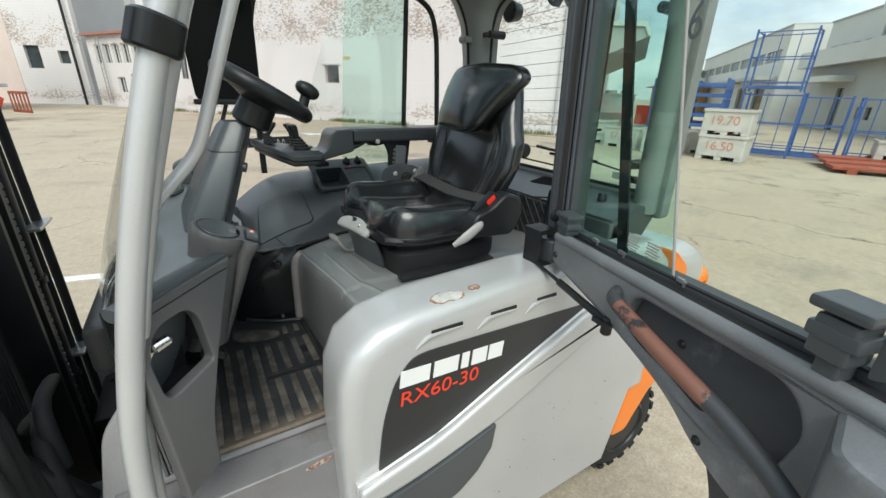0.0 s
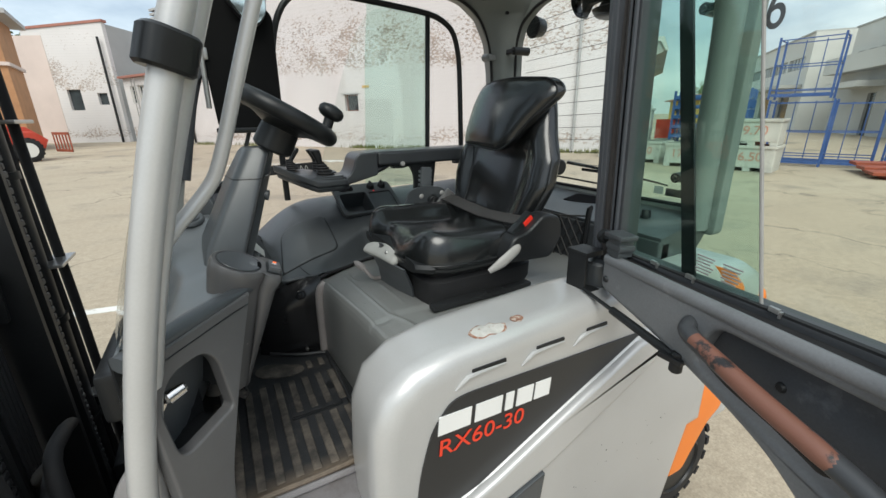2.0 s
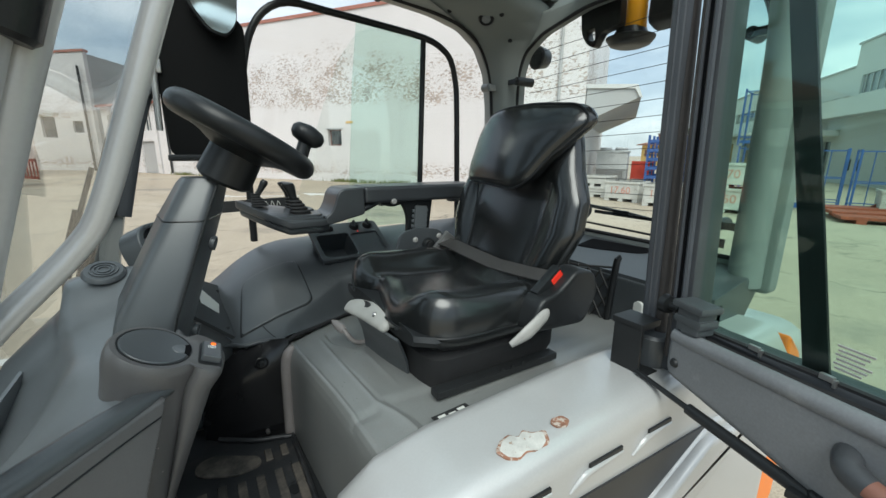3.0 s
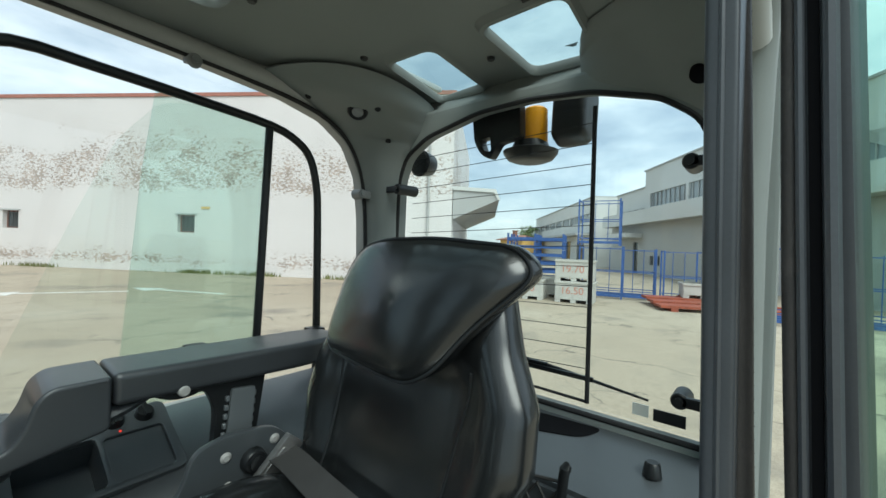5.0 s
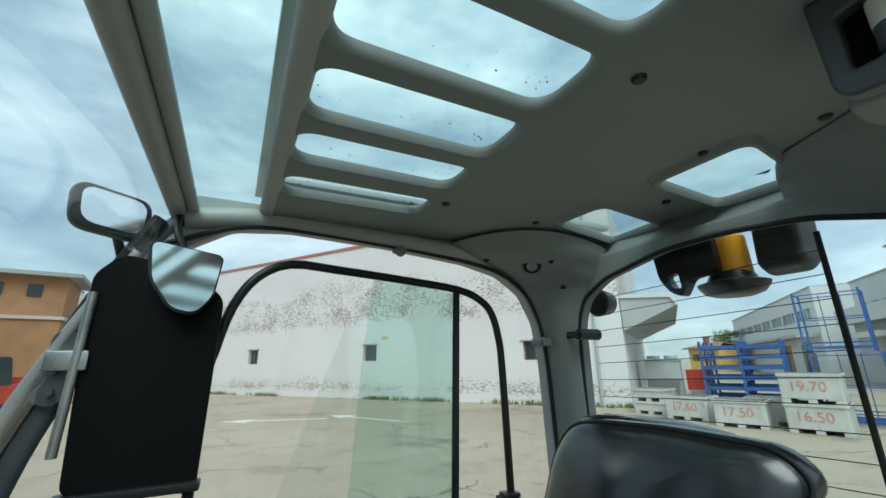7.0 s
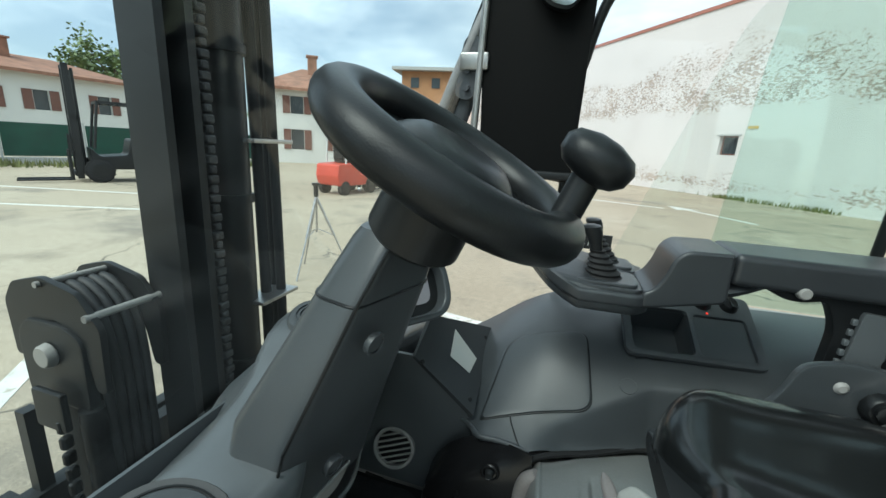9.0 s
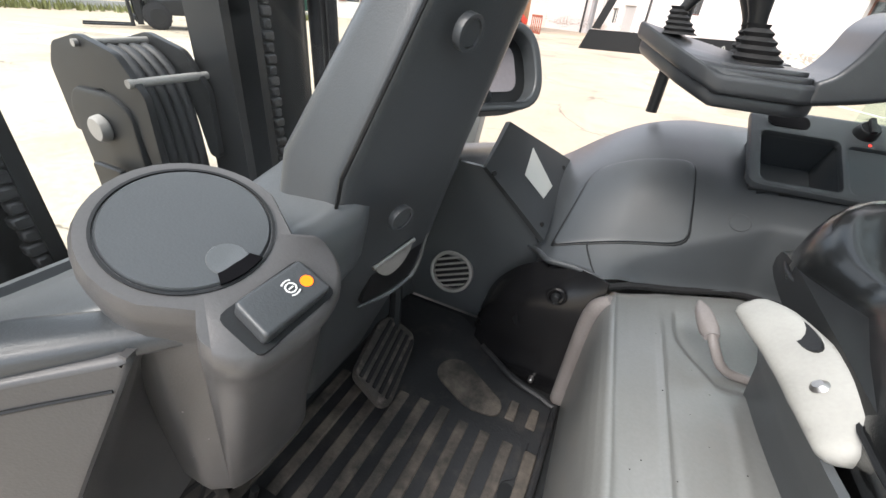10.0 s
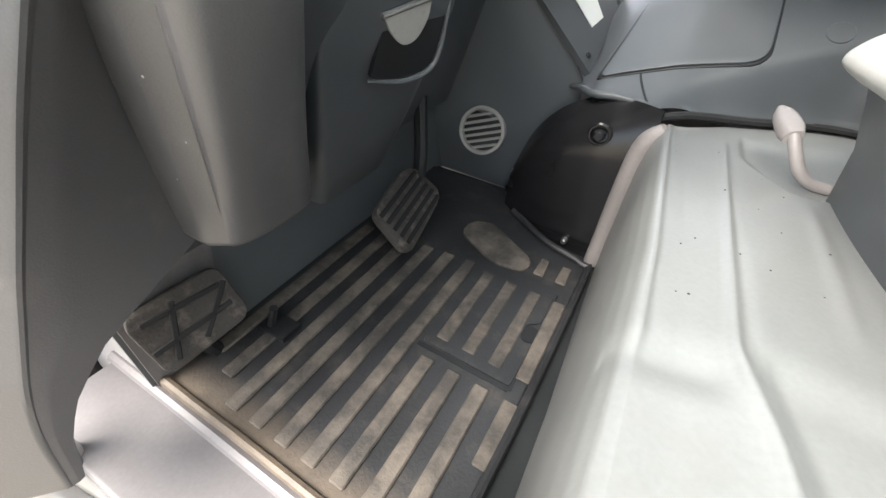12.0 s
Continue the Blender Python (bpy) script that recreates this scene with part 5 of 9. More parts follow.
a_post = post("front_post", [(-0.468, 0.070, 0.62), (-0.446, 0.068, 1.0), (-0.418, 0.067, 1.20), (-0.363, 0.067, 1.45), (-0.281, 0.067, 1.73), (-0.186, 0.07, 1.98), (-0.10, 0.078, 2.18), (-0.05, 0.09, 2.25)], 0.0205, 1.0, SILVER, "silver curved front roof post")
part("post_liner", tube([(-0.455, 0.100, 0.62), (-0.432, 0.098, 1.0), (-0.407, 0.096, 1.20), (-0.350, 0.096, 1.45), (-0.262, 0.096, 1.73), (-0.167, 0.10, 1.98), (-0.08, 0.105, 2.18)], 0.016, 12, 5), SILVER, a_post, "silver inner post edge")
part("rubber_band", loft([oval((-0.278 + 0.33 * dz, 0.070, 1.745 + dz), (1, 0.5, -0.33), (-0.35, 0.9, 0.1), 0.035 + e, 0.034 + e, 3, 24) for dz, e in ((-0.024, -0.004), (-0.020, 0), (0.020, 0), (0.024, -0.004))]), PLASTIC_BLACK, a_post, "black rubber band round the post")
part("grab_handle", tube([(-0.352, 0.10, 1.468), (-0.315, 0.125, 1.508), (-0.268, 0.14, 1.556), (-0.242, 0.14, 1.600), (-0.195, 0.135, 1.73), (-0.14, 0.125, 1.88), (-0.08, 0.115, 2.04), (-0.04, 0.11, 2.16)], 0.0108, 12), SILVER, a_post, "grey tubular grab handle")
post("front_post", [(-0.475, 1.235, 0.9), (-0.452, 1.235, 1.20), (-0.398, 1.235, 1.45), (-0.318, 1.235, 1.73), (-0.225, 1.23, 1.98), (-0.125, 1.22, 2.18), (-0.06, 1.21, 2.25)], 0.024, 1.0, POST_DARK, "dark curved front roof post")
POST_LEVELS = (1.18, 1.30, 1.40, 1.60, 1.80, 2.0, 2.2)


def post_ring(z, pts):
    k = (z - 1.4) / 0.6
    return [(x - 0.014 * k, y + 0.011 * k, z) for x, y in pts]


post_section = rounded([(0.586, 0.110), (0.586, 0.084), (0.612, 0.080), (0.640, 0.086), (0.640, 0.106), (0.602, 0.113)], [0.006, 0.004, 0.004, 0.008, 0.008, 0.006], 4)
b_post = part("door_post", loft([post_ring(z, post_section) for z in POST_LEVELS]), POST_DARK, truck, "dark grey door post with hinges")
part("post_edge", tube([post_ring(z, [(0.5875, 0.0970)])[0] for z in POST_LEVELS[1:]], 0.0032, 8, 3), POST_DARK, b_post)
part("door_seal", tube([(0.606 - 0.006 * k, 0.0745 + 0.035 * k, 1.25 + k) for k in (0.0, 0.15, 0.35, 0.55, 0.75, 0.95)], [0.0125, 0.013, 0.0122, 0.0128, 0.0122, 0.0125], 14, 5), SEAL, b_post, "ribbed rubber door seal")
part("seal_lip", joined(*[tube([(0.596 - 0.006 * k, 0.0690 + 0.035 * k, 1.25 + k), (0.608 - 0.006 * k, 0.0628 + 0.035 * k, 1.25 + k)], 0.0012, 5, 1) for k in np.arange(0.0, 0.95, 0.0125)]), SEAL, b_post)
part("post_clamp", joined(loft([oval((0.598, 0.085, z), (1, 0.1, 0), (-0.1, 1, 0), a, a * 0.9, 2.6, 26) for z, a in ((1.222, 0.040), (1.228, 0.045), (1.290, 0.045), (1.296, 0.040))]), box((0.575, 0.028, 1.232), (0.635, 0.08, 1.286), 0.008)), PLASTIC, b_post, "black hinge clamp")
part("hinge_bracket", joined(box((0.515, 0.045, 1.222), (0.56, 0.11, 1.234), 0.003), box((0.515, 0.06, 1.23), (0.523, 0.12, 1.325), 0.003), box((0.515, 0.06, 1.318), (0.575, 0.125, 1.332), 0.003), rod((0.575, 0.07, 1.205), (0.575, 0.07, 1.225), 0.016, n=14)), STEEL_BLACK, b_post)
roof_z = 2.252
def bezel(cell, hole, rad, z, drop=0.0):
    """One cell of the headliner with a rounded opening whose edge rolls up; cell and hole: four corners, in the same order; drop: how far the rim hangs below."""
    inner, outer = [], []
    n = 8
    for k in range(4):
        p, q, s = Vector(hole[k]), Vector(hole[k - 1]), Vector(hole[(k + 1) % 4])
        c, d, e = Vector(cell[k]), Vector(cell[k - 1]), Vector(cell[(k + 1) % 4])
        a, b = p + (q - p).normalized() * rad, p + (s - p).normalized() * rad
        f, g = rad / (q - p).length, rad / (s - p).length
        ca, cb = c.lerp(d, f), c.lerp(e, g)
        for i in range(n + 1):
            t = i / n
            inner.append(a * (1 - t) ** 2 + p * 2 * t * (1 - t) + b * t * t)
            outer.append(ca.lerp(c, 2 * t) if t <= 0.5 else c.lerp(cb, 2 * t - 1))
    mid = sum(inner, Vector((0, 0))) / len(inner)

    def ring(grow, h):
        return [(*(p + (p - mid).normalized() * grow), h) for p in inner]

    return loft([[(*p, z) for p in outer], ring(0.032 if drop else 0.026, z), ring(0.020, z - drop * 0.8), ring(0.009, z - drop + 0.002), ring(0.002, z - drop + 0.010), ring(0.0, z + (0.007 if drop else 0.020)), ring(0.004, z + (0.010 if drop else 0.024))], False)


liner_pieces = []
bars = [1.045, 0.875, 0.698, 0.522, 0.351, 0.18]
for (y0, y1), top, low in zip(((0.912, 1.018), (0.725, 0.838), (0.545, 0.672), (0.372, 0.50), (0.205, 0.33)), bars, bars[1:]):
    liner_pieces.append(bezel(rect(0.082, 0.52, low, top), rect(0.115, 0.462, y0, y1), 0.045, roof_z))
REAR_W1 = [(0.862, 0.742), (1.135, 0.780), (1.152, 0.962), (0.858, 0.892)]
REAR_W2 = [(0.858, 0.400), (1.142, 0.438), (1.134, 0.606), (0.862, 0.588)]
liner_pieces += [bezel([(0.80, 0.665), (1.16, 0.665), (1.16, 1.02), (0.80, 1.02)], REAR_W1, 0.035, roof_z, 0.016), bezel([(0.80, 0.34), (1.16, 0.34), (1.16, 0.665), (0.80, 0.665)], REAR_W2, 0.035, roof_z, 0.016)]
for lo, hi in (((0.082, 0.09), (0.52, 0.18)), ((0.082, 1.045), (0.52, 1.215)), ((0.52, 0.09), (0.80, 1.215)), ((0.80, 0.09), (1.16, 0.34)), ((0.80, 1.02), (1.16, 1.215))):
    liner_pieces.append(skin(lambda u, v, lo=lo, hi=hi: (lo[0] + (hi[0] - lo[0]) * u, lo[1] + (hi[1] - lo[1]) * v, roof_z), 4, 4))
liner_mesh = joined(*liner_pieces)
bmesh.ops.remove_doubles(liner_mesh, verts=liner_mesh.verts[:], dist=0.0005)
for f in liner_mesh.faces:
    if abs(f.normal.z) > 0.9 and f.normal.z > 0:
        f.normal_flip()
liner = part("headliner", liner_mesh, HEADLINER, truck, "grey moulded headliner with glazed openings", 60)
part("roof_pane", box((0.09, 0.12, 2.276), (0.51, 1.19, 2.281)), ROOF_GLASS, truck, "tinted roof glass over bars", shadow=False)
part("roof_pane", box((0.81, 0.34, 2.264), (1.155, 1.02, 2.269)), ROOF_GLASS, truck, "tinted roof glass", shadow=False)
part("roof_skin", plate([(0.06, 0.06), (1.24, 0.06), (1.24, 0.33), (0.80, 0.33), (0.80, 1.04), (1.24, 1.04), (1.24, 1.24), (0.06, 1.24)], "z", 2.320, 2.340, [rect(0.085, 0.53, 0.13, 1.10)], 0.006), SILVER, truck, "silver steel roof")
part("front_roof_pane", plate([(-0.09, 2.232), (0.08, 2.268), (0.08, 2.273), (-0.09, 2.237)], "y", 0.12, 1.19), ROOF_GLASS, truck, "clear front roof pane", shadow=False)
part("header_bar", tube([(0.095, 0.10, 2.262), (0.095, 1.20, 2.262)], 0.02, 12, 1, 0.7), HEADLINER_LIGHT, truck)
part("front_rail", joined(tube([(-0.105, 0.09, 2.235), (-0.105, 1.21, 2.235)], 0.02, 12, 1), tube([(-0.075, 0.09, 2.245), (-0.075, 1.21, 2.245)], 0.014, 12, 1)), HEADLINER_LIGHT, truck, "light grey front roof rail")
for y in (0.115, 1.20):
    part("roof_rail", tube([(-0.09, y, 2.222), (0.10, y, 2.245), (0.3, y, 2.238), (0.72, y, 2.212), (0.88, y, 2.185), (0.985, y, 2.12)], 0.028, 12, 5), HEADLINER_LIGHT, truck, "light grey curved side roof rail")
part("roof_seal", tube([(-0.12, 1.19, 2.15), (0.02, 1.19, 2.208), (0.158, 1.19, 2.222), (0.45, 1.19, 2.208), (0.72, 1.19, 2.183), (0.86, 1.19, 2.15), (0.950, 1.19, 2.09), (1.004, 1.19, 1.99), (1.024, 1.19, 1.85), (1.035, 1.19, 1.6), (1.042, 1.19, 1.34)], 0.007, 8), RUBBER, truck, "black window seal")
part("rear_post", tube([(0.93, 0.12, 2.20), (1.02, 0.125, 2.12), (1.06, 0.125, 1.98), (1.072, 0.125, 1.80), (1.08, 0.125, 1.30)], [0.05, 0.046, 0.041, 0.037, 0.04], 14, 5), HEADLINER, truck, "grey moulded rear corner post")
rear_hole = [(1.098, 1.36), (1.112, 1.72), (1.108, 1.98), (1.075, 2.06), (0.98, 2.115), (0.77, 2.158), (0.60, 2.162), (0.43, 2.145), (0.28, 2.10), (0.20, 2.04), (0.172, 1.96), (0.155, 1.80), (0.15, 1.36)]
rear_frame = part("rear_frame", plate(rounded([(0.07, 1.28), (1.24, 1.28), (1.24, 2.20), (0.07, 2.20)], 0.02, 4), "x", 1.10, 1.15, [rounded(rear_hole, 0.03, 3)], 0.01), HEADLINER, truck, "grey rear window surround")
REAR_EDGE = curve([(1.150, 0.985, 2.222), (1.128, 0.990, 2.172), (1.110, 1.005, 2.128), (1.103, 1.040, 2.088), (1.100, 1.078, 2.040), (1.100, 1.100, 1.97), (1.100, 1.105, 1.84), (1.100, 1.100, 1.60), (1.100, 1.095, 1.32)], 5)
SIDE_EDGE = curve([(0.64, 1.196, 2.232), (0.76, 1.196, 2.192), (0.86, 1.196, 2.158), (0.925, 1.196, 2.110), (0.975, 1.196, 2.045), (1.008, 1.196, 1.96), (1.026, 1.196, 1.84), (1.036, 1.196, 1.60), (1.044, 1.196, 1.32)], 5)


def rear_corner_point(u, v):
    """The moulding between the two windows: a broad sloping face above, a rounded post below."""
    k = v * (len(REAR_EDGE) - 1)
    i = min(int(k), len(REAR_EDGE) - 2)
    a, b = REAR_EDGE[i].lerp(REAR_EDGE[i + 1], k - i), SIDE_EDGE[i].lerp(SIDE_EDGE[i + 1], k - i)
    p = a.lerp(b, u)
    w = math.sin(math.pi * u)
    inward = w ** 0.9
    dx = float(np.interp(v, (0, 0.05, 0.18, 0.35), (-0.075, -0.080, -0.060, 0.0)))
    dy = float(np.interp(v, (0, 0.05, 0.18, 0.35), (-0.125, -0.110, -0.040, 0.0)))
    up = float(np.interp(v, (0, 0.03, 0.08, 0.18, 0.35), (0.014, 0.004, -0.012, -0.004, 0.0)))
    out = float(np.interp(v, (0, 0.3, 0.4, 0.55, 1), (0.0, 0.0, -0.012, -0.018, -0.018)))
    hem = 0.010 * (math.exp(-(u / 0.05) ** 2) + math.exp(-((1 - u) / 0.05) ** 2))
    return (p.x + out * w + dx * inward + 0.5 * hem, p.y + out * w + dy * inward + 0.5 * hem, p.z + up * inward)


part("corner_mould", skin(rear_corner_point, 36, 56, 0.006), HEADLINER, liner, "", 75)
part("rear_fascia", skin(lambda u, v: (1.159 - 0.03 * v ** 2, 0.09 + 1.125 * u, 2.2525 - 0.078 * v + 0.02 * math.sin(math.pi * v)), 16, 8), HEADLINER, liner, "", 75)
SEAM_LINE = curve([(1.10, 0.46, 2.250), (0.995, 0.41, 2.2505), (0.955, 0.35, 2.2508), (0.92, 0.28, 2.2508), (0.88, 0.225, 2.2508), (0.84, 0.18, 2.2505)], 6)
WINDOW_LINE = curve([(1.116, 0.46, 2.146), (1.110, 0.34, 2.126), (1.100, 0.25, 2.092), (1.070, 0.168, 2.036), (1.0, 0.146, 2.090), (0.88, 0.140, 2.195)], 6)


def corner_point(u, v):
    k = min(len(SEAM_LINE) - 1, int(round(u * (len(SEAM_LINE) - 1))))
    p = SEAM_LINE[k].lerp(WINDOW_LINE[k], v)
    return (p.x, p.y, p.z + 0.016 * math.sin(math.pi * v) - 0.006 * math.sin(math.pi * min(1.0, v * 5)))


part("corner_cover", skin(corner_point, len(SEAM_LINE) - 1, 14, 0.004), HEADLINER, liner, "", 60)
part("rear_pane", plate(rounded(rear_hole, 0.03, 3), "x", 1.151, 1.156), CLEAR_GLASS, rear_frame, "heated rear window", shadow=False)
part("pane_seal", tube([(1.105, *p) for p in rounded(rear_hole, 0.03, 3)], 0.007, 8, 1, closed=True), RUBBER, rear_frame)
for k in range(13):
    z = 2.07 - 0.052 * k
    part("heating_wire", tube([(1.148, 1.08, z - 0.01), (1.148, 0.44, z + 0.012)], 0.0011, 6, 1), PLASTIC_BLACK, rear_frame)
part("pane_divider", joined(tube([(1.140, 0.435, 2.12), (1.140, 0.43, 1.375)], 0.006, 8, 1), tube([(1.140, 0.43, 1.378), (1.140, 1.08, 1.39)], 0.004, 8, 1)), RUBBER, rear_frame)
part("wiper", joined(tube([(1.19, 0.80, 1.445), (1.19, 0.55, 1.43), (1.185, 0.30, 1.405)], [0.008, 0.006, 0.003], 8), box((1.175, 0.43, 1.418), (1.182, 0.70, 1.43)), box((1.18, 0.56, 1.424), (1.19, 0.62, 1.44), 0.002)), PLASTIC_BLACK, rear_frame, "black rear wiper")
part("rear_label", joined(box((1.147, 0.29, 1.378), (1.1495, 0.325, 1.405))), PAPER, rear_frame, "white label with plain dark bars")
part("rear_label", joined(box((1.147, 0.215, 1.375), (1.1495, 0.28, 1.402))), ANTHRACITE, rear_frame, "dark label with plain bars")
for y, z, x in ((1.098, 1.945, 1.055), (0.185, 1.95, 1.09), (0.19, 1.45, 1.09)):
    s = 1 if y > 0.6 else -1
    part("pane_clip", joined(rod((1.148, y - 0.03 * s, z), (x, y - 0.03 * s, z), 0.019, 0.017, 18, 0.003), box((x, min(y - 0.03 * s, y + 0.03 * s), z - 0.011), (x + 0.015, max(y - 0.03 * s, y + 0.03 * s), z + 0.011), 0.003), rod((x, y - 0.03 * s, z), (x - 0.008, y - 0.03 * s, z), 0.009, n=10)), PLASTIC_BLACK, rear_frame, "black glass clip with screw")
rear_shelf = part("rear_shelf", joined(plate([(0.88, 1.30), (1.12, 1.345), (1.12, 1.29), (0.9, 1.0), (0.86, 1.0)], "y", 0.10, 1.19, (), 0.012), box((0.87, 0.10, 0.82), (0.93, 1.19, 1.29), 0.01)), PLASTIC, truck, "grey plastic rear shelf")
slot_mesh = plate(rounded([(1.075, 0.62), (1.094, 0.372), (1.040, 0.40), (0.998, 0.55), (0.990, 0.62)], [0.01, 0.02, 0.03, 0.03, 0.01], 4), "z", -0.004, 0.0025)
for v in slot_mesh.verts:
    v.co.z += 1.30 + 0.045 * (v.co.x - 0.88) / 0.24
# black sheet laid on the shelf, painted as the shaded slot
part("shelf_slot", slot_mesh, DEEP, rear_shelf, "dark slot in the shelf")
part("shelf_knob", rod((1.0, 0.245, 1.32), (1.0, 0.245, 1.35), 0.018, 0.014, 14, 0.003), PLASTIC_BLACK, rear_shelf)
part("shelf_tube", tube([(0.862, 0.385, 0.95), (0.862, 0.380, 1.12), (0.860, 0.364, 1.33), (0.866, 0.360, 1.345)], 0.010, 10), PLASTIC_BLACK, rear_shelf, "black rod that holds the storage net")
net = [tube([(0.862, 0.372, 1.318), (0.862, 0.55, 1.292), (0.862, 0.78, 1.300)], 0.0035, 6)]
for k in range(-6, 12):
    for way in (1, -1):
        ends = []
        for z in (1.0, 1.30):
            ends.append((0.375 + 0.042 * k + (0.5 + way * 0.5 - way * (z - 1.0) / 0.30) * 0.21, z))
        (y0, z0), (y1, z1) = ends
        cut = sorted(((min(0.78, max(0.375, y)) - y0) / (y1 - y0) for y in (y0, y1)))
        if cut[1] - cut[0] > 0.05:
            net.append(rod(*[(0.861 + 0.003 * way, y0 + (y1 - y0) * c, z0 + (z1 - z0) * c) for c in cut], 0.0026, n=5))
part("storage_net", joined(*net), WEBBING, rear_shelf, "black elastic storage net")
part("reflector_strip", plate(rounded(rect(0.27, 0.295, 1.02, 1.24), 0.012, 4), "x", 0.858, 0.868), PAPER, rear_shelf, "pale rounded plastic strip")

# right-hand side window
side_hole = [(-0.42, 1.08), (-0.385, 1.34), (-0.30, 1.70), (-0.19, 2.02), (-0.09, 2.14), (0.02, 2.208), (0.158, 2.222), (0.45, 2.208), (0.72, 2.183), (0.86, 2.15), (0.950, 2.09), (1.004, 1.99), (1.024, 1.85), (1.042, 1.34), (0.25, 1.335), (0.10, 1.305), (-0.05, 1.215)]
side_frame = part("side_frame", plate([(-0.47, 1.03), (-0.05, 1.16), (0.15, 1.26), (1.16, 1.26), (1.16, 2.1), (1.06, 2.28), (-0.07, 2.29), (-0.235, 2.05), (-0.35, 1.72), (-0.435, 1.34)], "y", 1.20, 1.245, [rounded(side_hole, 0.02, 2)], 0.008), HEADLINER_LIGHT, truck, "grey side window surround")
part("side_pane", plate(rounded(side_hole, 0.02, 2), "y", 1.238, 1.243), WARM_CAST_GLASS, side_frame, "side window glass with a warm cast put in its tint", shadow=False)
sash = [(-0.005, 1.33), (0.0, 1.80), (0.012, 1.90), (0.04, 2.01), (0.09, 2.09), (0.17, 2.132), (0.30, 2.127), (0.50, 2.113), (0.695, 2.095), (0.78, 2.065), (0.825, 2.02), (0.848, 1.94), (0.856, 1.85), (0.862, 1.6), (0.866, 1.345)]
part("sash_bar", tube([(x, 1.222, z) for x, z in sash], 0.0125, 10, 3), PLASTIC_BLACK, side_frame, "black curved sash frame")
part("sash_mullion", tube([(0.690, 1.222, 2.085), (0.665, 1.222, 1.35)], 0.0115, 10, 1), PLASTIC_BLACK, side_frame)
part("sliding_pane", plate([(0.345, 1.345), (0.67, 1.345), (0.69, 2.085), (0.41, 2.112), (0.385, 1.9)], "y", 1.224, 1.229), SIDE_GLASS, side_frame, "green sliding pane", shadow=False)
part("sliding_pane", plate(rounded([(0.11, 1.345), (0.66, 1.345), (0.685, 2.085), (0.50, 2.105), (0.42, 2.085), (0.34, 1.98), (0.27, 1.80)], 0.03, 4), "y", 1.231, 1.235), glass("pale_green_glass", (0.91, 0.96, 0.94)), side_frame, "pale green sliding pane with slanted front edge", shadow=False)
for x in (0.50, 0.84):
    part("sash_catch", joined(box((x - 0.03, 1.19, 1.43), (x + 0.03, 1.228, 1.475), 0.006), box((x - 0.022, 1.175, 1.47), (x + 0.028, 1.22, 1.485), 0.005)), PLASTIC_BLACK, side_frame, "black window catch")
for x, z in ((0.478, 2.195), (0.985, 1.925)):
    if x < 0.6:
        clip = joined(box((x - 0.018, 1.185, z - 0.005), (x + 0.018, 1.212, z + 0.045), 0.005), rod((x, 1.19, z), (x, 1.172, z), 0.018, 0.016, 14, 0.003), rod((x, 1.172, z), (x, 1.164, z), 0.009, n=10))
    else:
        clip = joined(box((x - 0.005, 1.160, z - 0.013), (x + 0.062, 1.175, z + 0.013), 0.004), rod((x, 1.20, z), (x, 1.155, z), 0.018, 0.016, 18, 0.003), rod((x, 1.155, z), (x, 1.148, z), 0.009, n=10))
    part("pane_clip", clip, PILLAR, side_frame, "grey glass clip with black screw")

# windscreen
part("windscreen", skin(lambda u, v: (-0.435 - 0.07 * math.sin(math.pi * u) * (1 - v) + 0.33 * v ** 1.15, 0.10 + 1.11 * u, 1.24 + 0.995 * v), 12, 10, 0.005), CLEAR_GLASS, truck, "clear raked windscreen", shadow=False)
for y, dx, r in ((1.19, -0.055, 0.017), (0.13, 0.012, 0.009)):
    part("screen_seal", tube([(-0.43 + dx, y, 1.25), (-0.36 + dx, y, 1.49), (-0.26 + dx, y, 1.78), (-0.16 + dx, y, 2.05), (-0.105 + dx * 0.6, y, 2.21)], r, 8), RUBBER, truck)
part("post_strip", tube([(-0.408, 1.178, 1.45), (-0.372, 1.178, 1.60), (-0.337, 1.178, 1.735), (-0.284, 1.178, 1.875), (-0.218, 1.178, 2.02), (-0.165, 1.180, 2.12)], 0.013, 10, 4), SILVER_DIRTY, truck, "pale strip along the front post")
part("pane_seal", tube([(-0.386, 1.190, 1.45), (-0.352, 1.190, 1.60), (-0.318, 1.190, 1.735), (-0.262, 1.190, 1.875), (-0.202, 1.190, 1.99), (-0.14, 1.190, 2.09)], 0.010, 8, 4), RUBBER, truck)
part("post_lining", tube([(-0.362, 1.196, 1.45), (-0.324, 1.196, 1.60), (-0.288, 1.196, 1.735), (-0.234, 1.196, 1.875), (-0.176, 1.196, 1.99)], 0.022, 10, 4, 0.5, (0, 1, 0)), POST_DARK, truck, "dark lining of the front post")
part("screen_wiper", joined(tube([(-0.47, 0.98, 1.30), (-0.445, 1.00, 1.42), (-0.385, 1.02, 1.60)], 0.006, 8), tube([(-0.475, 0.955, 1.28), (-0.455, 0.965, 1.40), (-0.425, 0.975, 1.50)], 0.005, 8)), PLASTIC_BLACK, truck, "black windscreen wiper arm")

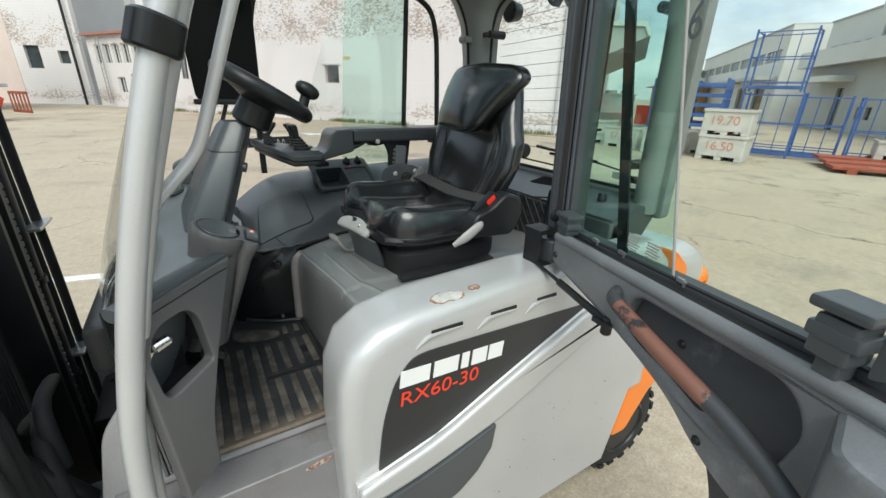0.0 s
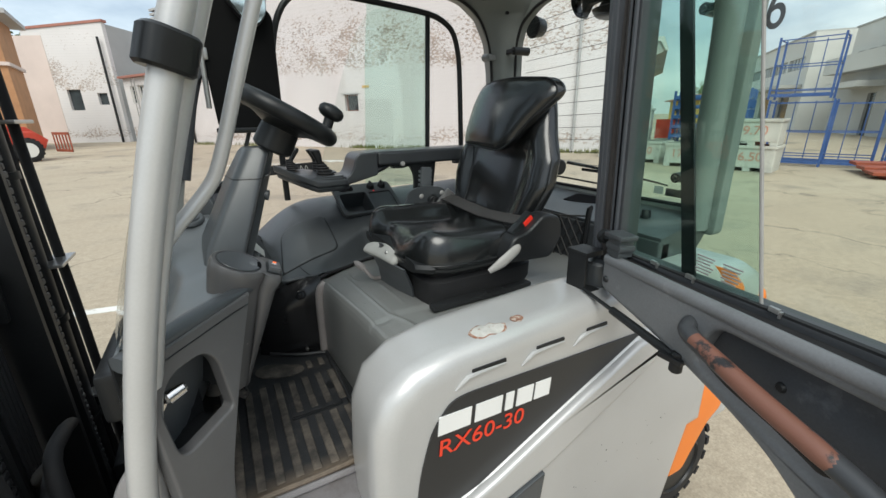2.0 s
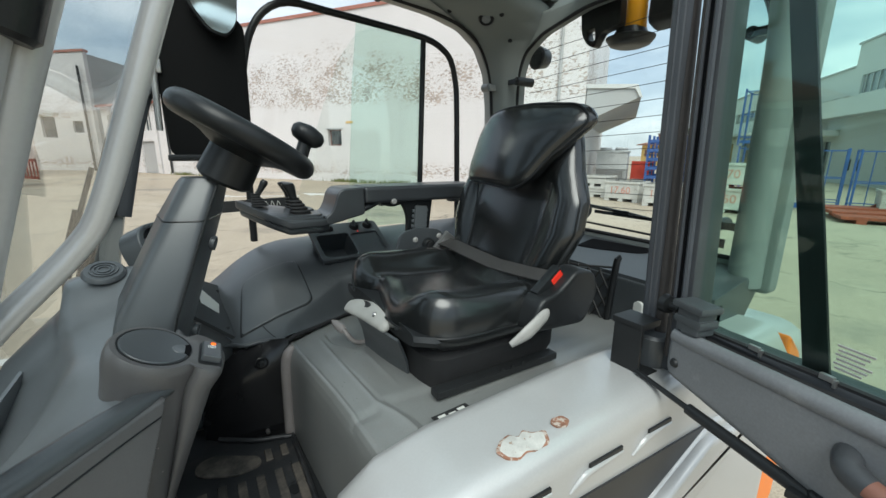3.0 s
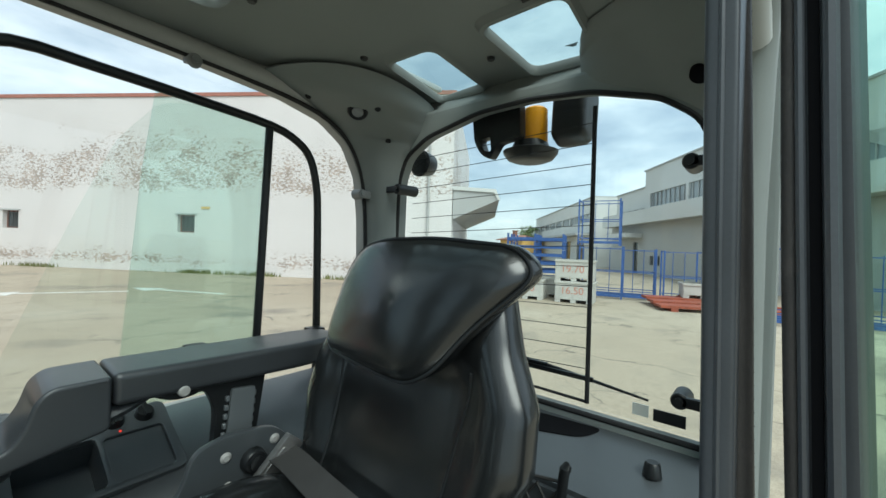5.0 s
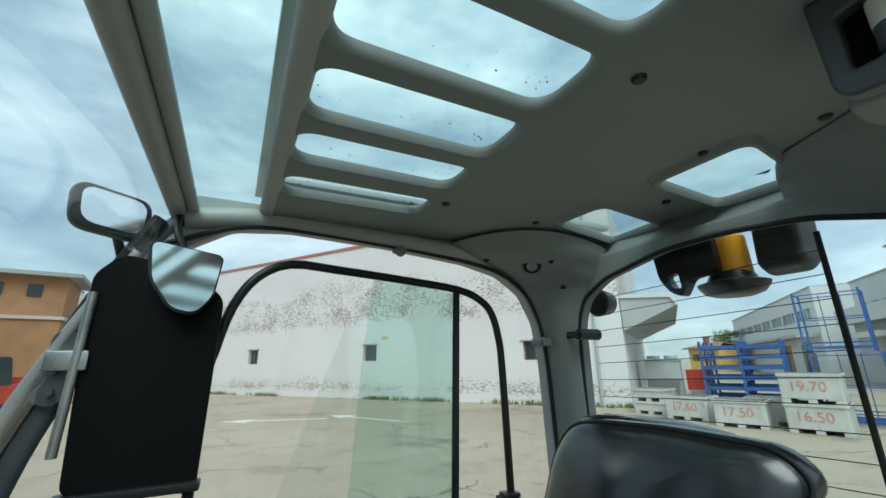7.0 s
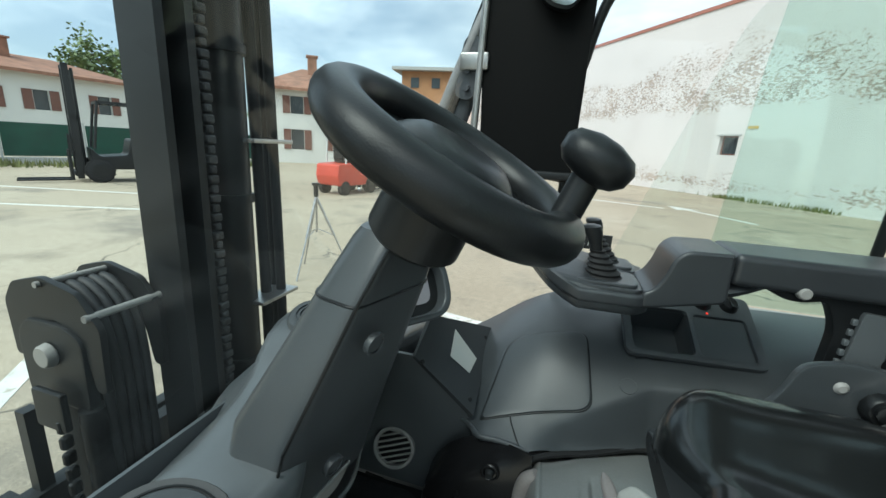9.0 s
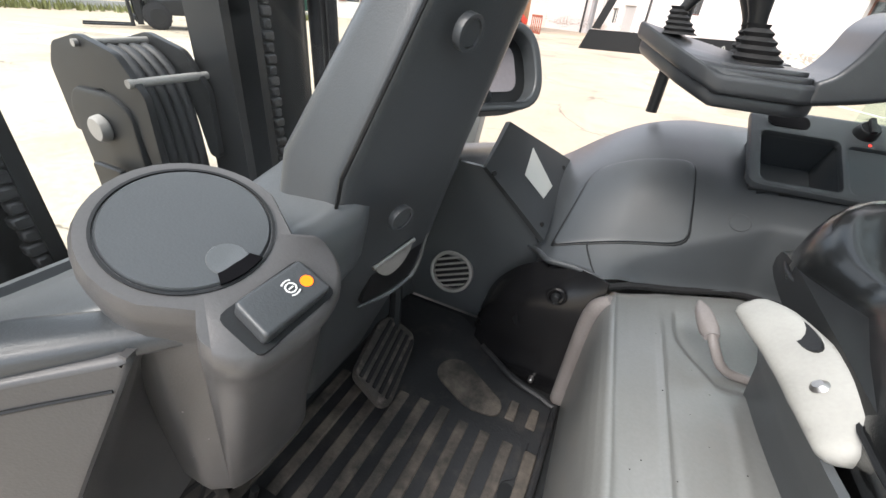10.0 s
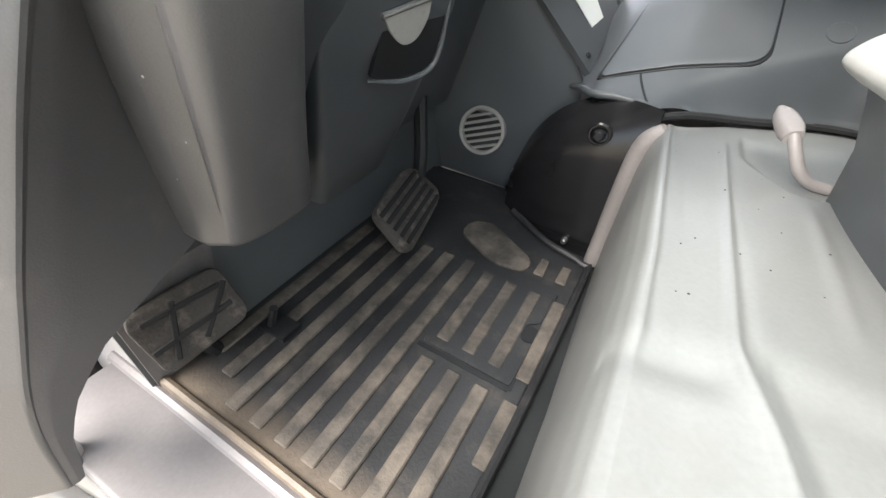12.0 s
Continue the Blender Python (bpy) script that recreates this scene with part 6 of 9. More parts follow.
# headliner fittings
for x, y, z in ((0.835, 0.465, 2.25), (0.495, 0.91, 2.25), (0.53, 0.372, 2.25), (0.90, 0.30, 2.252), (0.80, 0.93, 2.25), (1.0, 0.66, 2.248)):
    part("plug", rod((x, y, z + 0.004), (x, y, z - 0.004), 0.011, 0.010, 14, 0.002), PLASTIC_BLACK, liner)
spot_at, spot_way = Vector(rear_corner_point(0.56, 0.185)), Vector((-0.42, -0.50, -0.76)).normalized()
spot = part("spot_light", rod(spot_at - spot_way * 0.012, spot_at + spot_way * 0.006, 0.033, 0.031, 28, 0.004), PLASTIC_BLACK, liner, "small round reading light")
part("lens", rod(spot_at, spot_at + spot_way * 0.0075, 0.020, 0.018, 20, 0.002), LAMP_GLASS, spot)
for u, v in ((0.40, 0.145), (0.36, 0.36), (0.90, 0.12)):
    p = Vector(rear_corner_point(u, v))
    part("plug", rod(p - spot_way * 0.006, p + spot_way * 0.003, 0.0105, 0.0095, 14, 0.002), PLASTIC_BLACK, liner)
part("plug", rod((1.0330, 0.1925, 2.1120), (1.0195, 0.1930, 2.0965), 0.020, 0.019, 22, 0.002), DEEP, liner, "round black plug")
for x, y in ((1.10, 0.49), (0.43, 1.005), (1.06, 0.80)):
    part("pane_marking", joined(*[box((x + 0.004 * k, y - 0.02 + 0.003 * k, 2.2745), (x + 0.0055 + 0.004 * k - 0.003, y + 0.012 - 0.004 * k, 2.2755)) for k in range(4)]), PLASTIC_SOFT, liner, "faint glass marking of plain bars")
part("beacon", joined(loft([oval((1.24, 0.668, z), (1, 0, 0), (0, 1, 0), r, r, 2, 26) for z, r in ((2.022, 0.045), (2.030, 0.068), (2.048, 0.082), (2.056, 0.084), (2.064, 0.060), (2.085, 0.05))]), plate(rounded([(0.662, 2.085), (0.735, 2.075), (0.765, 2.03), (0.80, 2.045), (0.83, 2.09), (0.85, 2.26), (0.67, 2.26)], [0.012, 0.01, 0.012, 0.02, 0.02, 0.02, 0.02], 4), "x", 1.165, 1.20, [rounded([(0.765, 2.055), (0.79, 2.06), (0.805, 2.095), (0.77, 2.10)], 0.008, 3)], 0.006)), PLASTIC_BLACK, truck, "black bracket of the warning beacon")
part("beacon_lens", rod((1.24, 0.655, 2.070), (1.24, 0.655, 2.185), 0.040, 0.036, 22, 0.006), AMBER, truck, "amber warning beacon")
part("work_light", joined(plate(rounded([(1.20, 2.08), (1.26, 2.055), (1.32, 2.09), (1.33, 2.21), (1.27, 2.29), (1.21, 2.26)], 0.02, 4), "y", 0.490, 0.590, (), 0.024, 4)), PLASTIC_BLACK, truck, "black rear work light")
for y in (1.10, 0.22):
    part("work_light", moved(rod((0, 0, 0), (0.07, 0, 0), 0.05, 0.04, 18, 0.008), Matrix.Translation((1.19, y, 2.06 if y > 1 else 2.135))), PLASTIC_BLACK, truck, "round black rear work light")
guide_line = rounded([(0.206, 2.247), (0.202, 2.132), (0.192, 2.119), (0.137, 2.117), (0.130, 2.110), (0.129, 2.072), (0.107, 2.072), (0.109, 2.142), (0.128, 2.150), (0.128, 2.247)], [0.004, 0.012, 0.010, 0.004, 0.003, 0.003, 0.004, 0.010, 0.004, 0.004], 4)
guide = part("belt_guide", plate(guide_line, "x", 0.588, 0.614, [rounded([(0.184, 2.146), (0.158, 2.148), (0.158, 2.218), (0.184, 2.214)], 0.007, 4)], 0.005, 3), POST_DARK, truck, "dark angular guide housing by the door post")
part("guide_body", plate(rounded([(0.6145, 0.112), (0.6145, 0.202), (0.675, 0.206), (0.705, 0.196), (0.718, 0.165), (0.715, 0.115)], [0.004, 0.012, 0.03, 0.03, 0.03, 0.01], 5), "z", 2.117, 2.248, (), 0.006, 3), HEADLINER, guide)
# dark block added so that the filled window looks shaded inside
part("guide_slot", box((0.606, 0.157, 2.144), (0.6135, 0.1855, 2.2185)), DEEP, guide)
roller = part("guide_roller", rod((0.594, 0.146, 2.152), (0.594, 0.146, 2.247), 0.0165, n=22), POST_DARK, guide)
part("roller_label", loft([oval((0.594, 0.146, z), (1, 0, 0), (0, 1, 0), 0.0168, 0.0168, 2, 22) for z in (2.176, 2.206)]), PAPER, roller, "pale worn label")

# grime: flakes on the roof glass, crumbs on the hood
rng = random.Random(11)
flakes = []
for k in range(46):
    x, y = rng.uniform(0.12, 0.46), rng.choice((1.012, 0.83, 0.665, 0.49)) - abs(rng.gauss(0, 0.018))
    if k < 22:
        x = 0.455 - abs(rng.gauss(0, 0.035))
    w = rng.uniform(0.0008, 0.0028)
    flakes.append(moved(plate(rounded([(-w, -w * 0.5), (w * 0.6, -w * 0.7), (w, w * 0.3), (-w * 0.3, w * 0.8)], w * 0.3, 2), "z", 2.2815, 2.2825), Matrix.Translation((x, y, 0))))
tagged(part("roof_grime", joined(*flakes), PLASTIC_BLACK, truck, "dark flakes of dirt on the roof glass"), kind="stuff")
crumbs = []
for k in range(16):
    u, v = rng.uniform(0.25, 0.9), rng.uniform(0.40, 0.78)
    x, y, z = hood_point(u, v)
    r = rng.uniform(0.0005, 0.0012)
    crumbs.append(loft([oval((x, y, z + h * r), (1, 0, 0), (0, 1, 0), r * a, r * a * 0.7, 2, 7) for h, a in ((-0.3, 1.0), (0.5, 0.8), (0.8, 0.3))]))
tagged(part("hood_crumbs", joined(*crumbs), PLASTIC_BLACK, hood, "dark crumbs of dirt on the hood"), kind="stuff")

# ---- cab interior ----
FL = 0.846
mat = thing("floor_mat", "black ribbed rubber floor mat caked with dried mud", "floor mat", at=(-0.2, 0.5, FL - 0.008))
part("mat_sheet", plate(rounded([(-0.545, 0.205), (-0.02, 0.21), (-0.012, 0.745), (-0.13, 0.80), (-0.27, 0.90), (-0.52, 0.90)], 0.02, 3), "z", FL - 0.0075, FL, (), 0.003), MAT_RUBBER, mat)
part("mat_edge", tube([(-0.53, 0.214, FL + 0.002), (-0.3, 0.213, FL + 0.002), (-0.035, 0.22, FL + 0.002), (-0.014, 0.30, FL + 0.003), (-0.008, 0.70, FL + 0.003), (-0.02, 0.742, FL + 0.004), (-0.10, 0.765, FL + 0.008), (-0.19, 0.82, FL + 0.010)], 0.0065, 8, 4), MAT_RUBBER, mat)
for k in range(11):
    x = -0.025 - 0.0425 * k
    lo_y = 0.43 if k == 0 else 0.232 if k < 8 else 0.26 + 0.02 * (k - 8)
    hi_y = 0.655 - 0.004 * k
    for a, b in (((lo_y - (0.10 if k == 0 else 0), 0.425), (0.462, 0.628)) if k < 4 else ((lo_y, hi_y),)):
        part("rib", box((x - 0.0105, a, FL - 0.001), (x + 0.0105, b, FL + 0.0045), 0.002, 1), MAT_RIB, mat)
for x in (-0.08, -0.04):
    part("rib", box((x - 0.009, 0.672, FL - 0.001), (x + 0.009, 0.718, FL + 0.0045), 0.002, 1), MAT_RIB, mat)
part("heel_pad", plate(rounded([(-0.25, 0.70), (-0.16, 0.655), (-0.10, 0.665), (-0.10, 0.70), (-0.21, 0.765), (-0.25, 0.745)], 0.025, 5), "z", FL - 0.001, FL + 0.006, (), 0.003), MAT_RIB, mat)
part("hatch_flap", plate(rounded([(-0.176, 0.447), (-0.037, 0.445), (-0.036, 0.518), (-0.052, 0.524), (-0.060, 0.545), (-0.052, 0.562), (-0.038, 0.568), (-0.040, 0.642), (-0.175, 0.648)], [0.005, 0.005, 0.01, 0.012, 0.012, 0.012, 0.01, 0.005, 0.005], 3), "z", FL + 0.001, FL + 0.003), MAT_RUBBER, mat, "cut-out inspection flap")
part("hatch_gap", joined(box((-0.180, 0.437, FL - 0.001), (-0.036, 0.4445, FL + 0.0012)), box((-0.0355, 0.44, FL - 0.001), (-0.0325, 0.645, FL + 0.0012)), rod((-0.045, 0.543, FL - 0.001), (-0.045, 0.543, FL + 0.0014), 0.016, n=16)), PLASTIC_BLACK, mat)

# pedals
BX, BY = Vector((0.055, 0.01, -0.05)).normalized(), Vector((-0.03, 0.165, 0.01)).normalized()
BZ = BX.cross(BY).normalized()
BX = BY.cross(BZ)
BP = Matrix(((BX.x, BY.x, BZ.x, -0.318), (BX.y, BY.y, BZ.y, 0.628), (BX.z, BY.z, BZ.z, 0.930), (0, 0, 0, 1)))
brake_line = rounded([(-0.042, -0.075), (0.036, -0.088), (0.048, -0.075), (0.042, 0.06), (0.03, 0.088), (-0.035, 0.082), (-0.05, 0.05)], 0.018, 4)
brake = part("pedal", moved(plate(brake_line, "z", -0.018, 0.0, (), 0.005), BP), PEDAL, truck, "ribbed rubber brake pedal")
for k in range(5):
    part("pedal_rib", moved(box((-0.033 + 0.0155 * k, -0.072, -0.002), (-0.025 + 0.0155 * k, 0.07, 0.0035), 0.0015, 1), BP), RUBBER, brake)
part("pedal_arm", tube([(-0.34, 0.68, 0.925), (-0.37, 0.74, 0.97), (-0.40, 0.78, 1.08)], 0.013, 8), STEEL_BLACK, brake)
PU = Vector((0.010, 0.1, 0.008)).normalized()
PW = Vector((0.034, 0.004, -0.068))
PW = (PW - PU * PW.dot(PU)).normalized()
PN = PU.cross(PW)
if PN.x < 0:
    PU, PN = -PU, -PN
SP = Matrix(((PU.x, PW.x, PN.x, -0.394), (PU.y, PW.y, PN.y, 0.266), (PU.z, PW.z, PN.z, 0.938), (0, 0, 0, 1)))
side_pedal = part("pedal", moved(plate(rounded([(-0.056, -0.040), (0.050, -0.044), (0.058, -0.030), (0.056, 0.036), (0.046, 0.044), (-0.048, 0.042), (-0.059, 0.030)], 0.014, 4), "z", -0.014, 0.0, (), 0.004), SP), PEDAL, truck, "flat rubber side pedal with pale wear")
for m, w in ((pose(0.004, 0.010, 0, 0, 0, 0), 0.050), (pose(0.022, 0.0, 0, 0, 0, 64), 0.036), (pose(-0.026, 0.006, 0, 0, 0, 42), 0.036), (pose(0.0, -0.022, 0, 0, 0, -6), 0.046)):
    part("pedal_rib", moved(box((-w, -0.0035, -0.002), (w, 0.0035, 0.0026), 0.001, 1), SP @ m), RUBBER, side_pedal)
part("pedal_stem", tube([(-0.41, 0.27, 0.925), (-0.415, 0.27, 0.88), (-0.41, 0.28, FL)], 0.011, 8), STEEL_BLACK, side_pedal)
part("pedal_spring", joined(rod((-0.375, 0.345, 0.85), (-0.365, 0.352, 0.892), 0.006, n=8), box((-0.39, 0.335, FL), (-0.34, 0.37, FL + 0.010), 0.002)), STEEL_BLACK, side_pedal)

# dashboard, entry side
LS = Matrix(((-0.73, 0.68, 0, -0.225), (-0.68, -0.73, 0, 0.262), (0, 0, 1, 0), (0, 0, 0, 1)))
recess = rounded([(0.125, 1.15), (0.24, 1.13), (0.245, 1.235), (0.215, 1.275), (0.15, 1.278), (0.13, 1.25)], [0.01, 0.03, 0.03, 0.04, 0.04, 0.03], 5)
EDGE = ((0.93, 0.182, 0.048), (1.0, 0.172, 0.046), (1.05, 0.158, 0.044), (1.15, 0.114, 0.034), (1.25, 0.065, 0.022), (1.30, 0.0386, 0.016), (1.336, 0.02, 0.012))
side_mesh = plate(rounded([(s, z) for z, s, h in reversed(EDGE)] + [(0.262, 0.92), (0.262, 1.316), (0.15, 1.326)], [0.01, 0, 0.02, 0.02, 0.03, 0.02, 0, 0.0, 0.01, 0.01], 4), "y", -0.012, 0.015, [recess], 0.005, 3)
for v in side_mesh.verts:
    v.co.y += 0.11 * max(0.0, 1.33 - v.co.z)
dash = part("dashboard", moved(side_mesh, LS), DUSTY, truck, "dusty dark plastic dashboard side with storage recess")


def return_point(u, v):
    """The inward face of the dash, cut away in an arch over the side pedal."""
    z = 0.93 + 0.405 * v
    s, h = (float(np.interp(z, [e[0] for e in EDGE], [e[k] for e in EDGE])) for k in (1, 2))
    front = LS @ Vector((s + 0.004, 0.0142 + 0.11 * (1.33 - z), z)) if u == 0 else LS @ Vector((s - 0.003, 0.010 + 0.11 * (1.33 - z), z))
    deep = float(np.interp(z, (0.93, 0.98, 1.02, 1.05, 1.075, 1.095, 1.34), (0.03, 0.06, 0.14, 0.30, 0.60, 1.0, 1.0))) * u
    return tuple(front.lerp(Vector((-0.312 + 0.10 * (z - 1.2), 0.298, z)), deep))


part("dash_return", skin(return_point, 10, 24, 0.004), DUSTY, dash, "", 60)
part("dash_recess", moved(joined(box((0.130, -0.046, 1.115), (0.255, -0.040, 1.31)), box((0.115, -0.046, 1.305), (0.255, 0.008, 1.315)), box((0.136, -0.046, 1.11), (0.255, 0.008, 1.125)), box((0.110, -0.046, 1.185), (0.12, 0.008, 1.31))), LS), PLASTIC_BLACK, dash, "dark storage recess")
part("dash_ledge", moved(loft([oval((s, 0.004 - 0.010, z), (0, 1, 0), (0, 0, 1), a, b, 2.6, 24) for s, z, a, b in ((0.0, 1.334, 0.010, 0.008), (0.04, 1.335, 0.016, 0.011), (0.08, 1.334, 0.018, 0.012), (0.18, 1.328, 0.019, 0.013), (0.265, 1.32, 0.019, 0.013))]), LS), PLASTIC, dash, "rounded dash edge", 60)


def dash_point(u, v):
    y = 0.12 + 1.06 * u
    peak = float(np.interp(y, (0.12, 0.20, 0.28, 0.36, 0.45, 0.53, 0.59, 0.64, 0.72, 0.80, 1.18), (1.325, 1.338, 1.350, 1.366, 1.370, 1.378, 1.418, 1.425, 1.39, 1.30, 1.21)))
    rear = float(np.interp(y, (0.12, 0.20, 0.25, 0.31, 0.36, 0.42, 0.46, 0.55, 0.66, 0.80, 1.18), (-0.39, -0.305, -0.262, -0.232, -0.212, -0.210, -0.235, -0.27, -0.28, -0.29, -0.30)))
    x = float(np.interp(v, (0, 0.10, 0.25, 0.5, 1), (rear - 0.012, rear, rear - 0.012, 0.45 * rear - 0.55 * 0.46, -0.43 - 0.065 * math.sin(math.pi * u))))
    drop = float(np.interp(v, (0, 0.10, 0.25, 0.5, 0.75, 1), (0.075, 0.022, 0.004, 0.030, 0.070, 0.112)))
    return (x, y, peak - drop * (float(np.interp(y, (0.50, 0.58, 0.66, 0.74), (1.0, 0.4, 0.4, 0.7))) if v < 0.6 else 1.35))


part("dash_top", skin(dash_point, 44, 18), PLASTIC_SOFT, dash, "smooth grey dash top", 75)
part("dash_front", skin(lambda u, v: tuple(Vector(dash_point(u, 0)) * (1 - v) + Vector((-0.40, 0.12 + 1.06 * u, 1.02)) * v), 30, 4), PLASTIC, dash, "", 75)
part("dash_seam", moved(tube([(0.035, 0.0165, 1.316), (0.08, 0.0170, 1.314), (0.16, 0.0176, 1.307), (0.25, 0.0185, 1.299)], 0.0013, 6), LS), PLASTIC_BLACK, dash)
part("dash_knob", moved(joined(rod((0.215, -0.04, 1.225), (0.215, 0.01, 1.23), 0.009, n=12), rod((0.222, 0.004, 1.23), (0.190, 0.014, 1.237), 0.013, 0.011, 16, 0.004), tube([(0.222, 0.0, 1.225), (0.235, -0.01, 1.20), (0.236, -0.03, 1.18)], 0.007, 8)), LS), CHROME, dash, "chrome release knob")
part("speaker", moved(joined(rod((0, 0, -0.006), (0, 0, 0.004), 0.034, 0.032, 22, 0.003), *[plate([((0.010 + 0.006 * k) * math.cos(t * math.tau / 20), (0.010 + 0.006 * k) * math.sin(t * math.tau / 20)) for t in range(20)], "z", 0.003, 0.0065, [[((0.0075 + 0.006 * k) * math.cos(t * math.tau / 20), (0.0075 + 0.006 * k) * math.sin(t * math.tau / 20)) for t in range(20)]]) for k in range(3)]), pose(-0.330, 0.60, 1.424, 24, 0, 12)), PLASTIC, dash, "round grille")
# pod with lid and switch
PZ = Vector((0.401, -0.148, 0.891)).normalized()
PX = Vector((0.88, 0.17, -0.45))
PX = (PX - PZ * PX.dot(PZ)).normalized()
PY = PZ.cross(PX)
POD = Matrix(((PX.x, PY.x, PZ.x, -0.238), (PX.y, PY.y, PZ.y, 0.289), (PX.z, PY.z, PZ.z, 1.385), (0, 0, 0, 1)))
pod_line = [(0.054 * math.cos(a), 0.052 * math.sin(a)) for a in np.linspace(radians(75), radians(285), 22)] + rounded([(0.040, -0.051), (0.072, -0.050), (0.087, -0.008), (0.083, 0.027), (0.050, 0.047)], [0.02, 0.02, 0.04, 0.025, 0.02], 4)


def pod_ring(scale, z):
    return [POD @ Vector((x * scale, y * scale, z)) for x, y in pod_line]


def pod_foot(grow, z):
    ring = []
    for x, y in pod_line:
        t = math.atan2(y, x)
        c, w = math.cos(t), math.sin(t)
        ring.append(Vector((-0.306 + grow * 0.048 * math.copysign(abs(c) ** 0.62, c), 0.327 + grow * 0.060 * math.copysign(abs(w) ** 0.62, w), z)))
    return ring


def pod_wall(t):
    return [p.lerp(q, t) for p, q in zip(pod_ring(0.97, -0.034), pod_foot(1.0, 1.108))]


pod = part("storage_pod", loft([pod_foot(0.3, 1.100), pod_foot(0.90, 1.100), pod_foot(0.98, 1.103), *[pod_wall(t) for t in (1.0, 0.85, 0.7, 0.5, 0.3, 0.12, 0.04)], pod_ring(1.0, -0.030), pod_ring(1.035, -0.014), pod_ring(1.02, -0.005), pod_ring(0.97, 0.0), pod_ring(0.5, 0.0005)]), DUSTY, truck, "dark plastic pod with round lid and parking brake switch", 60)
part("lid", moved(rod((-0.002, 0, -0.004), (-0.002, 0, 0.0022), 0.0425, 0.0415, 48, 0.0012), POD), PLASTIC, pod, "round dark lid with thumb notch")
part("lid_gap", moved(plate([(-0.002 + 0.0440 * math.cos(t * math.tau / 48), 0.0440 * math.sin(t * math.tau / 48)) for t in range(48)], "z", -0.004, 0.0014, [[(-0.002 + 0.0424 * math.cos(t * math.tau / 48), 0.0424 * math.sin(t * math.tau / 48)) for t in range(48)]]), POD), PLASTIC_BLACK, pod)
part("thumb_gap", moved(plate([(0.0425 * math.cos(t) - 0.002, 0.0425 * math.sin(t)) for t in np.linspace(-0.50, 0.14, 14)] + [(0.0365 * math.cos(t) - 0.004 + 0.004 * abs(t + 0.18), 0.0365 * math.sin(t)) for t in np.linspace(0.10, -0.46, 12)], "z", 0.0015, 0.0030), POD), DEEP, pod, "dark gap under the lid's thumb notch")
part("thumb_notch", moved(loft([oval((0.0275, -0.006, z), (1, 0.2, 0), (-0.2, 1, 0), a, b, 2, 28) for z, a, b in ((0.0018, 0.0112, 0.0108), (0.0030, 0.0104, 0.0100), (0.0029, 0.0088, 0.0084), (0.0025, 0.004, 0.0038), (0.00245, 0.0005, 0.0005))]), POD), PLASTIC_SOFT, pod, "", 60)
rng = random.Random(23)
specks = []
for k in range(70):
    a, b = pod_wall(rng.uniform(0.25, 0.98)), rng.randrange(22)
    if a[b].y > 0.345:
        continue
    p, r = a[b].lerp(a[b + 1], rng.random()), rng.uniform(0.0004, 0.0011)
    specks.append(loft([oval(p + Vector((0, 0, h * r)), (1, 0, 0), (0, 1, 0), r * q, r * q, 2, 6) for h, q in ((-1.2, 0.3), (0, 1.0), (1.2, 0.3))]))
if specks:
    tagged(part("dust_specks", joined(*specks), MOULDING, pod, "pale dust specks on the pod"), kind="stuff")
SW = POD @ pose(0.0655, -0.009, 0, 0, 0, -10.5)
part("switch_well", moved(plate(rounded(rect(-0.0155, 0.0155, -0.030, 0.0245), 0.006, 3), "z", -0.002, 0.0008), SW), PLASTIC_BLACK, pod)
switch = part("brake_switch", moved(moved(plate(rounded([(-0.0125, -0.0225), (0.0125, -0.0245), (0.0125, 0.0215), (-0.0125, 0.0215)], 0.003, 3), "z", -0.004, 0.0062, (), 0.002, 3), pose(0, 0, 0.002, -5, 0, 0)), SW), PLASTIC, pod, "parking brake rocker switch")
part("lamp", moved(rod((0.001, 0.0140, 0.0055), (0.001, 0.0140, 0.0074), 0.0036, n=14), SW), INDICATOR, switch, "glowing orange indicator")
part("symbol", moved(joined(*[tube([(-0.001 + r * math.cos(a), 0.0045 + r * math.sin(a), 0.0082) for a in np.linspace(s, s + w, 10)], 0.0005, 6, 1) for r, s, w in ((0.0030, 0, 6.2), (0.0048, 2.5, 1.3), (0.0048, -0.65, 1.3))], box((-0.0014, 0.003, 0.0078), (-0.0006, 0.006, 0.0084))), SW), WHITE_FILM, switch, "white brake symbol")

# steering column and wheel
def column_ring(z, rear_l, front_l, front_r, rear_r):
    return [(x, y, z) for x, y in rounded([rear_l, front_l, front_r, rear_r], [0.014, 0.022, 0.022, 0.030], 5)]


col = part("steering_column", loft([
    column_ring(1.03, (-0.33, 0.44), (-0.36, 0.44), (-0.38, 0.55), (-0.335, 0.55)), column_ring(1.045, (-0.312, 0.424), (-0.37, 0.43), (-0.39, 0.565), (-0.315, 0.565)), column_ring(1.12, (-0.285, 0.410), (-0.36, 0.42), (-0.37, 0.585), (-0.285, 0.588)), column_ring(1.25, (-0.252, 0.395), (-0.335, 0.408), (-0.34, 0.585), (-0.220, 0.582)),
    column_ring(1.386, (-0.215, 0.393), (-0.298, 0.409), (-0.31, 0.57), (-0.172, 0.552)), column_ring(1.53, (-0.160, 0.430), (-0.220, 0.447), (-0.235, 0.562), (-0.124, 0.548)), column_ring(1.588, (-0.136, 0.450), (-0.188, 0.462), (-0.20, 0.550), (-0.108, 0.540)), column_ring(1.598, (-0.14, 0.456), (-0.182, 0.468), (-0.19, 0.542), (-0.116, 0.534))]), PLASTIC, truck, "dark plastic steering column with seams", 40)
AX = Vector((0.507, 0.062, 0.86)).normalized()
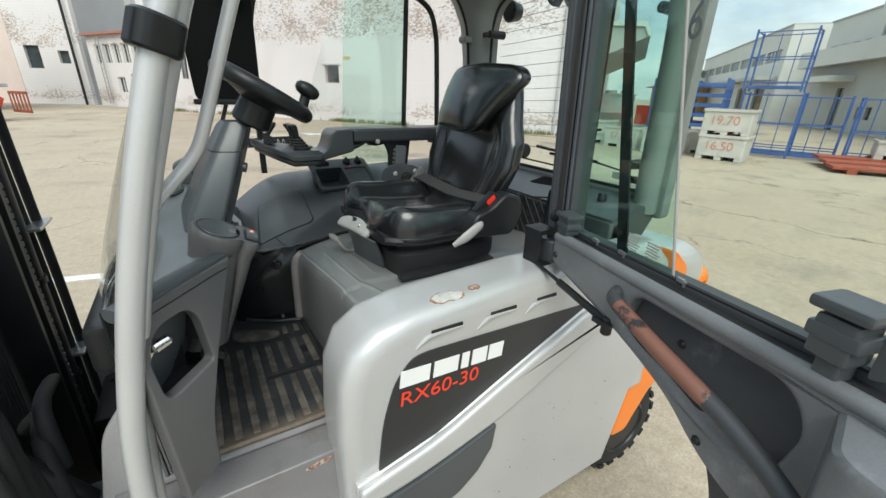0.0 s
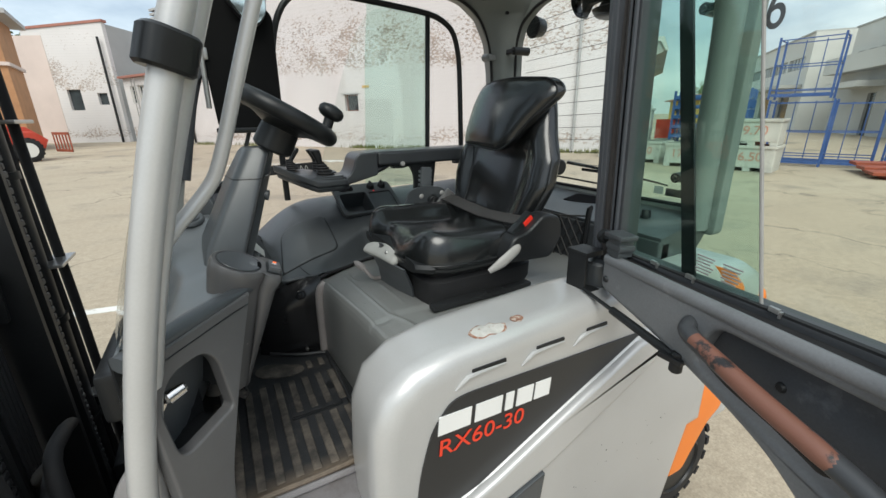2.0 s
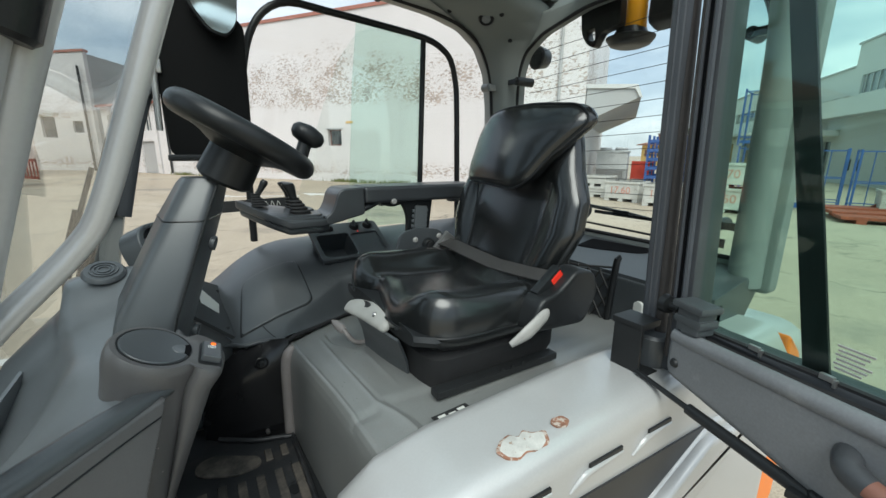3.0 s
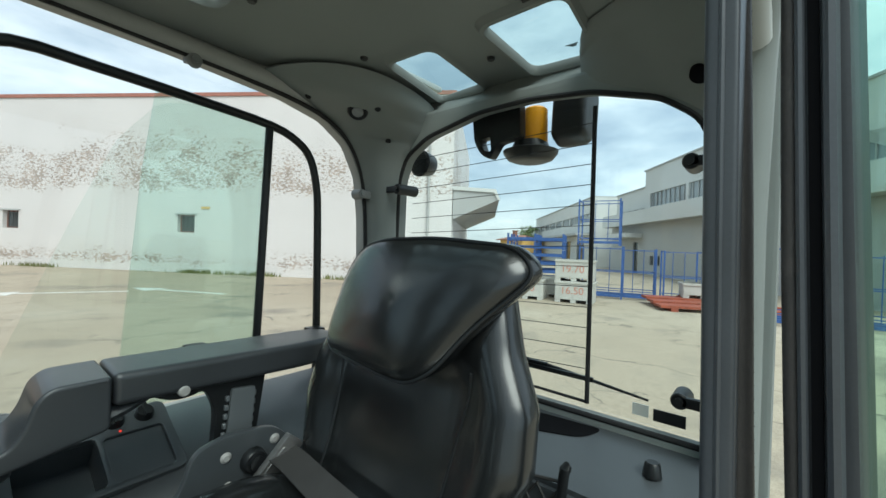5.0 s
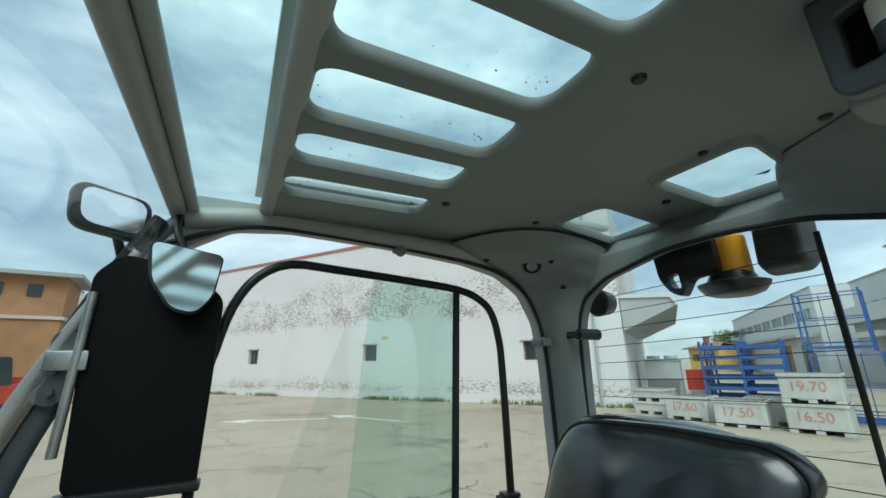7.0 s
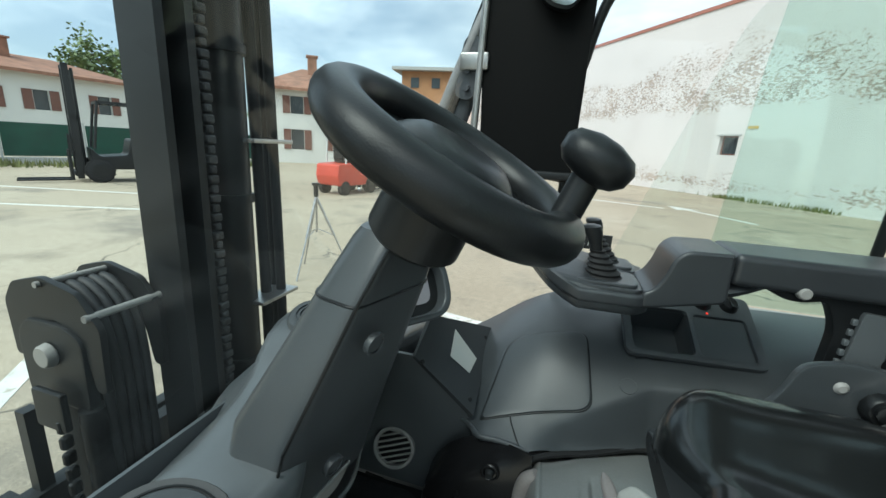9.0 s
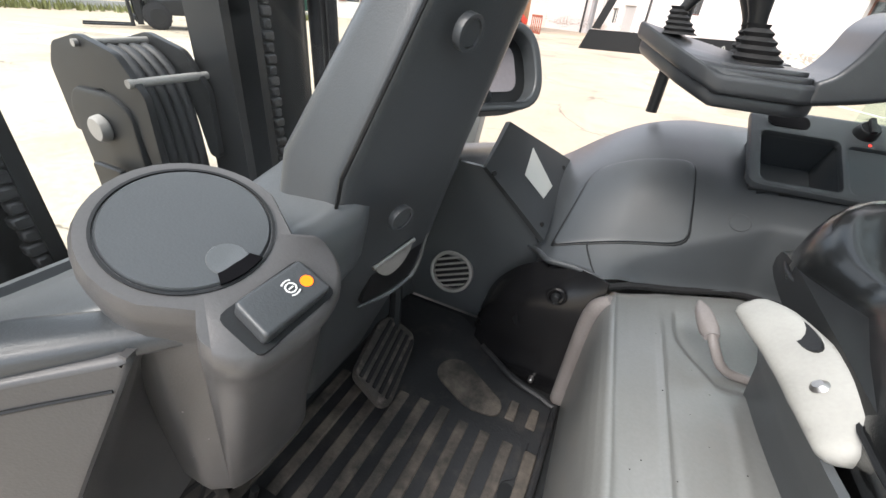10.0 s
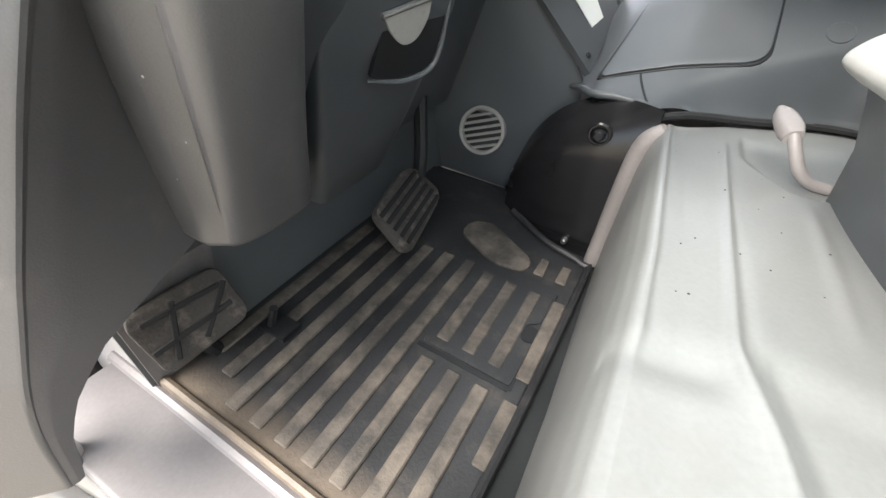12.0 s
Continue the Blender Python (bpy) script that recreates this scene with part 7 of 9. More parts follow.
AU = Vector((0, 1, 0.035)).normalized()
AV = AX.cross(AU).normalized()
wc = Vector((-0.085, 0.464, 1.667))
part("column_neck", rod(wc - AX * 0.088 + Vector((0.004, 0.016, 0)), wc - AX * 0.012, 0.046, 0.043, 32, 0.006), PLASTIC_BLACK, col, "black steering neck")
part("column_seam", joined(tube([(-0.216, 0.3915, 1.386), (-0.188, 0.4105, 1.458), (-0.1605, 0.4290, 1.53), (-0.137, 0.4487, 1.586)], 0.0018, 6, 1), tube([Vector(p) for p in column_ring(1.53, (-0.1602, 0.4298), (-0.220, 0.4468), (-0.235, 0.5622), (-0.1238, 0.548))], 0.0016, 6, 1, closed=True), tube([(-0.2525, 0.3945, 1.25), (-0.234, 0.3932, 1.32), (-0.216, 0.3915, 1.386)], 0.0016, 6, 1)), PLASTIC_BLACK, col)
for x, y, z in ((-0.150, 0.452, 1.487), (-0.193, 0.444, 1.337)):
    hole_pose = Matrix.Translation((x, y, z)) @ Vector((0.93, -0.28, -0.24)).to_track_quat("Z", "Y").to_matrix().to_4x4()
    hole = part("screw_hole", moved(plate([(0.0125 * math.cos(t * math.tau / 20), 0.0125 * math.sin(t * math.tau / 20)) for t in range(20)], "z", -0.006, 0.0008, [[(0.0095 * math.cos(t * math.tau / 20), 0.0095 * math.sin(t * math.tau / 20)) for t in range(20)]], 0.0003), hole_pose), PLASTIC, col)
    part("screw", moved(rod((0, 0, -0.008), (0, 0, -0.001), 0.0093, n=12), hole_pose), PLASTIC, hole)
SN = Vector((0.95, -0.171, -0.261)).normalized()
SX = Vector((0.177, 0.984, 0)).normalized()
SY = SN.cross(SX)
SLOT = Matrix(((SX.x, SY.x, SN.x, -0.2395), (SX.y, SY.y, SN.y, 0.508), (SX.z, SY.z, SN.z, 1.235), (0, 0, 0, 1))) @ Matrix.Diagonal((0.84, 0.95, 1, 1))
# proud black plate paints in the shade of the moulded hollow
slot = part("column_slot", moved(plate(rounded([(-0.056, -0.040), (0.0, -0.050), (0.055, -0.046), (0.060, 0.0), (0.054, 0.050), (-0.044, 0.030)], [0.006, 0.02, 0.02, 0.02, 0.01, 0.01], 4), "z", -0.004, 0.0016, (), 0.0012), SLOT), PLASTIC_BLACK, col, "black plate painted as the shaded recess in the column")
part("slot_lip", moved(tube([(-0.060, -0.040, 0.002), (0.0, -0.052, 0.003), (0.048, -0.047, 0.003), (0.062, -0.02, 0.003), (0.060, 0.03, 0.002)], [0.0015, 0.003, 0.0035, 0.003, 0.0015], 8), SLOT), PLASTIC_SOFT, slot)
part("slot_flap", moved(plate(rounded([(-0.052, 0.026), (0.022, 0.036), (0.024, 0.016), (0.010, -0.006), (-0.012, -0.010), (-0.034, 0.004)], [0.003, 0.004, 0.012, 0.014, 0.014, 0.012], 4), "z", 0.001, 0.0045, (), 0.001), SLOT), PEWTER, slot, "grey half-round flap")
part("flap_edge", moved(tube([(-0.054, 0.026, 0.005), (0.022, 0.037, 0.005)], 0.0028, 8, 1), SLOT), STEEL, slot)
DP = Matrix.Translation((-0.235, 0.752, 1.434)) @ Vector((0.75, -0.52, 0.40)).to_track_quat("Z", "Y").to_matrix().to_4x4()
rim_line = rounded(rect(-0.082, 0.082, -0.064, 0.056), 0.052, 8)
display = part("display", moved(plate(rim_line, "z", -0.040, 0.012, [[(x * 0.84, y * 0.82) for x, y in rim_line]], 0.004, 3), DP), PLASTIC, truck, "round-edged display unit behind the column")
part("display_back", moved(plate([(x * 0.86, y * 0.84) for x, y in rim_line], "z", -0.036, -0.014), DP), PLASTIC_BLACK, display)
part("screen", moved(plate(rounded(rect(-0.050, 0.050, -0.034, 0.030), 0.02, 5), "z", -0.0145, -0.012), DP), SCREEN, display, "display glass with its pale reflection put in the colour")
part("display_foot", tube([(-0.25, 0.74, 1.41), (-0.28, 0.70, 1.36), (-0.30, 0.66, 1.33)], [0.03, 0.03, 0.035], 12), PLASTIC, display)
rim_pts = [wc + 0.108 * (math.cos(t * math.tau / 56) * AU + math.sin(t * math.tau / 56) * AV) for t in range(56)]
swheel = part("steering_wheel", tube(rim_pts, 0.0192, 18, 1, closed=True), PLASTIC_BLACK, truck, "small black steering wheel with spinner knob")
part("hub", loft([oval(wc + AX * s, AU, AV, a, a * 0.97, 2.05, 44) for s, a in ((-0.035, 0.040), (-0.024, 0.066), (-0.016, 0.098), (-0.010, 0.104), (-0.006, 0.096), (-0.008, 0.082), (-0.003, 0.064), (0.006, 0.054), (0.012, 0.044), (0.0145, 0.028), (0.015, 0.004))]), PLASTIC_BLACK, swheel, "dished wheel centre", 60)
head = Vector((0.027, 0.486, 1.672))
kd = head - wc
kd = (kd - AX * kd.dot(AX)).normalized()
kb = wc + kd * 0.106
up = (head - kb).normalized()
part("spinner_knob", loft([oval(kb + up * s, AU, AV, a, b, 2.2, 24) for s, a, b in ((-0.004, 0.017, 0.017), (0.012, 0.013, 0.013), ((head - kb).length - 0.016, 0.012, 0.013))] + [oval(head + AX * s, AU, AV, a, b, 2.2, 24) for s, a, b in ((-0.012, 0.022, 0.024), (-0.004, 0.029, 0.031), (0.008, 0.030, 0.032), (0.016, 0.024, 0.026), (0.021, 0.010, 0.010))]), PLASTIC_BLACK, swheel, "black mushroom spinner knob", 60)

# far side: moulded console along the side window
def eased(x, xs, ys, width):
    """A broken line with its corners rounded over a width."""
    return float(np.mean(np.interp(x + np.linspace(-width, width, 15), xs, ys)))


def liner_z(x, v):
    top = eased(x, (-0.37, -0.26, -0.16, -0.06, 0.04, 0.19, 0.5, 1.0), (1.10, 1.14, 1.20, 1.285, 1.33, 1.335, 1.345, 1.36), 0.055)
    low = eased(x, (-0.37, -0.26, -0.10, -0.01, 0.25, 1.0), (1.04, 1.07, 1.122, 1.123, 1.126, 1.135), 0.05)
    return low + (top - low) * eased(v, (-0.3, 0, 0.12, 0.5, 0.8, 1, 1.3), (-0.30, 0, 0.16, 0.80, 0.985, 1.0, 1.0), 0.13)


def console_z(x, y):
    """Height of the moulded console; towards the hood it falls away in a hollow."""
    inner = float(np.interp(x, (-0.37, -0.29, -0.21, -0.15, -0.12, -0.10, 0.0, 1.0), (0.95, 0.925, 0.895, 0.868, 0.838, 0.813, 0.80, 0.80)))
    z = liner_z(x, min(1.0, max(0.0, (y - inner) / (1.2 - inner))))
    low = liner_z(x, 0.0) - 0.004
    return low + (z - low) * (1 - (1 - ease(0.0, 0.040, y - console_edge(x))) * ease(0.0, 0.06, x))


def console_edge(x):
    return float(np.interp(x, (-0.37, -0.29, -0.21, -0.15, -0.12, -0.10, 0.0, 0.22, 0.4, 1.0), (0.95, 0.925, 0.895, 0.868, 0.838, 0.813, 0.80, 0.896, 0.904, 0.904)))


def liner_point(u, v):
    x = -0.37 + 1.37 * u
    y = console_edge(x) + (1.2 - console_edge(x)) * (0.55 * v + 0.45 * v * v)
    return (x, y, console_z(x, y))


TR = pose(0.29, 1.046, 1.327, 33, 0, 5) @ Matrix.Diagonal((1.06, 1.10, 1, 1))
console_mesh = skin(liner_point, 130, 44)
inside = TR.inverted()
gone = [f for f in console_mesh.faces if -0.114 < (inside @ f.calc_center_median()).x < 0.008 and -0.068 < (inside @ f.calc_center_median()).y < 0.042]
bmesh.ops.delete(console_mesh, geom=gone, context="FACES")
console = part("side_console", console_mesh, PLASTIC, truck, "dark grey moulded side console", 75)


def wall_point(u, v):
    """A bulging panel whose top follows an arch down to the floor and rolls back along it."""
    x = 0.01 - 0.228 * u
    y = float(np.interp(u, (0, 0.3, 0.55, 0.8, 1), (0.780, 0.780, 0.786, 0.804, 0.838)))
    top = 0.905 + 0.222 * max(0.0, 1 - u ** 2.6) ** 0.62
    z = FL - 0.006 + (top - FL + 0.006) * v
    roll = max(0.0, (v - 0.70) / 0.30) ** 2 * float(np.interp(u, (0, 0.2, 0.5, 1), (0.012, 0.03, 0.05, 0.05)))
    return (x, y + roll + 0.018 * (1 - v) * u, z)


part("wheel_arch_panel", skin(wall_point, 36, 20, 0.006), GLOSSY_BLACK, console, "glossy black arched panel beside the hood", 60)
part("screw_ring", loft([oval((-0.066, 0.7795 - d, 1.074), (1, 0, 0), (0, 0, 1), r, r, 2, 24) for d, r in ((0.0, 0.019), (0.0025, 0.0165), (0.0025, 0.0145), (0.0005, 0.0125))], False), GLOSSY_BLACK, console)
part("screw", rod((-0.066, 0.782, 1.074), (-0.066, 0.770, 1.074), 0.009, 0.008, 12, 0.002), STEEL_BLACK, console)
part("screw", rod((-0.068, 0.782, 0.862), (-0.068, 0.768, 0.862), 0.006, 0.005, 12, 0.001), STEEL, console)


def hatch_point(u, v, up=0.0):
    x, y = -0.104 + (0.212 - 0.05 * v) * u + 0.03 * v, 0.848 + 0.034 * u + (0.168 - 0.034 * u) * v
    return tuple(Vector((x, y, console_z(x, y))) + Vector((0, -0.55, 0.83)) * up)


def hatch_mesh(grow, a, b):
    """A lid that follows the console, with rounded corners."""
    line = rounded([(-grow, -grow), (1 + grow, -grow), (1 + grow, 1 + grow), (-grow, 1 + grow)], [0.08, 0.16, 0.16, 0.20], 5)
    line = [tuple(Vector(p).lerp(Vector(q), k / 12)) for p, q in zip(line, line[1:] + line[:1]) for k in range(12 if math.dist(p, q) > 0.3 else 1)]
    rings = [[hatch_point(0.5 + (u - 0.5) * s, 0.5 + (v - 0.5) * s, h) for u, v in line] for s, h in ((1.0, a), (1.0, b - 0.001), (0.985, b), (0.9, b), (0.8, b), (0.7, b), (0.6, b), (0.5, b), (0.4, b), (0.3, b), (0.2, b), (0.1, b), (0.02, b))]
    return loft(rings)


part("hatch_gap", hatch_mesh(0.018, -0.004, 0.0014), PLASTIC_BLACK, console, "", 60)
part("hatch_lid", hatch_mesh(0.0, -0.004, 0.0048), PLASTIC, console, "large rounded hatch lid", 60)
part("console_skirt", box((-0.01, 0.802, 0.86), (1.0, 0.808, 1.095)), PLASTIC_BLACK, console)
part("console_lip", tube([(x, console_edge(x) + 0.004, console_z(x, console_edge(x)) + dz) for x, dz in ((-0.168, -0.004), (-0.15, 0.0), (-0.12, 0.0), (-0.10, 0.0), (-0.06, 0.0), (-0.02, -0.001), (0.0, -0.003))], [0.002, 0.0045, 0.006, 0.006, 0.0055, 0.005, 0.003], 12), PLASTIC, console)
part("console_joint", tube([(x, y, console_z(x, y)) for x, y in ((-0.049, 0.872), (-0.043, 0.850), (-0.030, 0.825), (-0.018, 0.806))], 0.0016, 8), PLASTIC_BLACK, console)
plug_normal = Vector((console_z(0.165, 0.93) - console_z(0.185, 0.93), console_z(0.175, 0.92) - console_z(0.175, 0.94), 0.02)).normalized()
part("plug", moved(rod((0, 0, -0.006), (0, 0, 0.0014), 0.017, 0.0163, 24, 0.0006), Matrix.Translation((0.175, 0.93, console_z(0.175, 0.93))) @ plug_normal.to_track_quat("Z", "Y").to_matrix().to_4x4()), PLASTIC, console)
tray = part("storage_tray", moved(plate(rounded(rect(-0.125, 0.125, -0.075, 0.085), 0.018, 4), "z", -0.002, 0.012, [rounded(rect(-0.108, 0.002, -0.062, 0.036), 0.01, 3), rounded(rect(0.012, 0.108, -0.062, 0.03), 0.01, 3)], 0.004), TR), PLASTIC, console, "black storage tray with dials")
part("tray_bin", moved(plate(rect(-0.113, 0.007, -0.067, 0.041), "z", -0.070, 0.0, [rect(-0.109, 0.003, -0.063, 0.037)]), TR), PLASTIC, tray)
part("tray_floor", moved(box((-0.113, -0.067, -0.074), (0.007, 0.041, -0.0702)), TR), PLASTIC, tray)
part("tray_cover", moved(box((0.012, -0.062, -0.004), (0.108, 0.03, 0.006), 0.004), TR), PLASTIC, tray)
# flat black sheet stands in for the shade in the hole
part("cup_hole", moved(plate(rounded(rect(-0.10, -0.04, 0.048, 0.076), 0.013, 4), "z", 0.011, 0.0135), TR), DEEP, tray)
for x in (0.035, 0.085):
    part("dial", moved(joined(rod((x, 0.06, 0.010), (x, 0.06, 0.026), 0.017, 0.015, 18, 0.002), box((x - 0.004, 0.045, 0.026), (x + 0.004, 0.075, 0.033), 0.002)), TR), PLASTIC_BLACK, tray, "black rotary dial")
part("led", moved(rod((0.04, 0.036, 0.0115), (0.04, 0.036, 0.0130), 0.0024, n=10), TR), RED_LED, tray)


# trim panel with label and the vent panel under it
def sheet(corners, thick):
    a, b, c, d = [Vector(p) for p in corners]
    return skin(lambda u, v: tuple((a * (1 - u) + b * u) * (1 - v) + (d * (1 - u) + c * u) * v), 4, 4, thick)


FA, FB, FC, FD = (-0.250, 0.823, 1.258), (-0.126, 0.850, 1.132), (-0.147, 1.125, 1.208), (-0.240, 0.887, 1.328)
front_panel = part("front_side_panel", sheet((FA, FB, FC, FD), -0.01), TRIM, truck, "grey trim panel with pale label")


def on_panel(u, v, h=0.0):
    a, b, c, d = [Vector(p) for p in (FA, FB, FC, FD)]
    n = (b - a).cross(d - a).normalized()
    n = n if n.z > 0 else -n
    return (a * (1 - u) + b * u) * (1 - v) + (d * (1 - u) + c * u) * v + n * h


part("panel_label", sheet([on_panel(*q, 0.0125) for q in ((0.45, 0.42), (0.80, 0.36), (0.86, 0.56), (0.40, 0.84))], 0.001), PAPER, front_panel, "pale label")
for q in ((0.12, 0.06), (0.90, 0.12), (0.93, 0.86)):
    part("screw", rod(on_panel(*q), on_panel(*q, 0.0145), 0.006, 0.005, 12, 0.001), STEEL_BLACK, front_panel)


def vent_y(z):
    return 0.823 + 0.25 * (1.257 - z) + 0.006


part("vent_panel", skin(lambda u, v: (lambda z: (float(np.interp(u, (0, 1), (-0.46, float(np.interp(z, (0.83, 1.132, 1.258), (-0.12, -0.128, -0.252)))))), vent_y(z), z))(0.83 + 0.428 * v), 8, 12, 0.006), PLASTIC_SOFT, truck, "dark footwell panel with a round vent", 60)
part("bulkhead", skin(lambda u, v: (-0.43 - 0.02 * v, 0.20 + 0.75 * u, 0.83 + 0.45 * v), 8, 6, 0.006), PLASTIC_SOFT, truck, "dark footwell bulkhead", 60)
VN = Matrix.Translation((-0.307, vent_y(0.979) - 0.019, 0.979)) @ Vector((0.10, -0.96, 0.24)).to_track_quat("Z", "Y").to_matrix().to_4x4()
vent = part("air_vent", moved(plate([(0.050 * math.cos(t * math.tau / 36), 0.050 * math.sin(t * math.tau / 36)) for t in range(36)], "z", -0.008, 0.008, [[(0.042 * math.cos(t * math.tau / 36), 0.042 * math.sin(t * math.tau / 36)) for t in range(36)]], 0.003), VN), PEWTER, truck, "round air vent with pale rim")
part("vent_back", moved(rod((0, 0, -0.007), (0, 0, -0.004), 0.043, n=24), VN), PLASTIC_BLACK, vent)
for k in range(6):
    y = -0.032 + 0.0128 * k
    w = math.sqrt(0.042 ** 2 - y * y)
    part("slat", moved(moved(box((-w, -0.003, -0.001), (w, 0.003, 0.001)), pose(0, y, 0.003, 35, 0, 0)), VN @ pose(0, 0, 0, 0, 0, 20)), PEWTER, vent)
part("footwell_liner", skin(lambda u, v: (-0.424 - 0.012 * v, 0.205 + (0.10 + 0.05 * v) * u, 0.835 + 0.25 * v), 6, 6, 0.004), SILL_PAINT, truck, "scuffed silver panel behind the side pedal", 60)
part("kick_panel", plate(rounded([(-0.56, 0.80), (-0.52, 1.00), (-0.47, 1.07), (-0.43, 1.07), (-0.435, 0.80)], 0.03, 4), "y", 0.205, 0.222, (), 0.006), SILVER_DIRTY, truck, "scuffed silver footwell side")

# armrest console with joysticks
arm = part("armrest", plate(rounded([(0.275, 0.845), (0.60, 0.835), (0.70, 0.855), (0.715, 0.935), (0.66, 0.97), (0.275, 0.97)], [0.012, 0.04, 0.05, 0.05, 0.05, 0.012], 5), "z", 1.500, 1.552, (), 0.012, 4), ARM_PLASTIC, truck, "dark plastic armrest with joystick console")
arm.location.z = -0.012
part("arm_block", plate(rounded([(0.272, 1.552), (0.205, 1.550), (0.188, 1.535), (0.178, 1.50), (0.165, 1.478), (0.150, 1.470), (0.150, 1.442), (0.272, 1.470)], [0.006, 0.012, 0.012, 0.02, 0.02, 0.006, 0.02, 0.01], 4), "y", 0.836, 0.968, (), 0.006, 3), ARM_PLASTIC, arm)
part("arm_under", tube([(0.155, 0.90, 1.452), (0.22, 0.90, 1.466), (0.29, 0.90, 1.488), (0.34, 0.905, 1.503)], [0.05, 0.05, 0.045, 0.03], 16, 4, 0.36, (0, 0, 1)), ARM_PLASTIC, arm)
jb_line = rounded([(0.035, 0.826), (0.150, 0.832), (0.178, 0.86), (0.178, 1.045), (0.08, 1.065), (0.03, 1.05), (-0.06, 1.02), (-0.075, 0.985), (-0.04, 0.905), (-0.005, 0.848)], [0.02, 0.012, 0.012, 0.02, 0.03, 0.02, 0.02, 0.02, 0.05, 0.04], 5)
base_mesh = joined(plate(jb_line, "z", 1.442, 1.466, (), 0.007, 3), plate([(0.06 + (x - 0.06) * 0.93, 0.94 + (y - 0.94) * 0.91) for x, y in jb_line], "z", 1.424, 1.446, (), 0.009, 3))
for v in base_mesh.verts:
    v.co.z += max(0.0, 0.05 - v.co.x) * 0.42
part("joystick_base", base_mesh, ARM_PLASTIC, arm)
part("tip_plate", moved(plate(rounded([(-0.028, -0.008), (0.028, -0.010), (0.030, 0.010), (-0.026, 0.008)], 0.006, 3), "z", 0, 0.003), pose(0.0, 0.89, 1.484, 0, 22, -62)), PEWTER, arm)
part("oval_button", moved(plate(rounded(rect(-0.026, 0.026, -0.015, 0.015), 0.014, 5), "z", -0.002, 0.004, (), 0.0015), pose(0.018, 0.890, 1.480, 0, 22, -58)), PEWTER, arm, "oval pale button")
for x, y, s, round_head in ((0.092, 0.884, 1.0, False), (0.100, 1.000, 0.95, False), (-0.012, 0.925, 0.72, True)):
    z0 = 1.466 + max(0.0, 0.05 - x) * 0.42
    if not round_head:
        part("stick_plinth", moved(joined(plate(rounded(rect(-0.060 * s, 0.060 * s, -0.048 * s, 0.046 * s), 0.020 * s, 5), "z", -0.002, 0.007, (), 0.003), plate(rounded(rect(-0.053 * s, 0.053 * s, -0.042 * s, 0.040 * s), 0.018 * s, 5), "z", 0.005, 0.013, (), 0.003)), Matrix.Translation((x, y, z0))), ARM_PLASTIC, arm)
    boot = []
    for k in range(11):
        r = (0.034 - 0.0019 * k) * s - (0.0045 * s if k % 2 else 0)
        boot.append(oval((x - 0.0018 * k * s, y, z0 + 0.011 + 0.0048 * k * s), (1, 0, 0), (0, 1, 0), r, r, 2, 22))
    stick = part("joystick", loft(boot), RUBBER, arm, "ribbed rubber joystick boot", 25)
    gx, gz = x - 0.018 * s, z0 + 0.060 * s
    if round_head:
        part("grip", tube([(gx, y, gz - 0.012), (gx + 0.016, y, gz + 0.012), (gx + 0.028, y, gz + 0.032), (gx + 0.032, y, gz + 0.040)], [0.007, 0.008, 0.011, 0.008], 12), PLASTIC_BLACK, stick, "slim black lever grip")
        continue
    part("grip", loft([oval((gx - 0.004 * k, y, gz + h * s), (1, 0, 0.15), (0, 1, 0), a * s, b * s, 2.6, 20) for k, (h, a, b) in enumerate(((-0.012, 0.010, 0.010), (0.008, 0.011, 0.012), (0.022, 0.014, 0.016), (0.032, 0.016, 0.018), (0.040, 0.016, 0.019), (0.043, 0.010, 0.012)))]), PLASTIC_BLACK, stick, "black joystick grip")
for k, (x, y) in enumerate(((0.135, 0.935), (0.150, 0.935), (0.135, 0.955), (0.150, 0.955), (0.030, 0.915), (0.045, 0.905))):
    part("key", box((x - 0.005, y - 0.005, 1.464), (x + 0.005, y + 0.005, 1.4705), 0.0015, 1), PLASTIC_BLACK, arm)
part("arm_bolt", rod((0.372, 0.852, 1.503), (0.372, 0.838, 1.503), 0.010, 0.009, 14, 0.002), PEWTER, arm, "round steel bolt")
part("arm_bracket", joined(plate(rounded([(0.30, 1.515), (0.335, 1.495), (0.36, 1.484), (0.385, 1.484), (0.41, 1.492), (0.43, 1.45), (0.425, 1.34), (0.50, 1.33), (0.525, 1.515)], [0.01, 0.02, 0.015, 0.015, 0.015, 0.03, 0.01, 0.01, 0.01], 4), "y", 0.858, 0.882, (), 0.004)), PLASTIC_BLACK, arm, "black curved arm bracket")
part("arm_track", plate(rounded([(0.442, 1.330), (0.488, 1.325), (0.500, 1.480), (0.455, 1.484)], 0.006, 2), "y", 0.850, 0.862, (), 0.002), PLASTIC_SOFT, arm, "grey adjusting track")
for k in range(8):
    for side in (0.0, 0.050):
        part("track_tooth", box((0.434 + side + 0.0016 * k, 0.852, 1.342 + 0.017 * k), (0.441 + side + 0.0016 * k, 0.860, 1.352 + 0.017 * k), 0.001, 1), PLASTIC_SOFT, arm)
plate_arm = part("arm_mount", plate(rounded([(0.33, 1.22), (0.56, 1.21), (0.60, 1.32), (0.52, 1.395), (0.44, 1.405), (0.38, 1.39), (0.36, 1.33), (0.33, 1.29)], 0.02, 4), "y", 0.81, 0.825, (), 0.004), PLASTIC, truck, "dark armrest mounting plate with bolts")
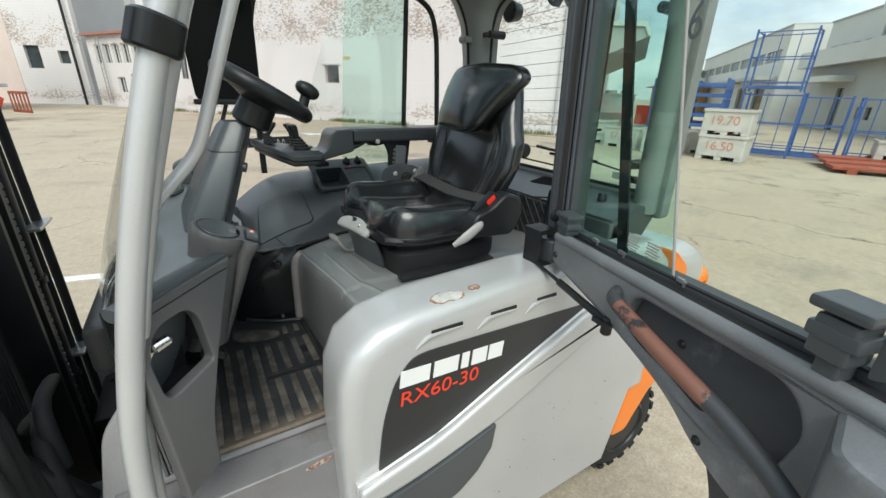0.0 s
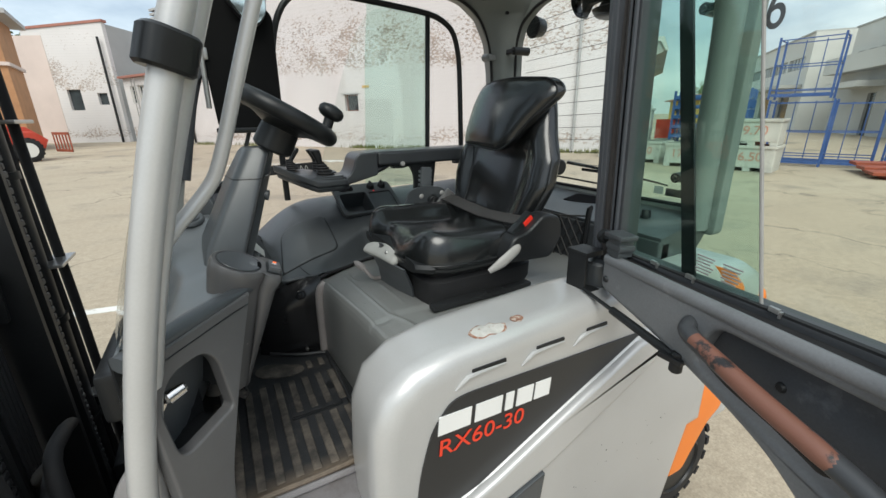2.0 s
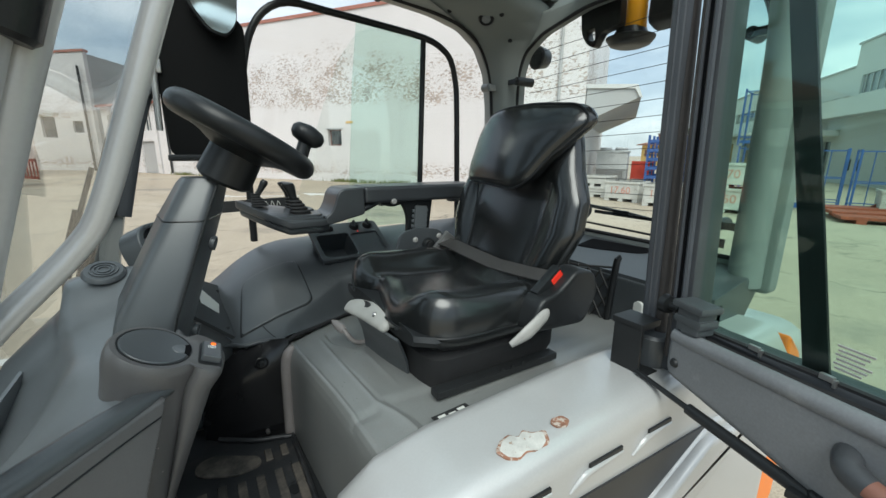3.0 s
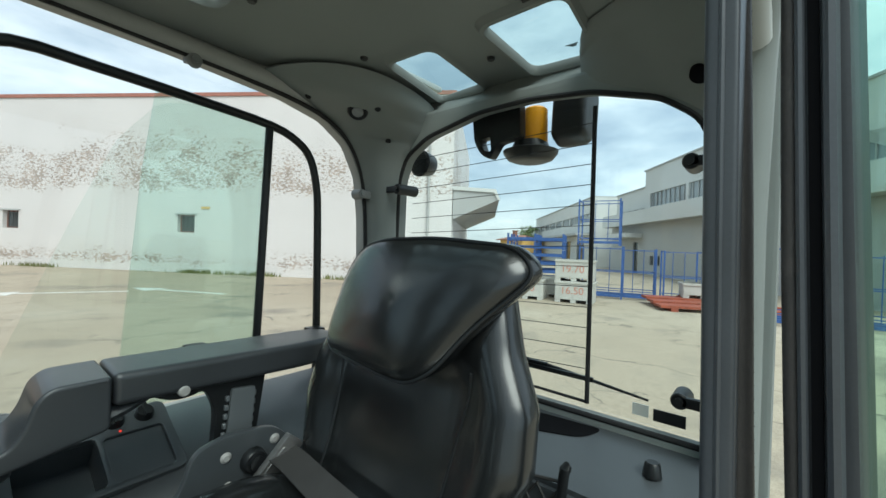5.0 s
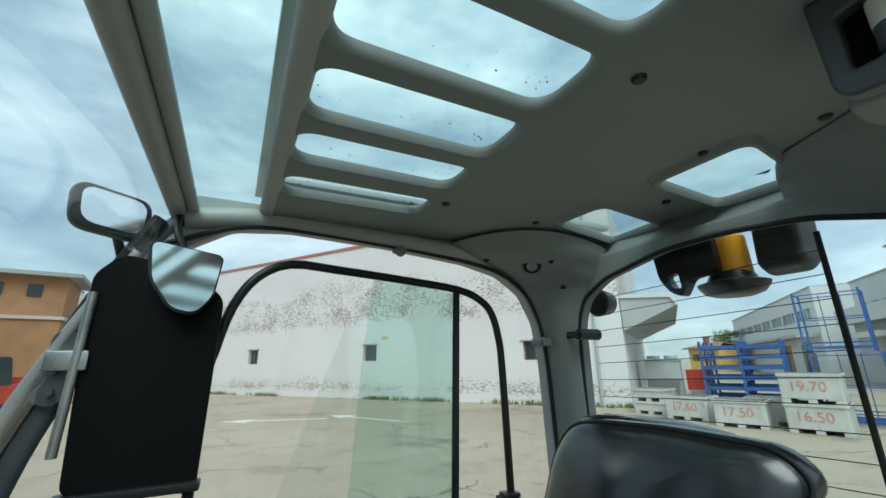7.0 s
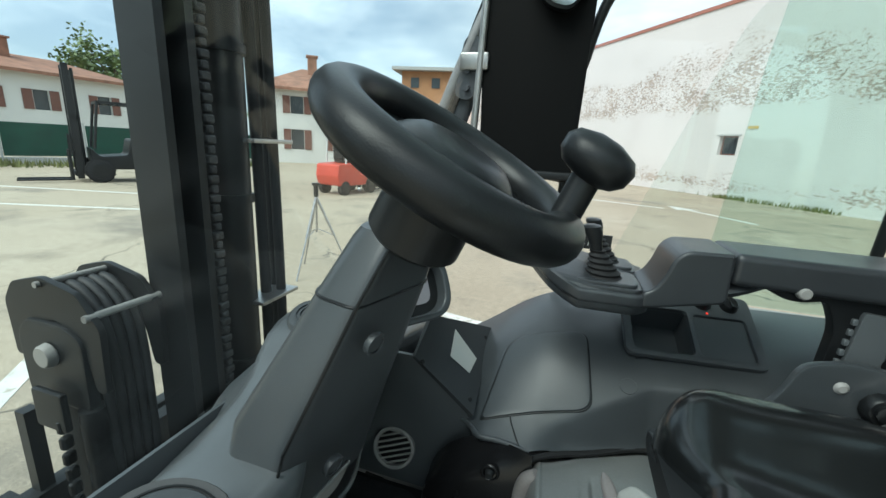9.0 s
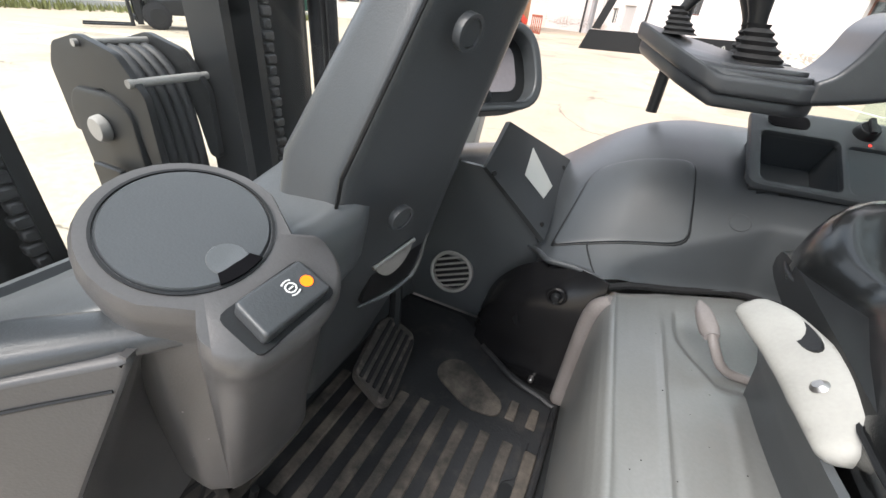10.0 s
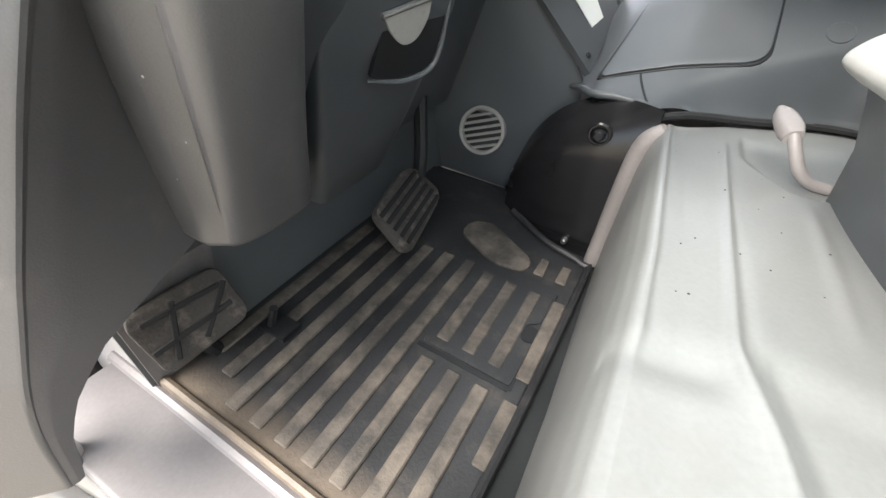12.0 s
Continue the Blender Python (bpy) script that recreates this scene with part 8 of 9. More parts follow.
part("mount_knob", joined(rod((0.478, 0.81, 1.345), (0.478, 0.792, 1.345), 0.024, 0.022, 12, 0.003), rod((0.478, 0.792, 1.345), (0.478, 0.786, 1.345), 0.013, n=12)), PLASTIC_BLACK, plate_arm, "black locking knob")
for x, z in ((0.43, 1.365), (0.52, 1.37), (0.435, 1.31), (0.525, 1.32)):
    part("bolt", rod((x, 0.81, z), (x, 0.804, z), 0.010, 0.0075, 14, 0.002), PEWTER, plate_arm)

# ---- driver's seat ----
seat = thing("driver_seat", "black vinyl suspension driver's seat with lap belt", "seat", at=(0.35, 0.52, 1.166))
part("suspension", joined(loft([oval(c, (1, 0, 0), (0, 1, 0), a, b, 7, 36) for c, a, b in (((0.38, 0.47, 1.140), 0.172, 0.16), ((0.385, 0.47, 1.185), 0.185, 0.172), ((0.385, 0.47, 1.225), 0.187, 0.172), ((0.387, 0.47, 1.235), 0.17, 0.16), ((0.39, 0.49, 1.25), 0.185, 0.195), ((0.39, 0.50, 1.262), 0.19, 0.21))])), RUBBER, seat, "black bellows suspension box")
for y in (0.285, 0.64):
    part("rail", joined(box((0.195, y - 0.014, 1.13 if y > 0.5 else 1.162), (0.53, y + 0.014, 1.178), 0.002), *[rod((0.36 + 0.03 * k, y - 0.015, 1.18), (0.36 + 0.03 * k, y - 0.012, 1.18), 0.005, n=8) for k in range(3)]), STEEL_BLACK, seat, "black steel seat rail")
def set_back(bm):
    """Draws the front edge of the cushion in."""
    for v in bm.verts:
        v.co.x += 0.028 * max(0.0, 0.36 - v.co.x) / 0.22
    return bm


CUSHION_LINE = []
for p in oval((0.36, 0.52, 0), (1, 0, 0), (0, 1, 0), 0.22, 0.25, 4.2, 88):
    if p.x < 0.27:
        p.x += (0.052 * near(p.y - 0.572, 0.055) - 0.006 * near(p.y - 0.69, 0.05)) * ease(0.27, 0.20, p.x)
    CUSHION_LINE.append(p)


def cushion_ring(size, rise, low=None):
    """One ring of the cushion; rise: its share of the stuffed height there."""
    ring = []
    for p in CUSHION_LINE:
        x, y = 0.37 + (p.x - 0.37) * size, 0.52 + (p.y - 0.52) * size
        side = ease(0.085, 0.190, abs(y - 0.52)) * (1 - 0.45 * ease(0.40, 0.56, x))
        h = 0.040 + 0.044 * side + 0.010 * near(x - 0.20, 0.06) - 0.006 * near(x - 0.42, 0.10) * (1 - side)
        ring.append((x + 0.024 * max(0.0, 0.36 - x) / 0.22, y, low if low else 1.278 + h * rise))
    return ring


cushion = part("cushion", loft([cushion_ring(0.80, 0, 1.247), cushion_ring(0.93, 0, 1.250), cushion_ring(0.985, 0, 1.262), *[cushion_ring(g, h) for g, h in ((1.0, 0.0), (0.998, 0.22), (0.985, 0.48), (0.96, 0.70), (0.925, 0.86), (0.88, 0.95), (0.82, 0.99), (0.74, 1.0), (0.66, 1.0), (0.58, 1.0), (0.5, 1.0), (0.42, 1.0), (0.34, 1.0), (0.26, 1.0), (0.16, 1.0), (0.05, 1.0))]]), VINYL, seat, "black vinyl seat cushion", 70)
part("cushion_seam", tube([Vector(p) for p in cushion_ring(1.003, 0.06)], 0.0022, 6, 1, closed=True), PLASTIC_BLACK, cushion)
part("seat_bridge", set_back(loft([oval((x, 0.52, 1.275), (0, 1, 0), (0, 0, 1), b, 0.02, 4, 20) for x, b in ((0.14, 0.20), (0.18, 0.23), (0.5, 0.23), (0.55, 0.2))])), PLASTIC_BLACK, cushion)


def back_ring(z):
    w = float(np.interp(z, (1.28, 1.36, 1.45, 1.53, 1.60, 1.68, 1.735, 1.76, 1.77), (0.175, 0.225, 0.258, 0.252, 0.215, 0.190, 0.165, 0.13, 0.05)))
    x = float(np.interp(z, (1.28, 1.40, 1.60, 1.77), (0.565, 0.605, 0.658, 0.694)))
    d = float(np.interp(z, (1.28, 1.40, 1.60, 1.72, 1.76, 1.77), (0.055, 0.065, 0.058, 0.050, 0.035, 0.01)))
    return x, w, d


def back_dish(t, z):
    return 0.036 * (1 - ease(0.50, 0.86, abs(t))) * float(np.interp(z, (1.3, 1.4, 1.55, 1.64), (0.6, 1, 1, 0.1)))


rings = []
for z in [1.275, 1.283, *np.linspace(1.295, 1.745, 30), 1.752, 1.758, 1.763, 1.767]:
    x, w, d = back_ring(max(z, 1.28))
    ring = []
    for p in oval((x, 0.564, z), (1, 0, 0), (0, 1, 0), d, w, 2.7, 72):
        if p.x < x:
            p.x += back_dish((p.y - 0.564) / w, z)
        ring.append(p)
    rings.append(ring)
back = part("backrest", loft(rings), VINYL, seat, "black vinyl backrest with side bolsters", 70)


def back_front(y, z):
    """The face of the backrest at a height."""
    x, w, d = back_ring(z)
    t = abs(y - 0.564) / w
    return x - d * max(0.0, 1 - t ** 2.7) ** (1 / 2.7) + back_dish(t, z)


for s in (-1, 1):
    part("seam", tube([(back_front(0.564 + s * w, z) - 0.0004, 0.564 + s * w, z) for w, z in ((0.135, 1.31), (0.137, 1.38), (0.145, 1.46), (0.155, 1.53), (0.158, 1.57))], 0.0024, 6), PLASTIC_BLACK, back)
head_line = [(0.298, 1.722), (0.332, 1.762), (0.46, 1.772), (0.58, 1.768), (0.65, 1.755), (0.695, 1.70), (0.712, 1.60), (0.702, 1.572), (0.672, 1.560), (0.62, 1.560), (0.56, 1.558), (0.50, 1.553), (0.455, 1.552), (0.418, 1.576), (0.378, 1.635)]
pad_line = [Vector(p) for p in rounded(head_line, 0.03, 6)]
pad_mid = Vector((0.53, 1.665))


def pad_ring(size, x):
    """One ring of the stuffed flap; x: how far it stands behind the front face."""
    ring = []
    for p in pad_line:
        q = pad_mid + (p - pad_mid) * size
        ring.append((x + 0.532 + (q.y - 1.55) * 0.30 + 0.9 * (q.x - 0.53) ** 2, q.x + 0.015, q.y))
    return ring


part("head_pad", loft([pad_ring(g, x) for g, x in ((0.5, 0.052), (0.93, 0.050), (0.985, 0.042), (1.0, 0.030), (0.995, 0.018), (0.975, 0.008), (0.94, 0.001), (0.88, -0.004), (0.78, -0.008), (0.6, -0.011), (0.4, -0.013), (0.2, -0.014), (0.02, -0.014))]), VINYL, seat, "padded vinyl head cushion flap", 60)
part("pad_piping", tube(pad_ring(0.985, 0.0075), 0.0028, 8, 1, closed=True), PLASTIC_BLACK, seat)
LEVER = ((0.128, 0.606, 1.264, 0.006, 0.004), (0.131, 0.600, 1.265, 0.016, 0.009), (0.142, 0.578, 1.267, 0.022, 0.012), (0.156, 0.535, 1.268, 0.025, 0.013), (0.163, 0.490, 1.269, 0.026, 0.013), (0.167, 0.448, 1.266, 0.022, 0.011), (0.168, 0.438, 1.265, 0.010, 0.005))
smooth_line = curve([c[:3] for c in LEVER], 4)
sizes_at = [(float(np.interp(k / 24, np.linspace(0, 1, 7), [c[3] for c in LEVER])), float(np.interp(k / 24, np.linspace(0, 1, 7), [c[4] for c in LEVER]))) for k in range(25)]
LU, LV = Vector((0.64, 0, 0.77)), Vector((-0.77, 0, 0.64))
grip = part("weight_lever", loft([oval(c, LU, LV, a, b, 2.8, 28) for c, (a, b) in zip(smooth_line, sizes_at)]), LEVER_PALE, seat, "pale grey weight adjuster lever", 60)
slot_at = Vector((0.156, 0.548, 1.268)) + LU * 0.010 + LV * 0.0128
part("lever_slot", loft([oval(slot_at + LV * h, (0.12, -0.95, 0.1), LU, a, b, 2.2, 20) for h, a, b in ((-0.004, 0.026, 0.009), (0.0012, 0.025, 0.008))]), PLASTIC_BLACK, grip)
screw_at = Vector((0.163, 0.490, 1.269)) + LV * 0.012
part("lever_screw", rod(screw_at, screw_at + LV * 0.004, 0.007, 0.005, 12, 0.001), STEEL, grip)
part("front_cover", skin(lambda u, v: (float(np.interp(v, (0, 0.5, 0.8, 1), (0.186, 0.172, 0.156, 0.144))) + 0.02 * u * u, 0.640 - 0.22 * u - 0.028 * v, 1.120 + 0.128 * v), 10, 8, 0.006), PLASTIC, seat, "smooth dark cover under the lever", 60)
part("tilt_lever", tube([(0.345, 0.232, 1.262), (0.38, 0.222, 1.285), (0.43, 0.226, 1.312), (0.455, 0.24, 1.318)], [0.008, 0.016, 0.015, 0.008], 12, 4, 0.55, (0, 1, 0)), PEWTER, seat, "pale grey backrest lever")
part("side_cover", plate(rounded([(0.39, 1.275), (0.56, 1.265), (0.60, 1.33), (0.585, 1.385), (0.53, 1.40), (0.47, 1.355), (0.42, 1.345)], 0.02, 4), "y", 0.225, 0.285, (), 0.012, 4), PLASTIC_BLACK, seat, "black plastic recliner cover")
buckle = part("belt_buckle", moved(box((-0.018, -0.012, -0.045), (0.018, 0.012, 0.04), 0.005), pose(0.478, 0.265, 1.365, 0, 52, 0)), PLASTIC_BLACK, seat, "black belt buckle")
part("buckle_button", moved(box((-0.011, -0.0135, 0.0), (0.011, 0.0, 0.034), 0.002), pose(0.478, 0.265, 1.365, 0, 52, 0)), RED_BUTTON, buckle, "red release button")
part("lap_belt", skin(lambda u, v: (float(np.interp(u, (0, 0.25, 0.5, 0.8, 1), (0.512, 0.503, 0.496, 0.489, 0.486))) + 0.048 * (v - 0.5), 0.772 - 0.495 * u, float(np.interp(u, (0, 0.12, 0.3, 0.6, 0.85, 1), (1.362, 1.366, 1.362, 1.358, 1.368, 1.376))) + 0.014 * (v - 0.5)), 20, 2, 0.003), WEBBING, seat, "black lap belt laid across the cushion", 60)
part("belt_anchor", moved(joined(box((-0.02, -0.008, -0.05), (0.02, 0.008, 0.05), 0.004), plate(rounded(rect(-0.013, 0.013, -0.03, 0.03), 0.006, 3), "y", -0.0095, -0.007)), pose(0.505, 0.768, 1.345, 8, 40, 0)), STEEL, seat, "steel belt anchor")
part("belt_reel", joined(rod((0.735, 0.44, 1.495), (0.735, 0.385, 1.495), 0.027, 0.025, 22, 0.005)), PLASTIC_BLACK, seat, "round black lumbar knob")
part("hood_catch", joined(tube([(0.215, 0.668, 1.126), (0.178, 0.664, 1.127), (0.158, 0.661, 1.137), (0.144, 0.666, 1.156), (0.136, 0.676, 1.170)], 0.0062, 12, 4), loft([oval((0.136 - 0.014 * k / 5, 0.672 + 0.060 * k / 5, 1.168 + 0.010 * k / 5), (1, 0, 0.3), (0, -0.2, 1), a, b, 2.6, 16) for k, (a, b) in enumerate(((0.008, 0.008), (0.0105, 0.0105), (0.0105, 0.010), (0.010, 0.009), (0.008, 0.007), (0.003, 0.003)))])), MOULDING, truck, "pale brownish hood release lever", 60)

# ---- door, mast and loose cab things ----
DA = radians(-16.6)
# the door's own axes: x away from the hinge, y towards the tail, z up
DOOR = Matrix(((math.sin(DA), math.cos(DA), 0, 0.590), (-math.cos(DA), math.sin(DA), 0, 0.081), (0, 0, 1, 0), (0, 0, 0, 1)))
door = thing("cab_door", "open dark grey cab door with green glass", "door", at=(0.59, 0.08, 1.2))
door_line = rounded([(0.050, 1.255), (0.30, 1.222), (0.43, 1.192), (0.52, 1.165), (0.575, 1.13), (0.61, 1.075), (0.635, 1.0), (0.65, 0.88), (0.66, 0.70), (0.98, 0.66), (1.0, 0.9), (1.0, 1.15), (0.965, 1.40), (0.905, 1.62), (0.83, 1.80), (0.73, 2.0), (0.62, 2.15), (0.015, 2.17), (0.043, 1.4)], [0.02, 0.05, 0.05, 0.05, 0.04, 0.04, 0.05, 0.05, 0.04, 0.06, 0.05, 0.1, 0.05, 0.05, 0.05, 0.05, 0.05, 0.02, 0.05], 4)
window_line = rounded([(0.090, 1.350), (0.885, 1.396), (0.825, 1.60), (0.755, 1.78), (0.66, 1.97), (0.58, 2.10), (0.055, 2.125)], [0.01, 0.01, 0.05, 0.05, 0.05, 0.03, 0.02], 4)
low_hole = rounded([(0.69, 0.80), (0.90, 0.76), (0.92, 1.02), (0.74, 1.09), (0.70, 1.05)], 0.05, 5)
frame_part = part("door_frame", moved(plate(door_line, "y", -0.014, 0.034, [window_line, low_hole], 0.006), DOOR), DOOR_GREY, door, "dark grey steel door frame")
part("frame_groove", moved(plate([(0.061, 1.36), (0.068, 1.36), (0.038, 2.12), (0.031, 2.12)], "y", -0.0165, -0.010), DOOR), DEEP, frame_part)
part("frame_bead", moved(joined(tube([(0.056, -0.015, 1.36), (0.040, -0.015, 1.75), (0.026, -0.015, 2.12)], 0.0035, 8, 3), tube([(0.075, -0.015, 1.36), (0.059, -0.015, 1.75), (0.045, -0.015, 2.12)], 0.0055, 8, 3)), DOOR), POST_DARK, frame_part, "raised grey bead of the frame")
part("frame_seal", moved(tube([(0.050, -0.010, 1.27), (0.048, -0.010, 1.40), (0.032, -0.010, 1.75), (0.020, -0.010, 2.14)], 0.0065, 10, 4), DOOR), SEAL, frame_part, "worn brown-black seal round the frame")
panel_line = rounded([(0.088, 1.262), (0.30, 1.232), (0.45, 1.200), (0.53, 1.175), (0.590, 1.135), (0.66, 1.11), (0.80, 1.10), (0.80, 1.366), (0.70, 1.362), (0.088, 1.340)], [0.02, 0.05, 0.05, 0.04, 0.04, 0.04, 0.03, 0.02, 0.03, 0.02], 4)
hollow_line = rounded([(0.370, 1.240), (0.50, 1.212), (0.62, 1.185), (0.700, 1.19), (0.722, 1.29), (0.690, 1.338), (0.40, 1.322)], [0.03, 0.05, 0.05, 0.03, 0.05, 0.03, 0.03], 5)
trough = part("door_trough", moved(plate(panel_line, "y", -0.052, -0.013, [hollow_line], 0.012, 4), DOOR), DOOR_PANEL, door, "scuffed dark door panel with a long hollow")
part("hollow_back", moved(plate(rounded([(0.35, 1.225), (0.60, 1.165), (0.735, 1.17), (0.735, 1.348), (0.35, 1.335)], 0.02, 3), "y", -0.0185, -0.0145), DOOR), HOLLOW, trough, "streaky scuffed back of the hollow")
part("panel_lip", moved(tube([(0.095, -0.042, 1.336), (0.30, -0.043, 1.345), (0.50, -0.043, 1.353), (0.72, -0.043, 1.363), (0.80, -0.043, 1.366)], 0.0135, 12, 3), DOOR), DOOR_PANEL, trough)
part("door_pocket", moved(loft([rounded_ring for rounded_ring in ([(x + (0.99 - x) * g, y * (1 - g) - 0.03 * g, z) for x, y in rounded([(0.742, -0.05), (0.782, -0.126), (0.805, -0.136), (0.965, -0.128), (0.99, -0.035), (0.735, -0.03)], [0.02, 0.012, 0.02, 0.03, 0.01, 0.005], 4)] for g, z in ((0.06, 0.92), (0.04, 1.05), (0.02, 1.25), (0.0, 1.335), (0.004, 1.345), (0.03, 1.3505), (0.3, 1.352)))]), DOOR), DOOR_PANEL, door, "grey door pocket with a wide flat top")
part("door_bar", moved(tube([(0.352, -0.035, 1.306), (0.362, -0.060, 1.304), (0.385, -0.072, 1.296), (0.50, -0.078, 1.276), (0.641, -0.078, 1.252), (0.74, -0.085, 1.226), (0.79, -0.100, 1.205)], 0.0150, 14), DOOR), DOOR_GREY, door, "dark tubular grab bar")
part("bar_wear", moved(tube([(0.392, -0.0745, 1.2965), (0.50, -0.0800, 1.2775), (0.60, -0.0800, 1.2605), (0.622, -0.0796, 1.2565)], [0.0135, 0.0152, 0.0152, 0.0125], 14), DOOR), RUSTY_GRIP, door, "bare brown stretch of the grab bar")
part("torn_sleeve", moved(tube([(0.40, -0.070, 1.286), (0.47, -0.072, 1.268), (0.54, -0.070, 1.254), (0.605, -0.072, 1.242), (0.618, -0.072, 1.238)], [0.010, 0.013, 0.0115, 0.013, 0.006], 10), DOOR), RUBBER, door, "torn black foam sleeve under the grab bar")
part("door_pane", moved(plate([(0.08, 1.345), (0.427, 1.365), (0.375, 1.58), (0.325, 1.80), (0.255, 2.11), (0.05, 2.125)], "y", 0.002, 0.006), DOOR), TINT_GLASS, door, "green sliding door pane", shadow=False)
part("door_pane", moved(plate([(0.08, 1.343), (0.762, 1.388), (0.700, 1.60), (0.625, 1.80), (0.535, 2.09), (0.05, 2.125)], "y", 0.012, 0.016), DOOR), DOOR_GLASS, door, "faintly green fixed door pane", shadow=False)
part("pane_edge", moved(tube([(0.428, 0.003, 1.362), (0.376, 0.003, 1.58), (0.326, 0.003, 1.80), (0.256, 0.003, 2.11)], 0.0028, 8, 1), DOOR), PEWTER, door)
part("pane_edge", moved(tube([(0.763, 0.013, 1.385), (0.701, 0.013, 1.60), (0.626, 0.013, 1.80), (0.536, 0.013, 2.09)], 0.0032, 8, 1), DOOR), PEWTER, door)
part("pane_seal", moved(plate([(0.259, 1.355), (0.291, 1.357), (0.182, 1.83), (0.118, 2.12), (0.088, 2.12), (0.150, 1.83)], "y", 0.0075, 0.0115), DOOR), PLASTIC_BLACK, door, "slanted black pane seal")
part("glass_track", moved(joined(plate([(0.085, 1.330), (0.89, 1.378), (0.885, 1.399), (0.085, 1.352)], "y", -0.0125, -0.003), plate([(0.085, 1.330), (0.80, 1.372), (0.80, 1.378), (0.085, 1.340)], "y", -0.034, -0.012), plate([(0.085, 1.330), (0.89, 1.378), (0.885, 1.392), (0.085, 1.346)], "y", 0.018, 0.024)), DOOR), RUBBER, door, "black glass track")
for k, sx in enumerate((0.207, 0.30, 0.46, 0.785, 0.84)):
    part("track_clip", moved(joined(box((sx - 0.008, -0.017, 1.352 + 0.057 * (sx - 0.09)), (sx + 0.008, -0.011, 1.360 + 0.057 * (sx - 0.09)), 0.001), box((sx + 0.007, -0.016, 1.346 + 0.057 * (sx - 0.09)), (sx + 0.011, -0.010, 1.357 + 0.057 * (sx - 0.09)), 0.001)), DOOR), STEEL_BLACK if k > 2 else STEEL, door)
part("latch_box", moved(joined(box((0.690, -0.060, 1.398), (0.735, -0.016, 1.452), 0.005), box((0.680, -0.066, 1.456), (0.745, -0.010, 1.472), 0.006), box((0.684, -0.062, 1.420), (0.742, -0.014, 1.440), 0.005), box((0.700, -0.050, 1.372), (0.728, -0.020, 1.40), 0.004), plate(rounded([(0.742, 1.388), (0.760, 1.395), (0.757, 1.450), (0.742, 1.462)], 0.006, 3), "y", -0.03, -0.006)), DOOR), PLASTIC, door, "dark plastic window latch")
part("glass_stop", moved(joined(box((0.098, -0.052, 1.352), (0.142, -0.016, 1.392), 0.004), box((0.090, -0.058, 1.392), (0.150, -0.012, 1.404), 0.004), box((0.094, -0.054, 1.366), (0.147, -0.014, 1.380), 0.004), box((0.108, -0.05, 1.335), (0.132, -0.02, 1.354), 0.003)), DOOR), PLASTIC, door, "dark plastic glass stop")
part("stop_knob", moved(loft([oval((0.062 - q, -0.03, 1.377), (0, 1, 0), (0, 0, 1), r, r, 2, 16) for q, r in ((-0.02, 0.006), (0.0, 0.007), (0.002, 0.016), (0.014, 0.018), (0.020, 0.010))]), DOOR), PLASTIC_BLACK, door, "round black door stop")
for x, y, z in ((0.108, -0.053, 1.290), (0.713, -0.019, 1.310), (0.60, -0.053, 1.155), (0.50, -0.019, 1.27)):
    part("door_bolt", moved(rod((x, y + 0.002, z), (x, y - 0.004, z), 0.0085, 0.007, 12, 0.0015), DOOR), STEEL_BLACK, door)
for sx in (0.315, 0.37):
    part("pane_marking", moved(joined(*[box((sx - 0.020 + 0.002 * (k % 2), -0.0005, 1.408 - 0.006 * k), (sx + 0.018 - 0.004 * (k % 3), 0.0015, 1.4105 - 0.006 * k)) for k in range(6)]), DOOR), PEWTER, door, "faint glass marking of plain bars")
part("number_film", moved(lettering("6", 0.085, 0.0005, pose(0.322, 0.010, 1.775, 90, 0, 0), 0.8), DOOR), PLASTIC_SOFT, door, "dark figure on the glass")
strut_foot, strut_head = Vector((0.512, 0.060, 1.240)), DOOR @ Vector((0.342, -0.050, 1.223))
strut = part("gas_strut", joined(rod(strut_foot, strut_foot.lerp(strut_head, 0.45), 0.005, n=10), rod(strut_foot.lerp(strut_head, 0.38), strut_head, 0.0095, n=12)), PLASTIC_BLACK, door, "black gas strut")
part("strut_joint", joined(rod(strut_head - Vector((0, 0, 0.028)), strut_head + Vector((0, 0, 0.014)), 0.012, n=12, bev=0.003), box(strut_head + Vector((-0.016, -0.016, -0.006)), strut_head + Vector((0.016, 0.03, 0.006)), 0.003)), STEEL_BLACK, strut)

# mast in front of the windscreen
mast = part("mast", joined(*[plate([(-0.70, a), (-0.79, a), (-0.79, b), (-0.70, b), (-0.70, b - 0.018 * s), (-0.775, b - 0.018 * s), (-0.775, a + 0.018 * s), (-0.70, a + 0.018 * s)], "z", 0.12, 2.6) for a, b, s in ((0.705, 0.785, 1), (0.385, 0.30, -1))], *[plate(rect(-0.90, -0.80, a, b), "z", 0.12, 2.5) for a, b in ((0.80, 0.90), (0.24, 0.34))]), STEEL_BLACK, truck, "oily black lift mast")
for y in (0.81, 0.36):
    link = []
    for k in range(112):
        z = 0.20 + 0.0205 * k
        w = 0.013 if k % 2 else 0.009
        link.append(box((-0.725, y - w, z), (-0.705, y + w, z + 0.017), 0.003, 1))
    part("leaf_chain", joined(*link), HOSE, mast, "black leaf chain")
